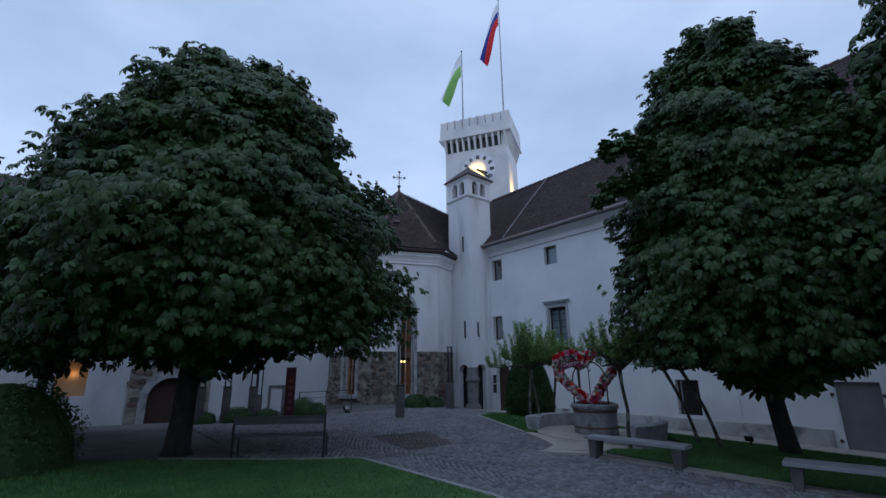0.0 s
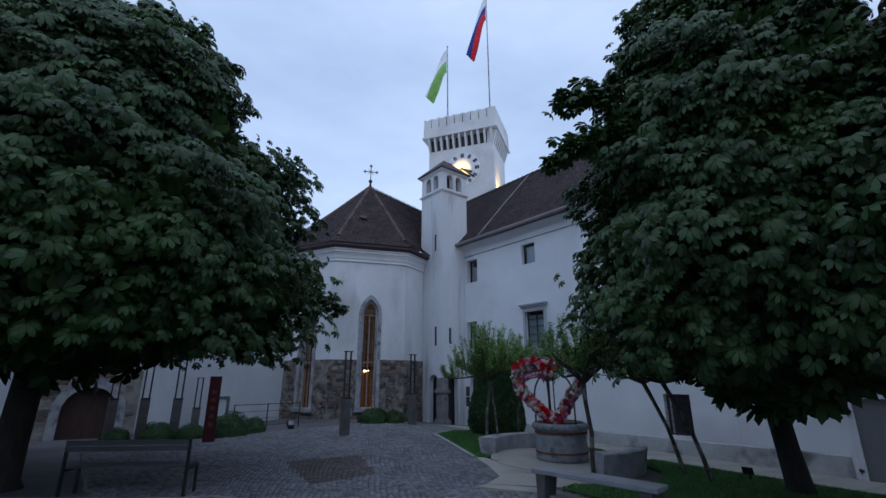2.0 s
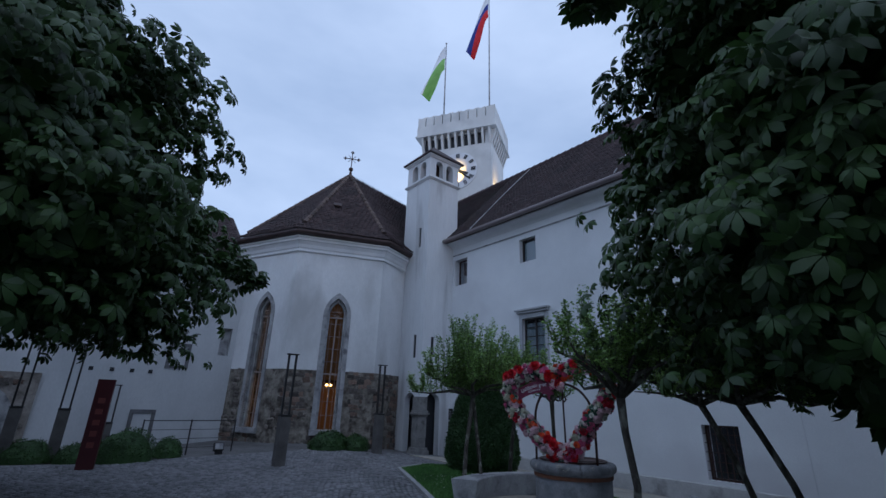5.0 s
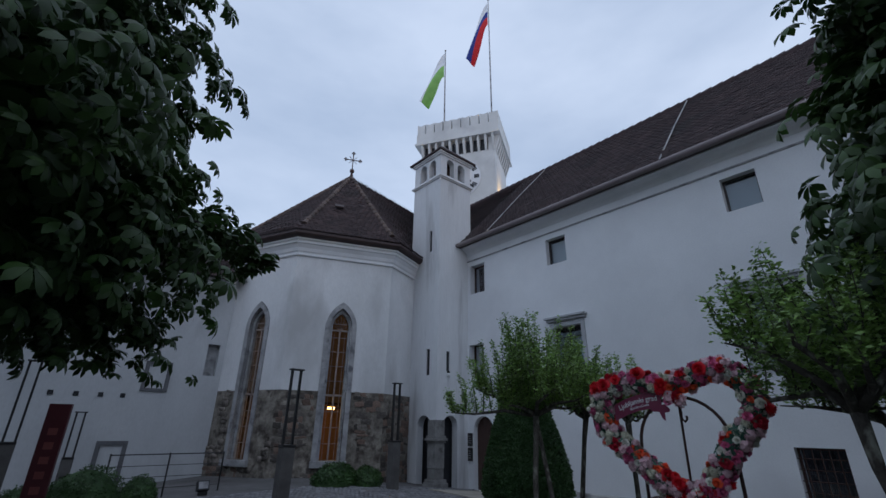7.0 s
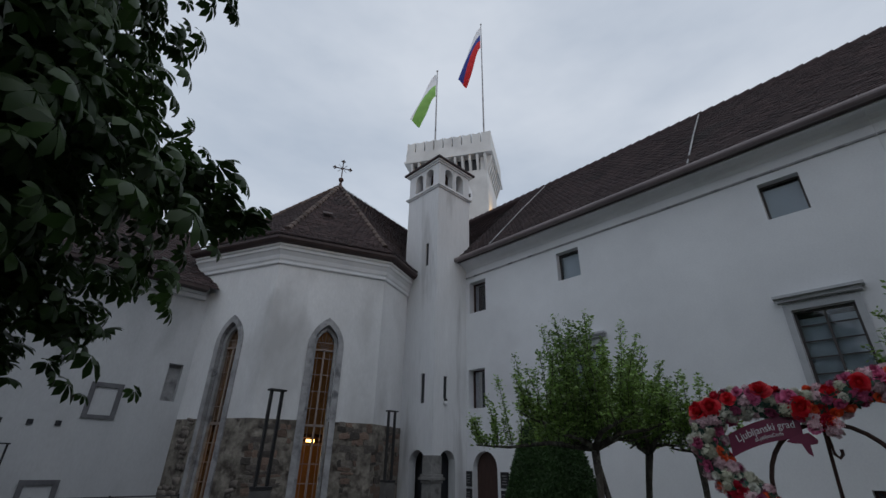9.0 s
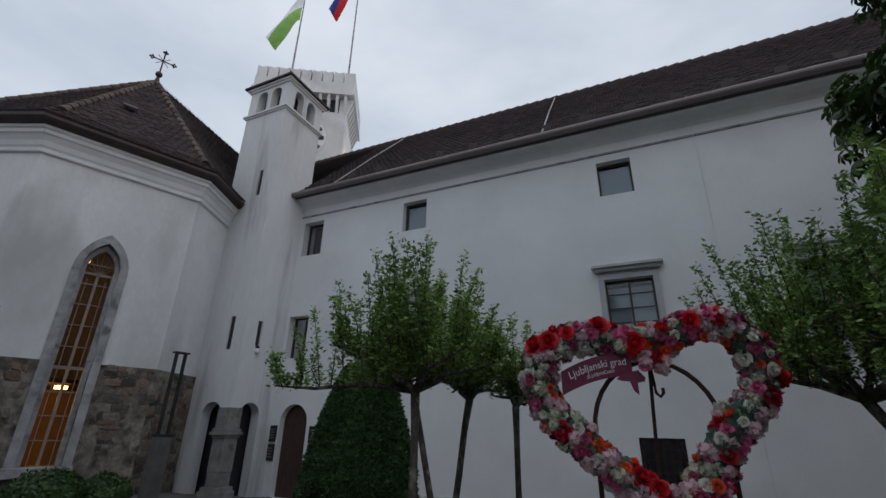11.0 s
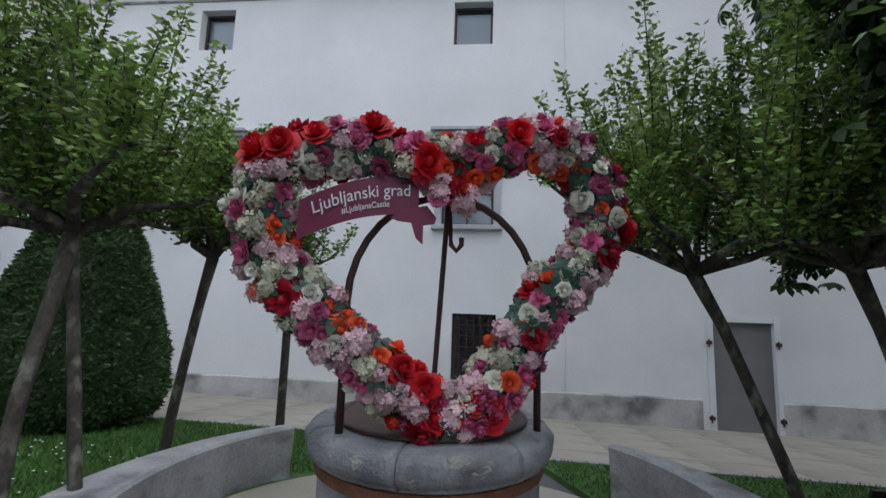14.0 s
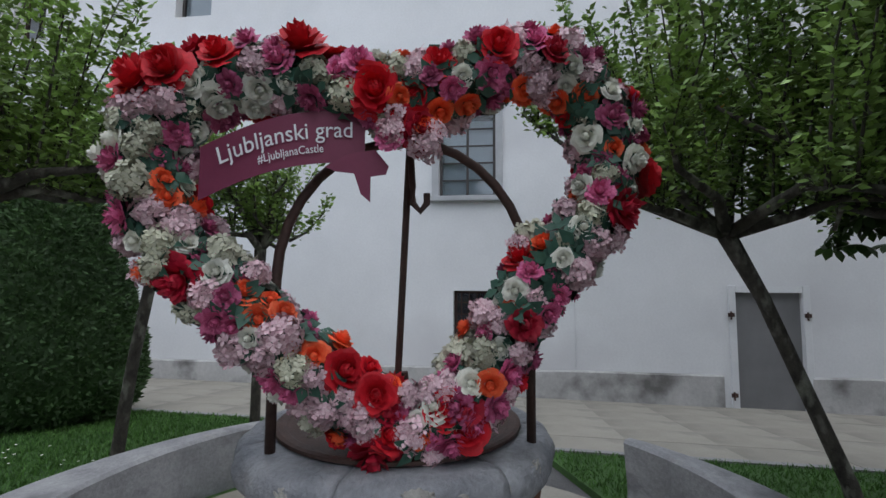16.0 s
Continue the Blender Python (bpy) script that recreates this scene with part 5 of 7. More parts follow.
def fruit_tree(base, fork, reach, top, seed, shoots, label, spread=1.0, flat=0.5, stake=None, leaf=0.052, tilt=(0, 0), dome=0.55):
    """A pruned espalier-like fruit tree: bare stem, bent scaffold limbs and upright leafy shoots."""
    rng = np.random.default_rng(seed)
    gz = ground_z(*base)
    t = thing("fruit_tree", (base[0], base[1], gz), label, "tree", "pruned fruit trees round the well")
    F = Vector((fork[0] - base[0], fork[1] - base[1], fork[2] - gz))
    bm = bmesh.new()
    mid = F * 0.5 + Vector((rng.normal(0, 0.03), rng.normal(0, 0.03), 0))
    bow = Vector((-F.x, -F.y, 0))
    tube(bm, [(0, 0, -0.08), F * 0.03, F * 0.25 + bow * 0.07, mid + bow * 0.11, F * 0.8 + bow * 0.06, F], [0.065, 0.048, 0.043, 0.04, 0.041, 0.052], 12)
    part("trunk", bm, BARK, t, smooth=True)
    leaves, dirs = [], []
    twigs = bmesh.new()
    n = 9
    for i in range(n):
        a = 2 * math.pi * (i + rng.uniform(-0.35, 0.35)) / n
        r = reach * rng.uniform(0.55, 1.05)
        bm = bmesh.new()
        e = F + Vector((math.cos(a) * r + tilt[0], math.sin(a) * r + tilt[1], rng.uniform(0.04, flat + 0.2)))
        m1 = F.lerp(e, 0.35) + Vector((rng.normal(0, 0.05), rng.normal(0, 0.05), 0.06))
        m2 = F.lerp(e, 0.7) + Vector((rng.normal(0, 0.05), rng.normal(0, 0.05), rng.normal(0.03, 0.05)))
        line = [F, m1, m2, e]
        tube(bm, line, [0.04, 0.03, 0.019, 0.008], 8)
        part("limb", bm, BARK, t, smooth=True)
        for k in range(int(shoots * 0.9) // n):
            s = rng.uniform(0.12, 1.0)
            seg = min(2, int(s * 3))
            p = line[seg].lerp(line[seg + 1], s * 3 - seg)
            h = max(0.15, top - gz - p.z) * rng.uniform(0.35, 1.0) * (1.0 - dome * s * s)
            if rng.random() < 0.25:
                h *= 0.35
            d = Vector((math.cos(a) * 0.32 * s + rng.normal(0, 0.16), math.sin(a) * 0.32 * s + rng.normal(0, 0.16), 1)) * h
            q = p + d
            bow = p.lerp(q, 0.5) + Vector((rng.normal(0, 0.04), rng.normal(0, 0.04), 0))
            tube(twigs, [p, bow, q], [0.008, 0.006, 0.003], 4, cap=False)
            m = int(20 + 200 * h)
            for _ in range(m):
                u = rng.uniform(0.05, 1.02)
                c = (p.lerp(bow, u * 2) if u < 0.5 else bow.lerp(q, u * 2 - 1)) + Vector(rng.normal(0, 0.027, 3))
                leaves.append(c)
                b = rng.uniform(0, 2 * math.pi)
                dirs.append((math.cos(b), math.sin(b), rng.uniform(-0.1, 0.9)))
        for _ in range(int(90 * r)):
            s = rng.uniform(0.3, 1.05)
            seg = min(2, int(s * 3))
            leaves.append(line[seg].lerp(line[seg + 1], s * 3 - seg) + Vector((rng.normal(0, 0.06), rng.normal(0, 0.06), rng.normal(0.07, 0.045))))
            b = rng.uniform(0, 2 * math.pi)
            dirs.append((math.cos(b), math.sin(b), rng.uniform(-0.4, 0.6)))
    part("twig_mass", twigs, BARK, t)["kind"] = "stuff"
    o, ax = np.array([tuple(c) for c in leaves]), np.array(dirs)
    ax /= np.linalg.norm(ax, axis=1, keepdims=True)
    nrm = rand_dirs(rng, len(o)) + np.array((0, 0, 0.8))
    nrm -= (nrm * ax).sum(1, keepdims=True) * ax
    nrm /= np.linalg.norm(nrm, axis=1, keepdims=True)
    v, f = stamp(LEAF_V, LEAF_F, o, ax, np.cross(nrm, ax), nrm, rng.uniform(0.7, 1.35, len(o)) * leaf)
    part_raw("leaves", v, f, APPLE, t)["kind"] = "stuff"
    if stake:
        st = thing("tree_stake", (stake[0], stake[1], ground_z(*stake)), "leaning grey wooden stake beside a fruit tree", "stake", "tree stakes")
        bm = bmesh.new()
        e = Vector((fork[0] - stake[0], fork[1] - stake[1], fork[2] - 0.08 - ground_z(*stake)))
        tube(bm, [(0, 0, -0.1), e * 0.5, e], [0.035, 0.034, 0.033], 8)
        part("post", bm, BARK, st)
    return t


fruit_tree((10.35, 9.3), (10.95, 9.66, 1.68), 1.38, 3.36, 31, 230, "low pruned fruit tree with upright leafy shoots", flat=0.2, stake=(10.75, 9.15), tilt=(0.1, 0.3), dome=0.82)
fruit_tree((12.1, 9.75), (12.12, 9.48, 1.66), 0.58, 3.1, 22, 84, "slim fruit tree with small upright crown")
fruit_tree((12.9, 9.1), (12.8, 9.06, 1.6), 0.45, 2.85, 23, 66, "slim fruit tree with small airy crown near the wall")
T4 = fruit_tree((11.85, 4.85), (11.88, 5.55, 1.6), 1.15, 3.7, 24, 135, "leaning fruit tree with dense leafy crown", flat=0.7, tilt=(0.05, 0.22))
fruit_tree((11.55, 4.2), (11.35, 4.85, 1.62), 1.15, 3.6, 25, 135, "leaning fruit tree with wide dark crown", flat=0.9)
rng = np.random.default_rng(77)
o = np.array((12.2, 5.4, 2.45)) - np.array(tuple(T4.location)) + rng.normal(0, 1, (26, 3)) * np.array((0.12, 0.12, 0.13))
nn = rand_dirs(rng, 26)
ya, yb = frames_from(nn, rng)
v, f = stamp(LEAF_V, LEAF_F, o, ya, yb, nn, rng.uniform(0.04, 0.07, 26))
part_raw("yellowed_leaves", v, f, YELLOWED, T4, "orange yellowed leaves")["kind"] = "stuff"
fruit_tree((9.3, 5.35), (9.3, 5.42, 1.62), 0.8, 3.1, 26, 99, "young fruit tree behind the backless bench", flat=0.6)

# clipped yew cone
yew = thing("yew_cone", (13.62, 12.1, ground_z(13.62, 12.1)), "dense dark green clipped yew cone on the lawn", "topiary")
rng = np.random.default_rng(5)
N = 26000
hz = rng.uniform(0, 1, N)
YH, YR = 2.62, 1.0


def yew_r(h):
    return np.interp(h, [0, 0.06, 0.16, 0.3, 0.6, 0.85, 0.95, 1.0], [0.72, 0.92, 1.0, 0.98, 0.78, 0.56, 0.44, 0.05])


ang = rng.uniform(0, 2 * np.pi, N)
lump = np.array([noise.noise(Vector((math.cos(a) * 3, math.sin(a) * 3, h * 9))) for a, h in zip(ang, hz)])
rr = YR * yew_r(hz) * (1 + 0.045 * lump) - np.abs(rng.normal(0, 0.03, N))
top = rng.random(N) < 0.06
rr = np.where(top, rng.uniform(0, 0.44, N), rr)
hh = np.where(top, YH * (0.97 + 0.02 * lump), hz * YH)
o = np.stack([rr * np.cos(ang), rr * np.sin(ang), hh + 0.02], 1)
n = np.stack([np.cos(ang), np.sin(ang), 0.35 + 1.5 * top], 1) + rng.normal(0, 0.5, (N, 3))
n /= np.linalg.norm(n, axis=1, keepdims=True)
a, b = frames_from(n, rng)
v, f = stamp(LEAF_V * np.array((1, 0.75, 1)), LEAF_F, o, n * 0.7 + a * 0.7, b, a, rng.uniform(0.05, 0.1, N))
part_raw("needles", v, f, YEW, yew)["kind"] = "stuff"
bm = bmesh.new()
lathe(bm, [(YR * 0.93 * float(yew_r(h)), h * YH + 0.01) for h in (0, 0.06, 0.16, 0.3, 0.45, 0.6, 0.75, 0.85, 0.95)], 28)
part("inner_growth", bm, YEW, yew)


def shrub(place, rx, ry, h, count, material, label, seed, leaf=0.05, name="shrub"):
    rng = np.random.default_rng(seed)
    s = thing(name, (place[0], place[1], ground_z(*place)), label, "shrub")
    d = rand_dirs(rng, count)
    d[:, 2] = np.abs(d[:, 2]) ** 0.8
    lump = np.array([noise.noise(Vector(x) * 2.5 + Vector((seed, 0, 0))) for x in d])
    k = (0.92 + 0.16 * lump) * (1 - np.abs(rng.normal(0, 0.07, count)))
    o = d * k[:, None] * np.array((rx, ry, h))
    n = d + rng.normal(0, 0.45, d.shape)
    n /= np.linalg.norm(n, axis=1, keepdims=True)
    a, b = frames_from(n, rng)
    v, f = stamp(LEAF_V, LEAF_F, o, a, b, n, rng.uniform(0.7, 1.4, count) * leaf)
    part_raw("leaves", v, f, material, s)["kind"] = "stuff"
    bm = bmesh.new()
    lathe(bm, [(0.86 * rx * math.cos(q), 0.86 * h * math.sin(q)) for q in (0.0, 0.3, 0.6, 0.9, 1.2, 1.5)], 20)
    bmesh.ops.scale(bm, verts=bm.verts, vec=(1, ry / rx, 1))
    part("inner_growth", bm, YEW, s)
    return s


shrub((-2.15, 10.9), 1.35, 1.2, 1.75, 7000, YEW, "large dark rounded shrub at the lawn edge", 31, 0.07)
shrub((5.9, 17.2), 0.75, 0.5, 0.85, 3500, SHRUB, "clipped green box shrub beside the sign", 32, 0.05)
shrub((7.0, 18.0), 0.45, 0.4, 0.55, 1500, SHRUB, "low green shrub by the railing", 33, 0.05)
shrub((4.0, 18.6), 0.7, 0.45, 0.6, 2200, SHRUB, "low green shrub between lamp posts", 34, 0.05)
shrub((5.0, 18.3), 0.55, 0.4, 0.5, 1800, SHRUB, "low light green shrub between lamp posts", 35, 0.05)
shrub((2.9, 18.9), 0.5, 0.4, 0.45, 1500, SHRUB, "low green shrub near the gate", 36, 0.05)
for i, (x, y, r, h) in enumerate(((11.6, 17.3, 0.75, 0.6), (12.5, 17.1, 0.5, 0.5))):
    shrub((x, y), r, 0.5, h, 2200, SHRUB, "wild green shrub growing against the chapel stone base", 40 + i, 0.075)
# ---- the well and its floral heart ----
WC = (11.06, 7.38)
wz = ground_z(*WC)
disc = thing("paved_circle", (WC[0], WC[1], wz), "pale concrete paving circle round the well", "paving", kind="structure")
bm = bmesh.new()
ring = [(1.72 * math.cos(2 * math.pi * k / 64), 1.72 * math.sin(2 * math.pi * k / 64)) for k in range(64)]
lo = [bm.verts.new((x, y, ground_z(WC[0] + x, WC[1] + y) - wz - 0.1)) for x, y in ring]
hi = [bm.verts.new((x, y, ground_z(WC[0] + x, WC[1] + y) - wz + 0.05)) for x, y in ring]
bm.faces.new(hi)
for k in range(64):
    bm.faces.new((lo[k], lo[(k + 1) % 64], hi[(k + 1) % 64], hi[k]))
part("slab", bm, PAVING, disc)

RIM = 0.66 - wz
well = thing("stone_well", (WC[0], WC[1], wz), "old round grey limestone well with moulded rim", "well")
bm = bmesh.new()
lathe(bm, [(0.61, 0.03), (0.618, 0.1), (0.606, 0.3), (0.608, 0.45), (0.612, RIM - 0.175)], 56, wobble=0.012)
part("drum", bm, WELLSTONE, well, smooth=True)
bm = bmesh.new()
lathe(bm, [(0.60, RIM - 0.235), (0.63, RIM - 0.23), (0.632, RIM - 0.18), (0.60, RIM - 0.174)], 56)
part("iron_band", bm, RUST, well, "rusty orange iron band")
for band_z in (0.2,):
    bm = bmesh.new()
    lathe(bm, [(0.60, band_z), (0.63, band_z + 0.005), (0.63, band_z + 0.045), (0.60, band_z + 0.05)], 56)
    part("iron_band", bm, RUST, well)
# rim stones, with joints between them
prof = [(0.6, RIM - 0.172), (0.634, RIM - 0.17), (0.64, RIM - 0.158), (0.634, RIM - 0.15), (0.655, RIM - 0.143), (0.675, RIM - 0.122), (0.684, RIM - 0.09), (0.684, RIM - 0.06), (0.676, RIM - 0.032), (0.66, RIM - 0.013), (0.64, RIM - 0.002), (0.6, RIM + 0.003), (0.5, RIM + 0.003), (0.44, RIM - 0.03), (0.44, RIM - 0.17)]
N_RIM = 7
for s in range(N_RIM):
    bm = bmesh.new()
    a0, a1 = 2 * math.pi * (s + 0.005) / N_RIM + 0.35, 2 * math.pi * (s + 0.995) / N_RIM + 0.35
    rows = []
    for i in range(17):
        a = a0 + (a1 - a0) * i / 16
        chip = 0.996 if i in (0, 16) else 1.0
        rows.append([bm.verts.new((r * chip * (1 + 0.022 * noise.noise(Vector((math.cos(a) * 7, math.sin(a) * 7, z * 11)))) * math.cos(a), r * chip * (1 + 0.022 * noise.noise(Vector((math.cos(a) * 7, math.sin(a) * 7, z * 11)))) * math.sin(a), z - (0.004 if i in (0, 16) else 0))) for r, z in prof])
    for p, q in zip(rows, rows[1:]):
        for k in range(len(prof)):
            bm.faces.new((p[k], q[k], q[(k + 1) % len(prof)], p[(k + 1) % len(prof)]))
    bm.faces.new(rows[0])
    bm.faces.new(rows[-1][::-1])
    part("rim_stone", bm, WELLSTONE, well, smooth=True)
# pale worn patches of mortar on the rim
for a, dz, sx in ((3.62, -0.05, 0.085), (3.44, -0.02, 0.06), (3.15, -0.08, 0.04), (4.2, -0.03, 0.05), (3.95, -0.06, 0.03), (2.75, -0.05, 0.04)):
    bm = bmesh.new()
    bmesh.ops.create_icosphere(bm, subdivisions=4, radius=1)
    for v in bm.verts:
        v.co *= 1 + 0.6 * noise.noise(v.co * 2.3 + Vector((a, 0, 0))) + 0.4 * noise.noise(v.co * 6.1 + Vector((a, 3, 0)))
    bmesh.ops.scale(bm, verts=bm.verts, vec=(0.012, sx * 0.8, 0.032))
    bmesh.ops.transform(bm, verts=bm.verts, matrix=Matrix.Rotation(a, 4, "Z") @ Matrix.Translation((0.668, 0, RIM + dz - 0.02)))
    part("mortar_patch", bm, MORTAR, well, "pale crumbling mortar patch", smooth=True)
cover = thing("well_cover", (WC[0] + 0.02, WC[1], 0.668), "rusty brown round iron well cover", "well cover")
bm = bmesh.new()
lathe(bm, [(0.53, 0.0), (0.545, 0.003), (0.545, 0.016), (0.53, 0.02), (0.5, 0.019), (0.49, 0.014), (0.02, 0.014)], 64)
part("plate", bm, IRON, cover)
bm = bmesh.new()
lathe(bm, [(0.3, 0.013), (0.3, 0.021), (0.28, 0.023), (0.26, 0.021), (0.26, 0.013)], 48, centre=(0.1, -0.14))
part("hatch_ring", bm, IRON, cover)
arch = thing("well_hoop", (10.757, 7.288, 0.66), "bent rusty iron hoop over the well", "iron hoop")
HA = Vector((0.13, -0.4875, 0))
bm = bmesh.new()
line = [(-HA.x, -HA.y, 0.0), (-HA.x, -HA.y, 0.62)]
line += [(-HA.x * math.cos(math.pi * i / 16), -HA.y * math.cos(math.pi * i / 16), 0.64 + 0.57 * math.sin(math.pi * i / 16)) for i in range(17)]
line += [(HA.x, HA.y, 0.62), (HA.x, HA.y, 0.0)]
tube(bm, line, 0.02, 8)
part("hoop", bm, IRON, arch, smooth=True)
bm = bmesh.new()
tube(bm, [(0, 0, 1.2), (-0.01, -0.015, 1.02), (-0.02, -0.02, 0.95), (-0.02, -0.05, 0.92), (-0.02, -0.075, 0.95), (-0.02, -0.075, 0.99)], 0.014, 7)
part("hook", bm, IRON, arch)
bm = bmesh.new()
tube(bm, [(0.12, 0.07, 0.03), (0.0, 0.0, 1.2)], 0.015, 7)
tube(bm, [(0.12, 0.07, 0.03), (0.15, 0.03, 0.16), (0.14, 0.04, 0.26)], 0.016, 7)
part("rod", bm, IRON, arch)

# heart of artificial flowers
HP, HR = Vector((10.68, 7.2, 0)), Vector((0.224, -0.9746, 0))
HN = Vector((-0.9746, -0.224, 0))
heart = thing("floral_heart", (HP.x, HP.y, 0.7), "large heart wreath of red, coral, pink and white artificial flowers", "floral wreath")


def heart_at(t):
    """The heart's centre line, a slightly lopsided closed curve: t from 0 to 2 pi, starting in the notch, to its right lobe first."""
    c, n = [math.cos(k * t) for k in range(6)], [math.sin(k * t) for k in range(6)]
    s = -0.125 - 0.01 * c[1] + 0.795 * n[1] + 0.022 * c[2] + 0.075 * n[2] - 0.012 * c[3] - 0.042 * n[3] - 0.031 * n[4]
    z = 1.562 + 0.648 * c[1] + 0.037 * n[1] - 0.104 * c[2] + 0.017 * n[2] - 0.028 * c[3] - 0.062 * c[4] + 0.016 * n[4] - 0.009 * n[5]
    z = max(z, 0.79)
    return HP + HR * s + Vector((0, 0, z))


bm = bmesh.new()
loop = [heart_at(2 * math.pi * i / 60) - heart.location for i in range(60)]
tube(bm, loop + [loop[0]], 0.06, 8, cap=False)
part("frame_core", bm, FLOWER_LEAF, heart)


def petal(bm, radius, height, spread, flare, ang, rag):
    """One broad cupped petal: a patch of a bowl round the axis, with a rolled, wavy lip."""
    rows = []
    for i in range(4):
        s = i / 3
        row = []
        for j in range(5):
            q = j / 4 - 0.5
            w = spread * (0.5 + 0.5 * math.sin(math.pi * (0.15 + 0.6 * s))) * (1 - 0.25 * (s > 0.9) * (abs(q) * 2) ** 2)
            a = ang + q * w
            r = radius * (0.35 + 0.65 * s ** 0.7) + flare * s ** 2.5
            z = height * s - 0.55 * flare * s ** 4 - 0.1 * height * (2 * q) ** 2 * s
            k = rag * noise.noise(Vector((a * 2.1, s * 3, radius * 9)))
            row.append(bm.verts.new(((r + k * s) * math.cos(a), (r + k * s) * math.sin(a), z + k * s)))
        rows.append(row)
    for a, b in zip(rows, rows[1:]):
        for j in range(4):
            bm.faces.new((a[j], a[j + 1], b[j + 1], b[j]))


def flower_mesh(name, kind, material, seed):
    rnd = random.Random(seed)
    bm = bmesh.new()
    if kind in ("rose", "peony"):
        layers = ((3, 0.14, 0.9, 2.4, -0.06), (4, 0.27, 0.88, 2.1, -0.02), (5, 0.42, 0.8, 1.8, 0.03), (6, 0.58, 0.66, 1.5, 0.1), (7, 0.72, 0.46, 1.3, 0.18), (8, 0.8, 0.22, 1.15, 0.26)) if kind == "rose" else ((5, 0.12, 0.86, 1.5, 0.0), (7, 0.28, 0.84, 1.2, 0.05), (8, 0.44, 0.72, 1.0, 0.12), (9, 0.6, 0.54, 0.9, 0.2), (10, 0.74, 0.32, 0.8, 0.26))
        bmesh.ops.create_icosphere(bm, subdivisions=2, radius=1)
        bmesh.ops.transform(bm, verts=bm.verts, matrix=Matrix.Translation((0, 0, 0.38)) @ Matrix.Diagonal((0.3, 0.3, 0.42, 1)))
        for n, r, h, w, fl in layers:
            off = rnd.random() * 6
            for k in range(n):
                petal(bm, r * rnd.uniform(0.92, 1.08), h * rnd.uniform(0.92, 1.08), w, fl * rnd.uniform(0.8, 1.2), off + 2 * math.pi * k / n, 0.13 if kind == "rose" else 0.26)
    elif kind == "hydrangea":
        for k in range(64):
            a, u = k * 2.39996 + rnd.uniform(-0.3, 0.3), (k + 0.5) / 64
            th = math.acos(1 - u * 1.15)
            c = Vector((math.sin(th) * math.cos(a), math.sin(th) * math.sin(a), math.cos(th))) * rnd.uniform(0.6, 1.0)
            q = (c + Vector((rnd.gauss(0, 0.3), rnd.gauss(0, 0.3), rnd.gauss(0, 0.3)))).to_track_quat("Z", "X").to_matrix()
            for m in range(4):
                e = m * math.pi / 2 + a
                pts = [Vector((0, 0, 0)), Vector((math.cos(e - 0.6), math.sin(e - 0.6), 0.25)) * 0.26, Vector((math.cos(e), math.sin(e), 0.1)) * 0.36, Vector((math.cos(e + 0.6), math.sin(e + 0.6), 0.25)) * 0.26]
                bm.faces.new([bm.verts.new(c + q @ (p + Vector((rnd.uniform(-0.02, 0.02),) * 3))) for p in pts])
    else:
        for k in range(5):
            a = 2 * math.pi * k / 5 + rnd.random()
            L = rnd.uniform(0.8, 1.3)
            d, n = Vector((math.cos(a), math.sin(a), 0.3)), Vector((-math.sin(a), math.cos(a), 0))
            v = [bm.verts.new(p) for p in (d * 0.1, d * L * 0.5 + n * 0.3, d * L - Vector((0, 0, 0.25)), d * L * 0.5 - n * 0.3, d * L * 0.55 - Vector((0, 0, 0.08)))]
            for q in ((0, 4, 1), (1, 4, 2), (2, 4, 3), (3, 4, 0)):
                bm.faces.new([v[i] for i in q])
    me = bpy.data.meshes.new(name)
    bm.to_mesh(me)
    bm.free()
    me.materials.append(material)
    me.polygons.foreach_set("use_smooth", [True] * len(me.polygons))
    return me


KINDS = [("red_rose", "rose", PETAL_RED, 0.098, 0.11), ("crimson_peony", "peony", PETAL_CRIMSON, 0.086, 0.1), ("coral_rose", "rose", PETAL_CORAL, 0.058, 0.085), ("white_rose", "rose", PETAL_WHITE, 0.058, 0.14),
         ("cream_hydrangea", "hydrangea", PETAL_CREAM, 0.068, 0.1), ("pink_hydrangea", "hydrangea", PETAL_PALE, 0.07, 0.2), ("magenta_peony", "peony", PETAL_PINK, 0.064, 0.2)]
MESHES = [[flower_mesh(n, k, m, 50 + 3 * i + v) for v in range(2)] for i, (n, k, m, s, w) in enumerate(KINDS)]
SPRIG = [flower_mesh("leaf_sprig", "leaf", FLOWER_LEAF, 90 + v) for v in range(3)]
rnd = random.Random(12)
taken = []


def put_flower(p, out, size, mesh, name):
    o = new(name, mesh)
    q = out.to_track_quat("Z", "Y") @ Euler((rnd.uniform(-0.3, 0.3), rnd.uniform(-0.3, 0.3), rnd.uniform(0, 6.28))).to_quaternion()
    o.parent = heart
    o.matrix_basis = Matrix.LocRotScale(p - heart.location, q, (size,) * 3)


def flower_ring(count, spots):
    for i in range(count):
        for attempt in range(14):
            t, a = spots(i)
            c = heart_at(t)
            d = (heart_at(t + 0.04) - heart_at(t - 0.04)).normalized()
            side = d.cross(HN).normalized()
            out = (HN * math.cos(a) + side * math.sin(a)).normalized()
            k = rnd.choices(range(len(KINDS)), [w for *_, w in KINDS])[0]
            size = KINDS[k][3] * rnd.uniform(0.68, 1.08)
            p = c + out * (0.075 + rnd.uniform(0, 0.05))
            if all((p - q).length > 0.6 * (size + s) for q, s in taken):
                taken.append((p, size))
                put_flower(p, out, size, MESHES[k][rnd.randrange(2)], KINDS[k][0])
                break


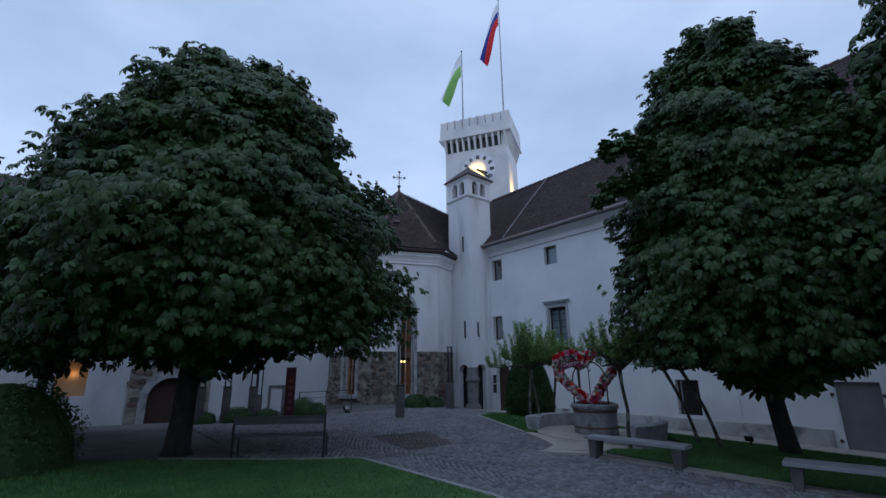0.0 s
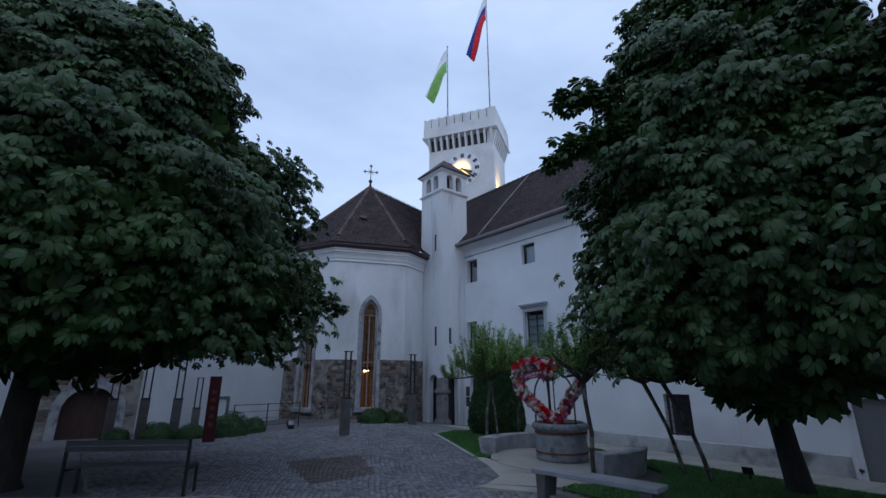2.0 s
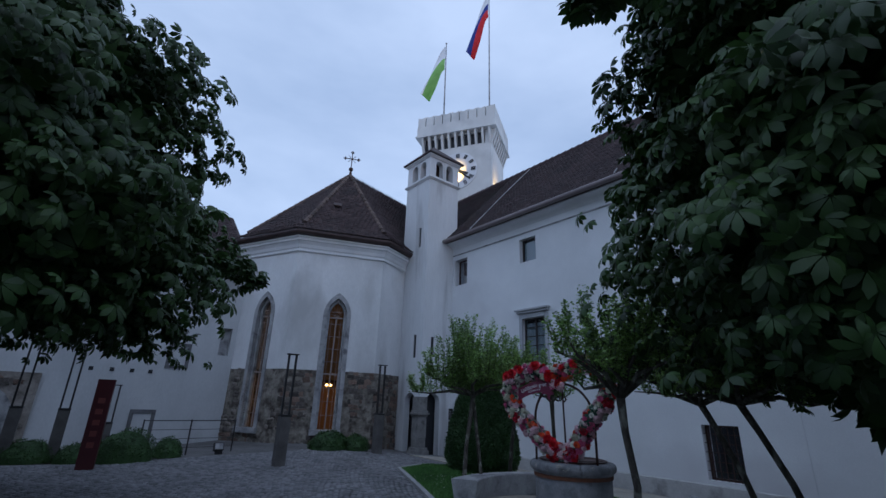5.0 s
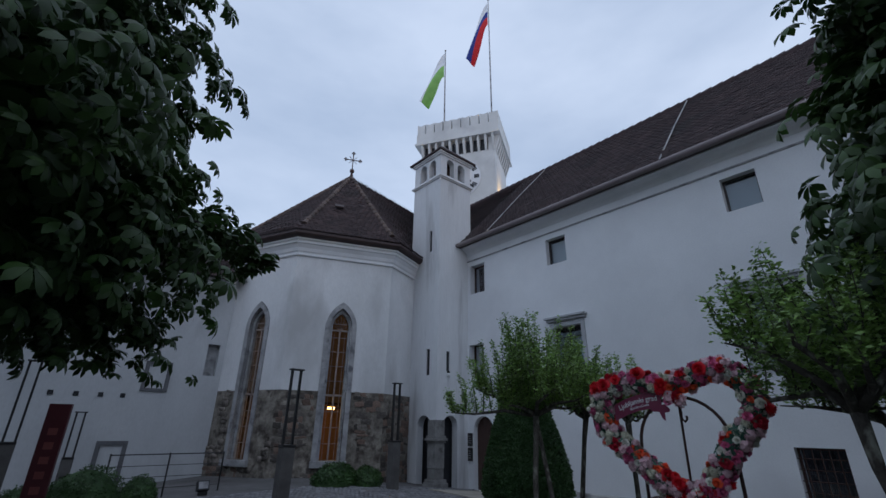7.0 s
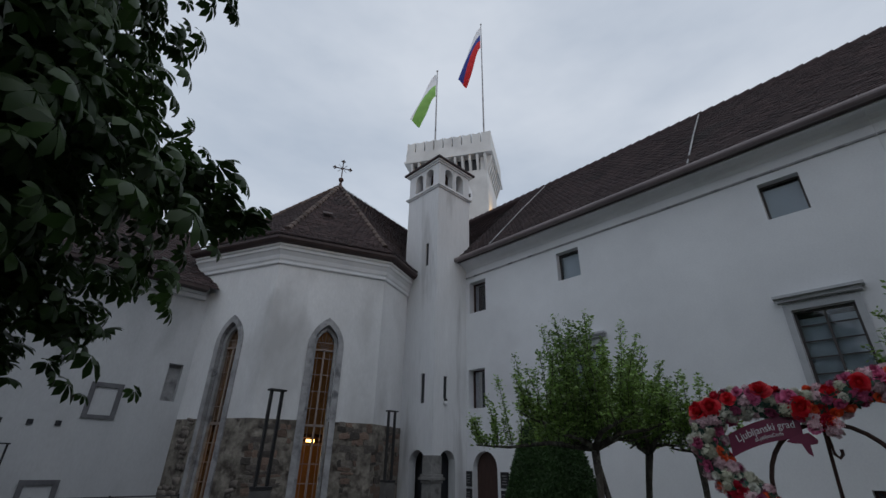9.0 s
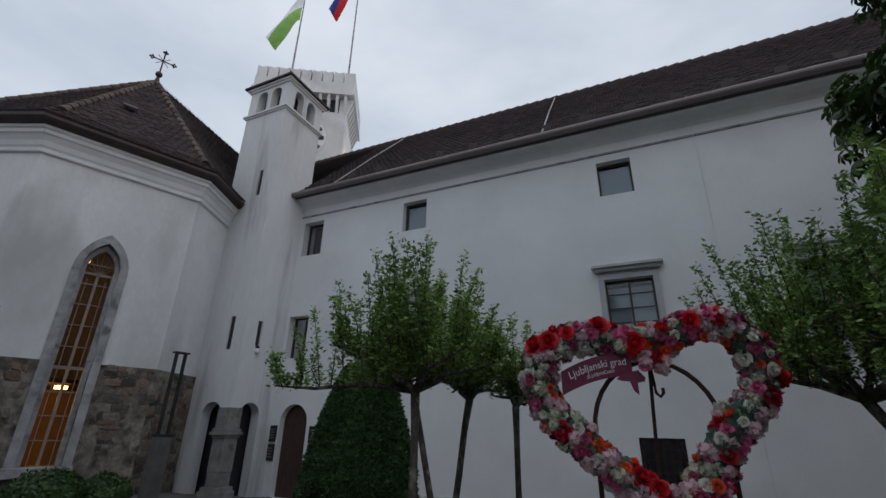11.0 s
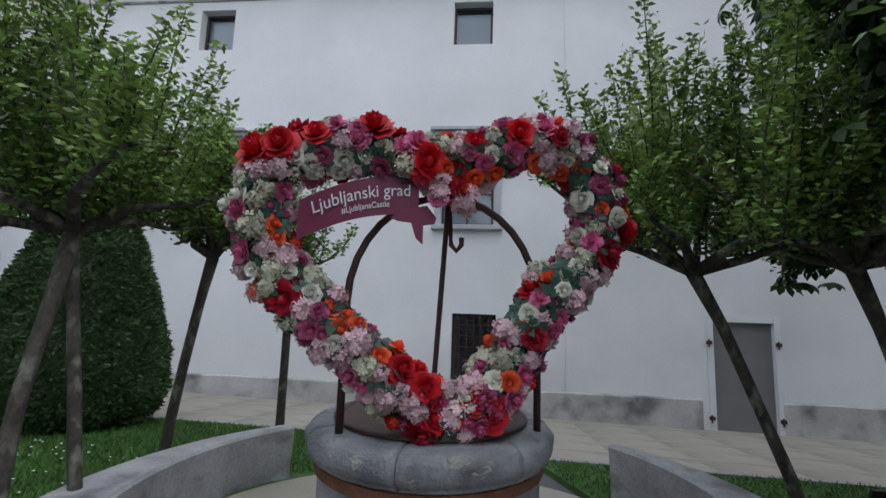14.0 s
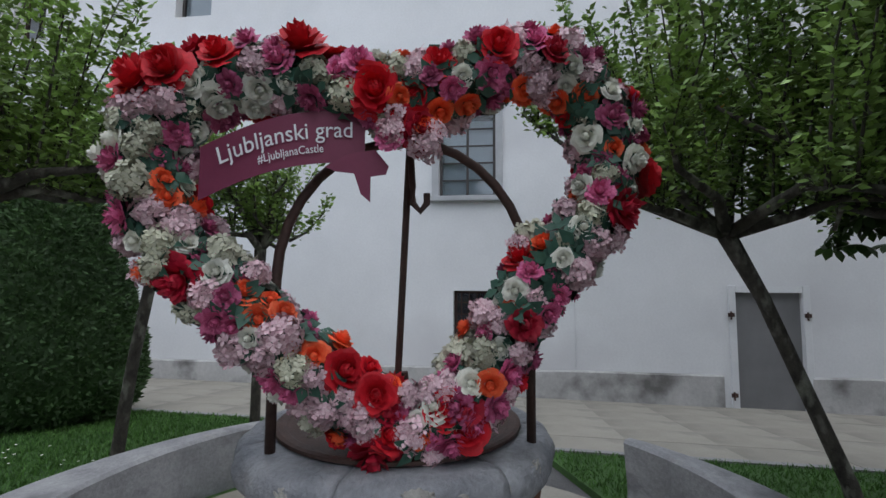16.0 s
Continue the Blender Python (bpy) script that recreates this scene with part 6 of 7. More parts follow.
flower_ring(760, lambda i: (rnd.uniform(0, 2 * math.pi), rnd.gauss(0, 1.0)))
flower_ring(50, lambda i: (rnd.uniform(0, 2 * math.pi), math.pi + rnd.gauss(0, 0.8)))
for i in range(22):
    t, a = rnd.uniform(0.6, 5.7), rnd.choice((-1, 1)) * rnd.uniform(0.9, 1.6)
    d = (heart_at(t + 0.04) - heart_at(t - 0.04)).normalized()
    out = (HN * math.cos(a) + d.cross(HN).normalized() * math.sin(a)).normalized()
    k = rnd.choice((2, 2, 0, 5, 3))
    put_flower(heart_at(t) + out * rnd.uniform(0.12, 0.15), out, 0.05, MESHES[k][i % 2], KINDS[k][0])
# the tuft that hangs in the notch, and the heavier foot
for c, n, spread in ((HP + HR * -0.07 + Vector((0, 0, 1.84)), 13, 0.055), (heart_at(math.pi) + Vector((0, 0, 0.03)), 18, 0.11)):
    for i in range(n):
        k = rnd.choices(range(len(KINDS)), [w for *_, w in KINDS])[0]
        p = c + HR * rnd.gauss(0, spread) + Vector((0, 0, rnd.gauss(0, spread * 0.5))) + HN * rnd.uniform(0.05, 0.11)
        p.z = max(p.z, 0.77)
        put_flower(p, (HN + Vector((0, 0, 0.2)) + HR * rnd.uniform(-0.4, 0.4)).normalized(), KINDS[k][3] * rnd.uniform(0.75, 1), MESHES[k][i % 2], KINDS[k][0])
for i in range(560):
    t, a = rnd.uniform(0, 2 * math.pi), rnd.gauss(0, 1.3)
    c = heart_at(t)
    d = (heart_at(t + 0.04) - heart_at(t - 0.04)).normalized()
    out = (HN * math.cos(a) + d.cross(HN).normalized() * math.sin(a)).normalized()
    put_flower(c + out * rnd.uniform(0.06, 0.125), out, rnd.uniform(0.05, 0.09), SPRIG[i % 3], "leaf_sprig")

# ribbon banner with lettering
banner = thing("ribbon_banner", HP + Vector((0, 0, 1.66)) + HN * 0.06, "dark red ribbon banner with white lettering on the heart", "banner")


def on_banner(s, z, off):
    return HR * s + Vector((0, 0, z)) + HN * off


def banner_mid(s):
    return 0.05 + 0.365 * (s + 0.76) - 0.48 * (s + 0.76) * (s + 0.5)


bm = bmesh.new()
cols = []
for i in range(25):
    s = -0.82 + 0.58 * i / 24
    z = banner_mid(s)
    cols.append([bm.verts.new(on_banner(s, z + dz, off + 0.015 * math.sin(9 * s))) for dz, off in ((-0.1, 0.0), (0.095, 0.0), (0.095, -0.004), (-0.1, -0.004))])
for a, b in zip(cols, cols[1:]):
    for k in range(4):
        bm.faces.new((a[k], b[k], b[(k + 1) % 4], a[(k + 1) % 4]))
bm.faces.new(cols[0])
bm.faces.new(cols[-1])
part("ribbon", bm, RIBBON, banner)
bm = bmesh.new()
tail = [(-0.38, 0.05), (-0.3, 0.1), (-0.2, 0.12), (-0.15, 0.06), (-0.16, 0.03), (-0.215, 0.02), (-0.215, -0.075), (-0.25, -0.045), (-0.275, 0.03), (-0.34, 0.035)]
f = [bm.verts.new(on_banner(s, z, 0.012)) for s, z in tail]
k = [bm.verts.new(on_banner(s, z, 0.006)) for s, z in tail]
bm.faces.new(f)
bm.faces.new(k[::-1])
for i in range(len(tail)):
    j = (i + 1) % len(tail)
    bm.faces.new((f[i], k[i], k[j], f[j]))
part("ribbon_tail", bm, RIBBON, banner)


def lettering(text, size, s0, s1, dz, name):
    """Letters set one by one along the ribbon's curve."""
    cu = bpy.data.curves.new(name, "FONT")
    cu.body, cu.size, cu.extrude = text, size, 0.001
    tmp = new(name, cu)
    dg = bpy.context.evaluated_depsgraph_get()
    me = bpy.data.meshes.new_from_object(tmp.evaluated_get(dg))
    bpy.data.objects.remove(tmp)
    xs = [v.co.x for v in me.vertices]
    w = max(xs) - min(xs)
    for v in me.vertices:
        s = s0 + (s1 - s0) * (v.co.x - min(xs)) / w
        slope = 0.365 - 0.48 * (2 * s + 1.26)
        v.co = on_banner(s - slope * v.co.y * 0.6, banner_mid(s) + dz + v.co.y, 0.008 + 0.015 * math.sin(9 * s) + v.co.z)
    me.materials.append(FLAG_WHITE)
    o = new(name, me)
    o.parent = banner
    return o


lettering("Ljubljanski grad", 0.085, -0.745, -0.285, -0.008, "lettering")
lettering("#LjubljanaCastle", 0.042, -0.61, -0.385, -0.062, "lettering_small")

# ---- curved stone seats round the well ----
def curved_seat(a0, a1, label):
    z = ground_z(WC[0] + 1.9 * math.cos(radians((a0 + a1) / 2)), WC[1] + 1.9 * math.sin(radians((a0 + a1) / 2)))
    s = thing("curved_bench", (WC[0], WC[1], z), label, "stone bench", "curved stone seats round the well")
    bm = bmesh.new()
    rows = []
    n = 20
    for i in range(n + 1):
        u = i / n
        a = radians(a0 + (a1 - a0) * u)
        inner, outer = 1.62 + 0.16 * u, 2.1 - 0.22 * u
        h = 0.24 - z
        prof = [(inner + 0.06, -0.1), (outer - 0.1, -0.1), (outer - 0.02, h - 0.1), (outer, h - 0.02), (outer - 0.02, h), (inner + 0.02, h), (inner, h - 0.02), (inner + 0.01, h - 0.1)]
        rows.append([bm.verts.new((r * math.cos(a), r * math.sin(a), q)) for r, q in prof])
    for p, q in zip(rows, rows[1:]):
        for k in range(8):
            bm.faces.new((p[k], q[k], q[(k + 1) % 8], p[(k + 1) % 8]))
    bm.faces.new(rows[0])
    bm.faces.new(rows[-1])
    part("block", bm, GREYSTONE, s)
    return s


curved_seat(122, 47, "low curved grey stone bench with pointed end, yew side")
curved_seat(240, 313, "low curved grey stone bench with pointed end, wing side")

# ---- benches ----
def plank_bench(a, b, label, back, width=0.42, height=0.45):
    a, b = Vector(a), Vector(b)
    d = (b - a).normalized()
    L = (b - a).length
    g = ground_z(*((a + b) / 2))
    m = Matrix(((d.x, -d.y, 0, a.x), (d.y, d.x, 0, a.y), (0, 0, 1, g), (0, 0, 0, 1)))
    t = thing("park_bench", m, label, "bench", "courtyard benches")
    if back:
        for k in range(4):
            bm = bmesh.new()
            box(bm, (0.02, 0.03 + k * 0.1, height - 0.03), (L - 0.02, 0.12 + k * 0.1, height), bevel=0.006)
            part("seat_slat", bm, BENCHWOOD, t)
        for k in range(2):
            bm = bmesh.new()
            box(bm, (0.02, -0.05, 0.68 + 0.09 * k), (L - 0.02, -0.02, 0.76 + 0.09 * k), bevel=0.006)
            part("back_slat", bm, BENCHWOOD, t)
        for x in (0.0, L - 0.04):
            bm = bmesh.new()
            box(bm, (x, -0.02, -0.05), (x + 0.04, 0.03, 0.85), bevel=0.004)
            part("post", bm, METAL, t)
            bm = bmesh.new()
            box(bm, (x, 0.38, -0.05), (x + 0.04, 0.43, height - 0.03), bevel=0.004)
            box(bm, (x, 0.03, height - 0.08), (x + 0.04, 0.38, height - 0.032))
            part("leg", bm, METAL, t)
    else:
        bm = bmesh.new()
        box(bm, (0, -width / 2, height - 0.07), (L, width / 2, height), bevel=0.012)
        part("seat", bm, BENCHSTONE, t, "pale grey seat slab")
        for x in (0.08, L - 0.26):
            bm = bmesh.new()
            v = [bm.verts.new(p) for p in ((x, -0.17, -0.1), (x + 0.12, -0.17, -0.1), (x + 0.18, -0.19, height - 0.07), (x, -0.19, height - 0.07), (x, 0.17, -0.1), (x + 0.12, 0.17, -0.1), (x + 0.18, 0.19, height - 0.07), (x, 0.19, height - 0.07))]
            for q in ((0, 1, 2, 3), (7, 6, 5, 4), (0, 4, 5, 1), (1, 5, 6, 2), (2, 6, 7, 3), (3, 7, 4, 0)):
                bm.faces.new([v[i] for i in q])
            part("leg", bm, PILLAR, t)
    return t


plank_bench((1.58, 10.0), (3.2, 8.92), "dark slatted park bench with backrest at the lawn edge", True)
plank_bench((8.02, 5.6), (8.22, 3.52), "backless bench with pale slab seat on dark legs", False)
plank_bench((8.2, 2.0), (8.55, 0.0), "backless bench with grey slab seat under the chestnut", False, 0.5)

# ---- lamp posts, sign, railing ----
def lamp_post(x, y, top, label):
    g = ground_z(x, y)
    t = thing("lamp_post", (x, y, g), label, "lamp post", "concrete and steel lamp posts")
    h = top - g
    hb = h * 0.42
    bm = bmesh.new()
    box(bm, (-0.13, -0.13, -0.1), (0.13, 0.13, hb), bevel=0.012)
    part("pillar", bm, PILLAR, t, "dark concrete pillar")
    bm = bmesh.new()
    box(bm, (-0.135, -0.135, hb + 0.002), (0.135, 0.135, hb + 0.05))
    part("collar", bm, METAL, t)
    for sx in (-1, 1):
        bm = bmesh.new()
        box(bm, (sx * 0.1 - 0.022, -0.03, hb + 0.05), (sx * 0.1 + 0.022, 0.03, h - 0.03))
        part("upright", bm, METAL, t)
    bm = bmesh.new()
    box(bm, (-0.15, -0.08, h - 0.03), (0.15, 0.08, h), bevel=0.004)
    part("cap", bm, METAL, t)
    return t


lamp_post(8.94, 14.66, 2.64, "tall lamp post before the chapel window")
lamp_post(12.86, 16.3, 2.71, "tall lamp post at the chapel corner")
lamp_post(4.5, 18.55, 2.75, "tall lamp post near the red sign")
lamp_post(3.54, 18.6, 2.8, "tall lamp post among low shrubs")
lamp_post(5.8, 21.95, 1.75, "lamp post against the old white wall")
lamp_post(2.68, 18.8, 2.8, "tall lamp post before the arched gate")
sg = ground_z(5.1, 16.2)
sign = thing("info_pillar", Matrix.Translation((5.1, 16.2, sg)) @ Matrix.Rotation(radians(-12), 4, "Z"), "tall dark red upright information pillar", "sign")
bm = bmesh.new()
box(bm, (-0.17, -0.08, -0.05), (0.17, 0.08, 1.93 - sg * 0 + 0.02), bevel=0.01)
panel_body = part("body", bm, SIGNRED, sign)
for k in range(5):
    bm = bmesh.new()
    box(bm, (-0.07, -0.086, 0.45 + 0.24 * k), (0.07, -0.0805, 0.57 + 0.24 * k))
    part("text_bar", bm, SIGNTEXT, panel_body)
rail = thing("railing", (7, 18.6, ground_z(7, 18.6)), "thin steel post railing with wires before the chapel", "railing")
posts = [(6.35, 18.4), (7.6, 18.5), (8.9, 18.6)]
for x, y in posts:
    bm = bmesh.new()
    tube(bm, [(x - 7, y - 18.6, -0.1), (x - 7, y - 18.6, 0.98)], 0.02, 8)
    part("post", bm, METAL, rail)
for z in (0.95, 0.7, 0.45, 0.2):
    bm = bmesh.new()
    tube(bm, [(x - 7, y - 18.6, z) for x, y in posts], 0.008 if z < 0.9 else 0.014, 6)
    part("wire", bm, METAL, rail)
spot = thing("ground_floodlight", (8.35, 17.9, ground_z(8.35, 17.9)), "small floodlight standing on the ground by the chapel", "floodlight")
bm = bmesh.new()
box(bm, (-0.14, -0.06, 0.08), (0.14, 0.08, 0.3), Matrix.Rotation(radians(-20), 4, "X"), bevel=0.012)
part("housing", bm, METAL, spot)
bm = bmesh.new()
box(bm, (-0.11, -0.066, 0.11), (0.11, -0.061, 0.27), Matrix.Rotation(radians(-20), 4, "X"))
part("lens", bm, GREYSTONE, spot)
bm = bmesh.new()
box(bm, (-0.1, -0.05, -0.02), (0.1, 0.05, 0.06))
part("foot", bm, METAL, spot)
small = thing("garden_sign", (12.6, 3.9, ground_z(12.6, 3.9)), "small dark label on a short stake in the lawn", "plant label")
bm = bmesh.new()
box(bm, (-0.02, -0.02, -0.05), (0.02, 0.02, 0.2))
part("stake", bm, METAL, small)
bm = bmesh.new()
box(bm, (-0.03, -0.1, 0.16), (-0.01, 0.1, 0.3), Matrix.Rotation(radians(-20), 4, "Y"))
part("plate", bm, METAL, small)
# ---- rubble stones of the chapel base ----
def rock_mesh(name, seed, material):
    bm = bmesh.new()
    box(bm, (-0.5, -0.5, -0.5), (0.5, 0.5, 0.5))
    bmesh.ops.subdivide_edges(bm, edges=bm.edges[:], cuts=1, use_grid_fill=True)
    for v in bm.verts:
        f = v.co.copy()
        r = max(abs(f.x), abs(f.z))
        k = 0.5 / max(0.5, math.sqrt(f.x ** 2 + f.z ** 2) * 0.76)
        v.co.x, v.co.z = f.x * k, f.z * k
        v.co += Vector((noise.noise(f * 1.7 + Vector((seed, 0, 0))), 0.5 * noise.noise(f * 1.9 + Vector((0, seed, 0))), noise.noise(f * 1.7 + Vector((0, 0, seed))))) * 0.34
    bmesh.ops.delete(bm, geom=[f for f in bm.faces if f.calc_center_median().y > 0.42], context="FACES")
    me = bpy.data.meshes.new(name)
    bm.normal_update()
    bm.to_mesh(me)
    bm.free()
    me.materials.append(material)
    return me


ROCKS = [rock_mesh("stone", 3.7 * i, (STONE_A, STONE_B, STONE_C)[i % 3]) for i in range(12)]
rs = random.Random(4)
placed, rest_v, rest_f, rest_n = 0, [], [], 0
for i in (1, 2, 0):
    M, L = edges[i]
    c = L / 2 + (0.05 if i == 1 else 0.35 if i == 0 else 0)
    z = -0.75
    while z < STONE_TOP - 0.07:
        h = min(rs.uniform(0.07, 0.2), STONE_TOP - z)
        u = rs.uniform(-0.1, 0.1)
        umax = L if i < 2 else 2.2
        while u < umax:
            w = rs.uniform(0.08, 0.34)
            um, zm = u + w / 2, z + h / 2 + rs.uniform(-0.02, 0.02)
            covered = noise.noise(Vector((um * 1.1 + 9 * i, 0, zm * 1.1))) + 0.5 * noise.noise(Vector((um * 3 + 9 * i, 0, zm * 3))) > 0.0
            window_here = i < 2 and abs(um - c) < 0.6 + w / 2 and zm > 0.15
            if not covered and not window_here and 0.05 < um < L - 0.05:
                rock = ROCKS[rs.randrange(12)]
                mm = M @ Matrix.LocRotScale((um, 0.0, zm), Euler((0, rs.uniform(-0.22, 0.22), 0)), (w * 1.0, rs.uniform(0.02, 0.055), h * 1.0))
                if placed < 300:
                    o = new("stone", rock)
                    o.matrix_world = mm
                    child(o, chapel)
                    placed += 1
                else:
                    rest_v += [tuple(mm @ v.co) for v in rock.vertices]
                    for p in rock.polygons:
                        q = [k + rest_n for k in p.vertices]
                        rest_f += [(q[0], q[k], q[k + 1]) for k in range(1, len(q) - 1)]
                    rest_n += len(rock.vertices)
            u += w + 0.015
        z += h + 0.01
if rest_v:
    ob = part_raw("rubble_rest", rest_v, rest_f, STONE_REST)
    ob["kind"] = "stuff"
    child(ob, chapel)
# stone arch and rubble round the gate
for k in range(60):
    u, z = rs.uniform(0.1, 3.0), rs.uniform(-0.7, 1.95)
    if (0.35 < u < 2.75) and z < 1.72 and math.hypot(u - 1.55, max(0, z - 0.55)) < 1.25:
        continue
    o = new("stone", ROCKS[rs.randrange(12)])
    o.matrix_world = frame_matrix((0.65, NY - 0.085), (1, 0)) @ Matrix.LocRotScale((u, 0.0, z), Euler((0, rs.uniform(-0.2, 0.2), 0)), (rs.uniform(0.2, 0.4), 0.07, rs.uniform(0.13, 0.24)))
    child(o, gate)


# ---- paving ----
def inside(poly, x, y):
    hit = np.zeros(x.shape, bool)
    n = len(poly)
    for i in range(n):
        (x0, y0), (x1, y1) = poly[i], poly[(i + 1) % n]
        if y0 != y1:
            hit ^= ((y0 > y) != (y1 > y)) & (x < (x1 - x0) * (y - y0) / (y1 - y0) + x0)
    return hit


APRON = [(7.79, 6.63), (8.48, 5.81), (8.66, 5.61), (9.07, 5.68), (9.7, 5.27), (9.51, 6.76), (9.41, 7.72), (9.67, 8.61), (9.53, 8.81), (8.96, 7.76), (8.43, 6.93)]
patch("concrete_apron", APRON, 0.035, PAVING, "pale concrete apron between path and well", "paving")
EDGE = [(7.79, 6.63), (8.39, 5.77), (8.5, 1.97), (9.4, -3.0), (9.1, -3.0), (8.17, 1.98), (8.02, 5.69), (7.46, 6.61)]
patch("paving_border", EDGE, 0.03, PAVING, "pale paving border along the benches", "paving")

strip = thing("pavement", (15.8, 5, ground_z(15.8, 5)), "pale grey stone slab pavement along the wing", "pavement", kind="structure")
bm = bmesh.new()
box(bm, (-0.3118, -0.4993, -0.06), (0.3118, 0.4993, 0.0), bevel=0.001)
slab_mesh = bpy.data.meshes.new("slab")
bm.to_mesh(slab_mesh)
bm.free()
slab_mesh.materials.append(PAVING)
tilt = Euler((math.atan(0.016), math.atan(0.095), 0))
for i in range(6):
    for j in range(27):
        x, y = 14.05 + 0.625 * i, -9.0 + j
        if y > 16.2 or (i == 0 and y > 7.5):
            continue
        o = new("slab", slab_mesh)
        o.matrix_world = Matrix.LocRotScale((x, y, ground_z(x, y) + 0.03 + rs.uniform(-0.0015, 0.0015)), tilt, None)
        child(o, strip)


def kerb(line, label, width=0.1):
    k = thing("kerb", (line[0][0], line[0][1], ground_z(*line[0])), label, "kerb", kind="structure")
    for (x0, y0), (x1, y1) in zip(line, line[1:]):
        L = math.hypot(x1 - x0, y1 - y0)
        n = max(1, round(L / 0.55))
        for i in range(n):
            ax, ay = x0 + (x1 - x0) * i / n, y0 + (y1 - y0) * i / n
            bx, by = x0 + (x1 - x0) * (i + 1) / n, y0 + (y1 - y0) * (i + 1) / n
            bm = bmesh.new()
            dx, dy = (by - ay), -(bx - ax)
            m = math.hypot(dx, dy)
            dx, dy = dx / m * width / 2, dy / m * width / 2
            ax, ay, bx, by = ax + (bx - ax) * 0.012, ay + (by - ay) * 0.012, bx - (bx - ax) * 0.012, by - (by - ay) * 0.012
            v = []
            for x, y in ((ax - dx, ay - dy), (bx - dx, by - dy), (bx + dx, by + dy), (ax + dx, ay + dy)):
                v.append((x, y, ground_z(x, y)))
            lo = [bm.verts.new((x, y, z - 0.1)) for x, y, z in v]
            hi = [bm.verts.new((x, y, z + 0.05)) for x, y, z in v]
            bm.faces.new(hi)
            for q in range(4):
                bm.faces.new((lo[q], lo[(q + 1) % 4], hi[(q + 1) % 4], hi[q]))
            child(part("kerbstone", bm, KERB), k)


kerb([(0.37, 10.52), (2.24, 9.19), (3.05, 8.67), (3.54, 8.51), (3.76, 8.23), (3.81, 6.01), (3.86, 4.39), (3.0, 2.42), (1.5, 1.12)], "thin stone kerb round the lawn by the backed bench")
kerb([(12.69, 13.41), (11.4, 12.87), (10.45, 10.81), (9.52, 8.86)], "thin stone kerb along the lawn with the yew")
kerb([(14.29, 13.0), (14.29, 8.4)], "thin stone kerb between lawn and slab pavement")
kerb([(13.68, 6.5), (13.68, -3)], "thin stone kerb between chestnut lawn and slab pavement")

# cobbles in segmental arcs
PATCH = [(5.72, 11.33), (7.5, 11.0), (6.76, 8.83), (5.24, 8.67)]
rng = np.random.default_rng(9)
xs, ys, hx, hy = [], [], [], []
gx, gy = np.meshgrid(np.arange(2.0, 17.0, 0.107), np.arange(0.0, 17.6, 0.107))
gx = gx + 0.05 * (np.round(gy / 0.107) % 2) + rng.normal(0, 0.006, gx.shape)
gy = gy + 0.22 * (1 - ((gx % 1.3) / 0.65 - 1) ** 2) + rng.normal(0, 0.006, gy.shape)
gx, gy = gx.ravel(), gy.ravel()
ok = ~inside(LAWN_A, gx, gy) & ~inside(LAWN_B, gx, gy) & ~inside(LAWN_C, gx, gy) & ~inside(APRON, gx, gy) & ~inside(EDGE, gx, gy)
ok &= (np.hypot(gx - WC[0], gy - WC[1]) > 1.78) & ~((gx > 14.5) & (gy < 17.0)) & ~((gx > 10.2) & (gy < 8.5)) & (gy < 17.4) & ~((gx < 3.2) & (gy < 4))
gx, gy = gx[ok], gy[ok]
gz = np.array([ground_z(x, y) for x, y in zip(gx, gy)])
red = inside(PATCH, gx, gy)
near = (gx > 4.3) & (gx < 6.05) & (gy > 5.2) & (gy < 7.0)
CV8 = np.array([(-1, -1, -1), (1, -1, -1), (1, 1, -1), (-1, 1, -1), (-0.82, -0.82, 1), (0.82, -0.82, 1), (0.82, 0.82, 1), (-0.82, 0.82, 1)])
CF8 = np.array([(4, 5, 6, 7), (0, 1, 5, 4), (1, 2, 6, 5), (2, 3, 7, 6), (3, 0, 4, 7)])


def cobble_sheet(sel, name, material, label):
    o = np.stack([gx[sel], gy[sel], gz[sel] - 0.018 + rng.normal(0, 0.004, sel.sum())], 1)
    n = len(o)
    a = rng.normal(0, 0.12, n)
    ax = np.stack([np.cos(a), np.sin(a), np.zeros(n)], 1)
    ay = np.stack([-np.sin(a), np.cos(a), np.zeros(n)], 1)
    az = np.tile((0, 0, 0.42), (n, 1))
    v, f = stamp(CV8, CF8, o, ax, ay, az, rng.uniform(0.043, 0.05, n))
    return tagged(part_raw(name, v, f, material), label, "paving", kind="stuff")


cobble_sheet(~red & ~near, "cobbles", COBBLE, "small grey cobbles laid in arcs across the courtyard")
cobble_sheet(red & ~near, "dark_cobbles", COBBLE_DARK, "patch of darker brownish cobbles in the paving")
me = bpy.data.meshes.new("cobble")
me.from_pydata([tuple(v) for v in CV8 * np.array((0.046, 0.046, 0.02))], [], [tuple(int(k) for k in f) for f in CF8])
me.materials.append(COBBLE_PART)
for x, y, z in list(zip(gx[near], gy[near], gz[near]))[:300]:
    o = new("cobble", me)
    o.matrix_world = Matrix.LocRotScale((x, y, z - 0.018 + rs.uniform(-0.005, 0.005)), Euler((0, 0, rs.uniform(-0.15, 0.15))), None)
    child(o, ground)

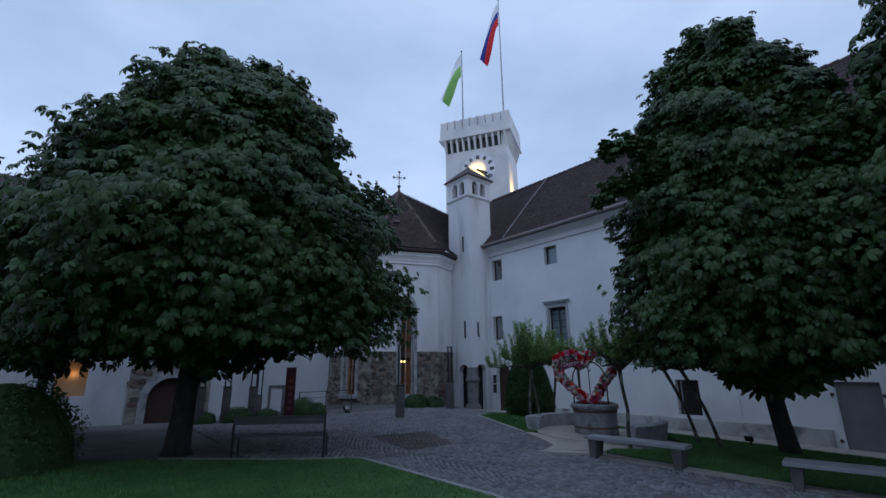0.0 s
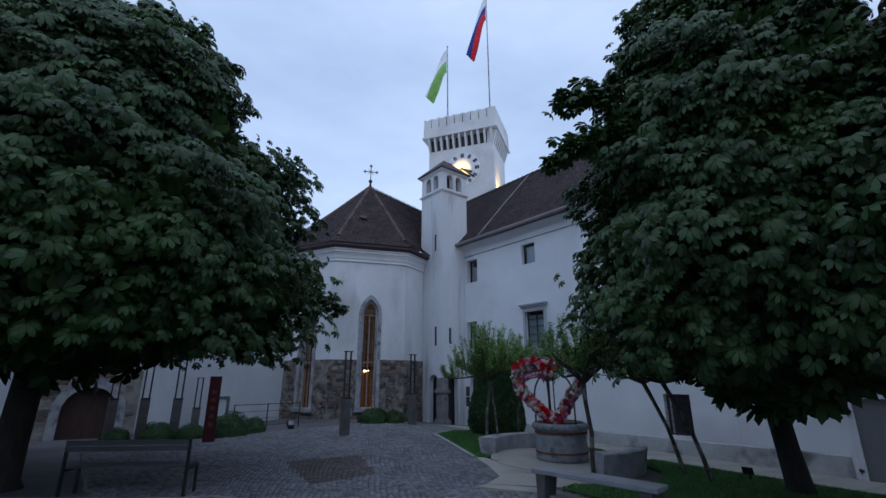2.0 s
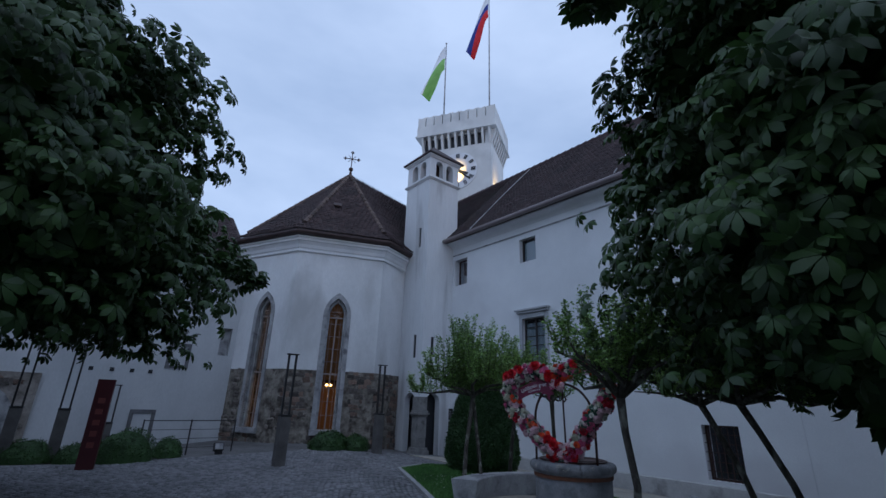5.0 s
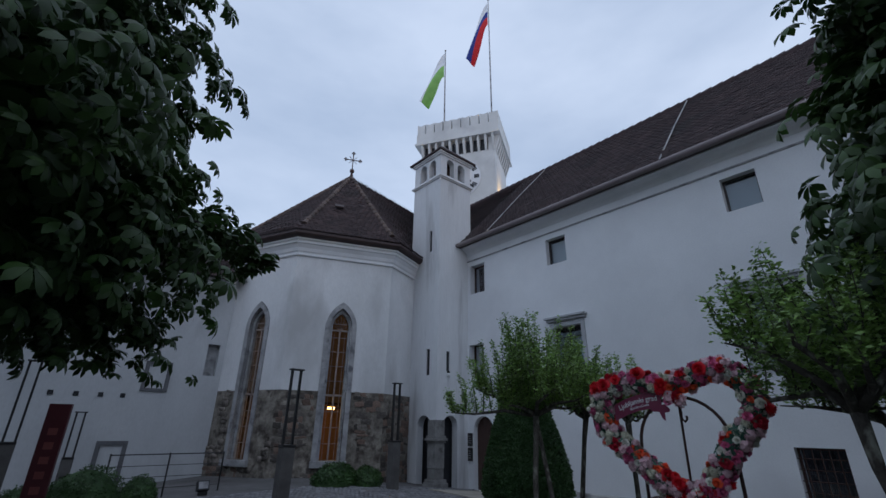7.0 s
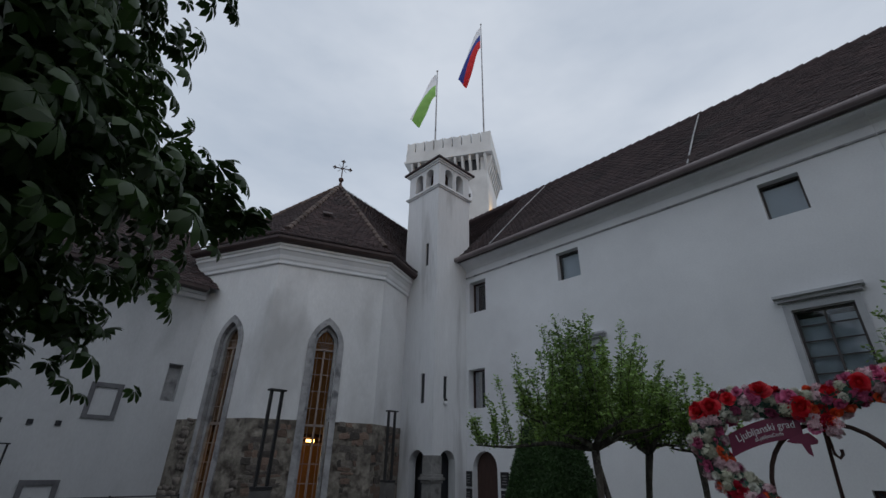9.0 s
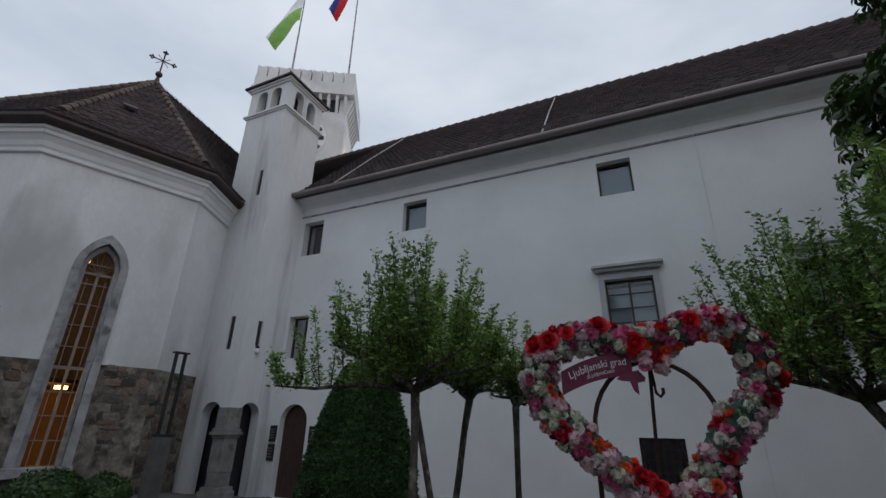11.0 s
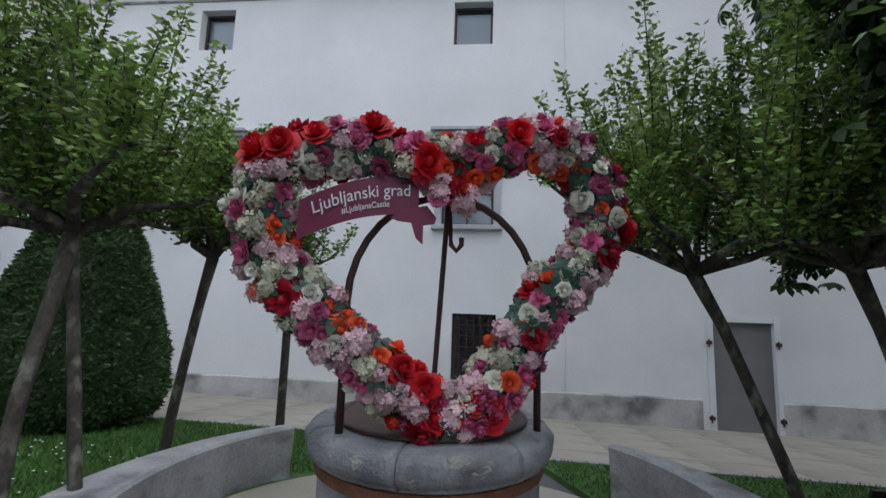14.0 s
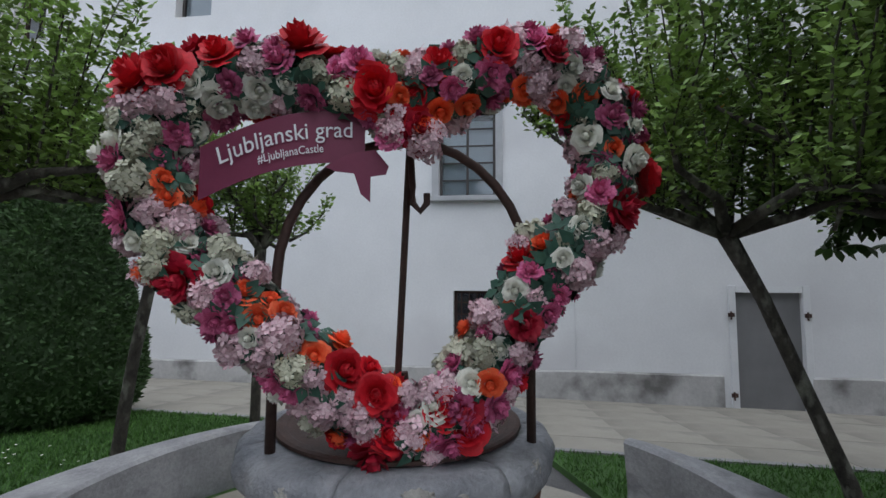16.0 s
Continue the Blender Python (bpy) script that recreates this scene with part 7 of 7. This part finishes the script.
# ---- roof tiles ----
TILE_V = np.array([(-0.3, 0, 0.9), (0.3, 0, 0.9), (-0.49, 0.22, 0.85), (0.49, 0.22, 0.85), (-0.49, 1.8, 0.1), (0.49, 1.8, 0.1), (-0.3, 0, 0.3), (0.3, 0, 0.3), (-0.49, 0.22, 0.25), (0.49, 0.22, 0.25)]) * np.array((0.19, 0.16, 0.045))
TILE_F = np.array([(0, 1, 3, 2), (2, 3, 5, 4), (6, 7, 1, 0), (8, 6, 0, 2), (7, 9, 3, 1)])


def tiles(a, b, c, d, parent, seed):
    """Plain tiles over a roof plane: a-b along the eave, d-c along the ridge."""
    r = np.random.default_rng(seed)
    a, b, c, d = (np.array(tuple(p), float) for p in (a, b, c, d))
    h = np.linalg.norm(((d + c) - (a + b)) / 2)
    up = ((d + c) - (a + b)) / 2 / h
    x = (b - a) / np.linalg.norm(b - a)
    up = up - (up @ x) * x
    up /= np.linalg.norm(up)
    n = np.cross(x, up)
    if n[2] < 0:
        x, n = -x, -n
        a, b, c, d = b, a, d, c
    pts = []
    rows = int(h / 0.16)
    for i in range(rows):
        s = i / rows
        p, q = a + (d - a) * s, b + (c - b) * s
        L = np.linalg.norm(q - p)
        k = int(L / 0.19)
        if k < 1:
            continue
        u = (np.arange(k) + 0.5 * (i % 2) + 0.25) / k
        u = u[u < 1]
        pts.append(p + (q - p) * u[:, None])
    o = np.concatenate(pts)
    o = o + n * r.normal(0.012, 0.006, (len(o), 1))
    m = len(o)
    t = r.normal(0, 0.03, (m, 1))
    ax = x + up * t
    v, f = stamp(TILE_V, TILE_F, o, ax, np.tile(up, (m, 1)) - x * t, np.tile(n, (m, 1)), np.ones(m))
    ob = part_raw("roof_tiles", v, f, ROOF)
    ob["kind"] = "stuff"
    return child(ob, parent)


tiles((16.66, 17.68, EAVE_Z), (16.66, -6, EAVE_Z), (RIDGE_X, -6, RIDGE_Z), (RIDGE_X, 17.68, RIDGE_Z), wing, 1)
for i in range(3):
    tiles(ev[i], ev[i + 1], kink[i + 1], kink[i], chapel, 10 + i)
    tiles(kink[i], kink[i + 1], RIDGE_END if i == 2 else APEX, APEX, chapel, 20 + i)
tiles((-4, NY - 0.6, 6.6), (9.4, NY - 0.6, 6.6), (9.4, 27.8, 10.9), (-4, 27.8, 10.9), north, 31)

# ---- grass blades and daisies ----
def blades(poly, count, seed, keep, label):
    r = np.random.default_rng(seed)
    px, py = np.array([p[0] for p in poly]), np.array([p[1] for p in poly])
    x, y = r.uniform(px.min(), px.max(), count), r.uniform(py.min(), py.max(), count)
    s = inside(poly, x, y) & keep(x, y) & (np.hypot(x - WC[0], y - WC[1]) > 1.85) & ~inside(APRON, x, y)
    x, y = x[s], y[s]
    o = np.stack([x, y, [ground_z(a, b) + 0.025 for a, b in zip(x, y)]], 1)
    n = len(o)
    up = np.stack([r.normal(0, 0.4, n), r.normal(0, 0.4, n), np.ones(n)], 1)
    up /= np.linalg.norm(up, axis=1, keepdims=True)
    a, b = frames_from(up, r)
    tpl = np.array([(0, -0.11, 0), (0, 0.11, 0), (0.12, 0.05, 0.6), (0.35, 0, 1.0)])
    v, f = stamp(tpl, np.array([(0, 1, 2), (0, 2, 3)]), o, a, b, up, r.uniform(0.03, 0.065, n))
    return tagged(part_raw("grass", v, f, BLADE), label, "grass", kind="stuff")


blades(LAWN_B, 70000, 1, lambda x, y: np.hypot(x - 13.62, y - 12.1) > 0.8, "short green grass blades round the yew")
blades(LAWN_C, 70000, 2, lambda x, y: y > 1.0, "short green grass blades under the chestnut")
blades(LAWN_A, 110000, 3, lambda x, y: (x > -3) & (y > 4), "short green grass blades by the backed bench")
r = np.random.default_rng(6)
o = np.stack([r.uniform(10.6, 12.6, 90), r.uniform(9.4, 11.5, 90), np.zeros(90)], 1)
o = o[inside(LAWN_B, o[:, 0], o[:, 1]) & (np.hypot(o[:, 0] - 13.62, o[:, 1] - 12.1) > 1.0)]
o[:, 2] = [ground_z(a, b) + 0.07 for a, b in o[:, :2]]
k = len(o)
tpl = np.array([(math.cos(i * math.pi / 3), math.sin(i * math.pi / 3), 0.0) for i in range(6)] + [(0, 0, 0.3)])
v, f = stamp(tpl, np.array([(i, (i + 1) % 6, 6) for i in range(6)]), o, np.tile((1, 0, 0), (k, 1)), np.tile((0, 1, 0), (k, 1)), np.tile((0, 0, 1), (k, 1)), r.uniform(0.008, 0.013, k))
tagged(part_raw("daisies", v, f, PETAL_WHITE), "tiny white daisies in the grass", "flowers", kind="stuff")
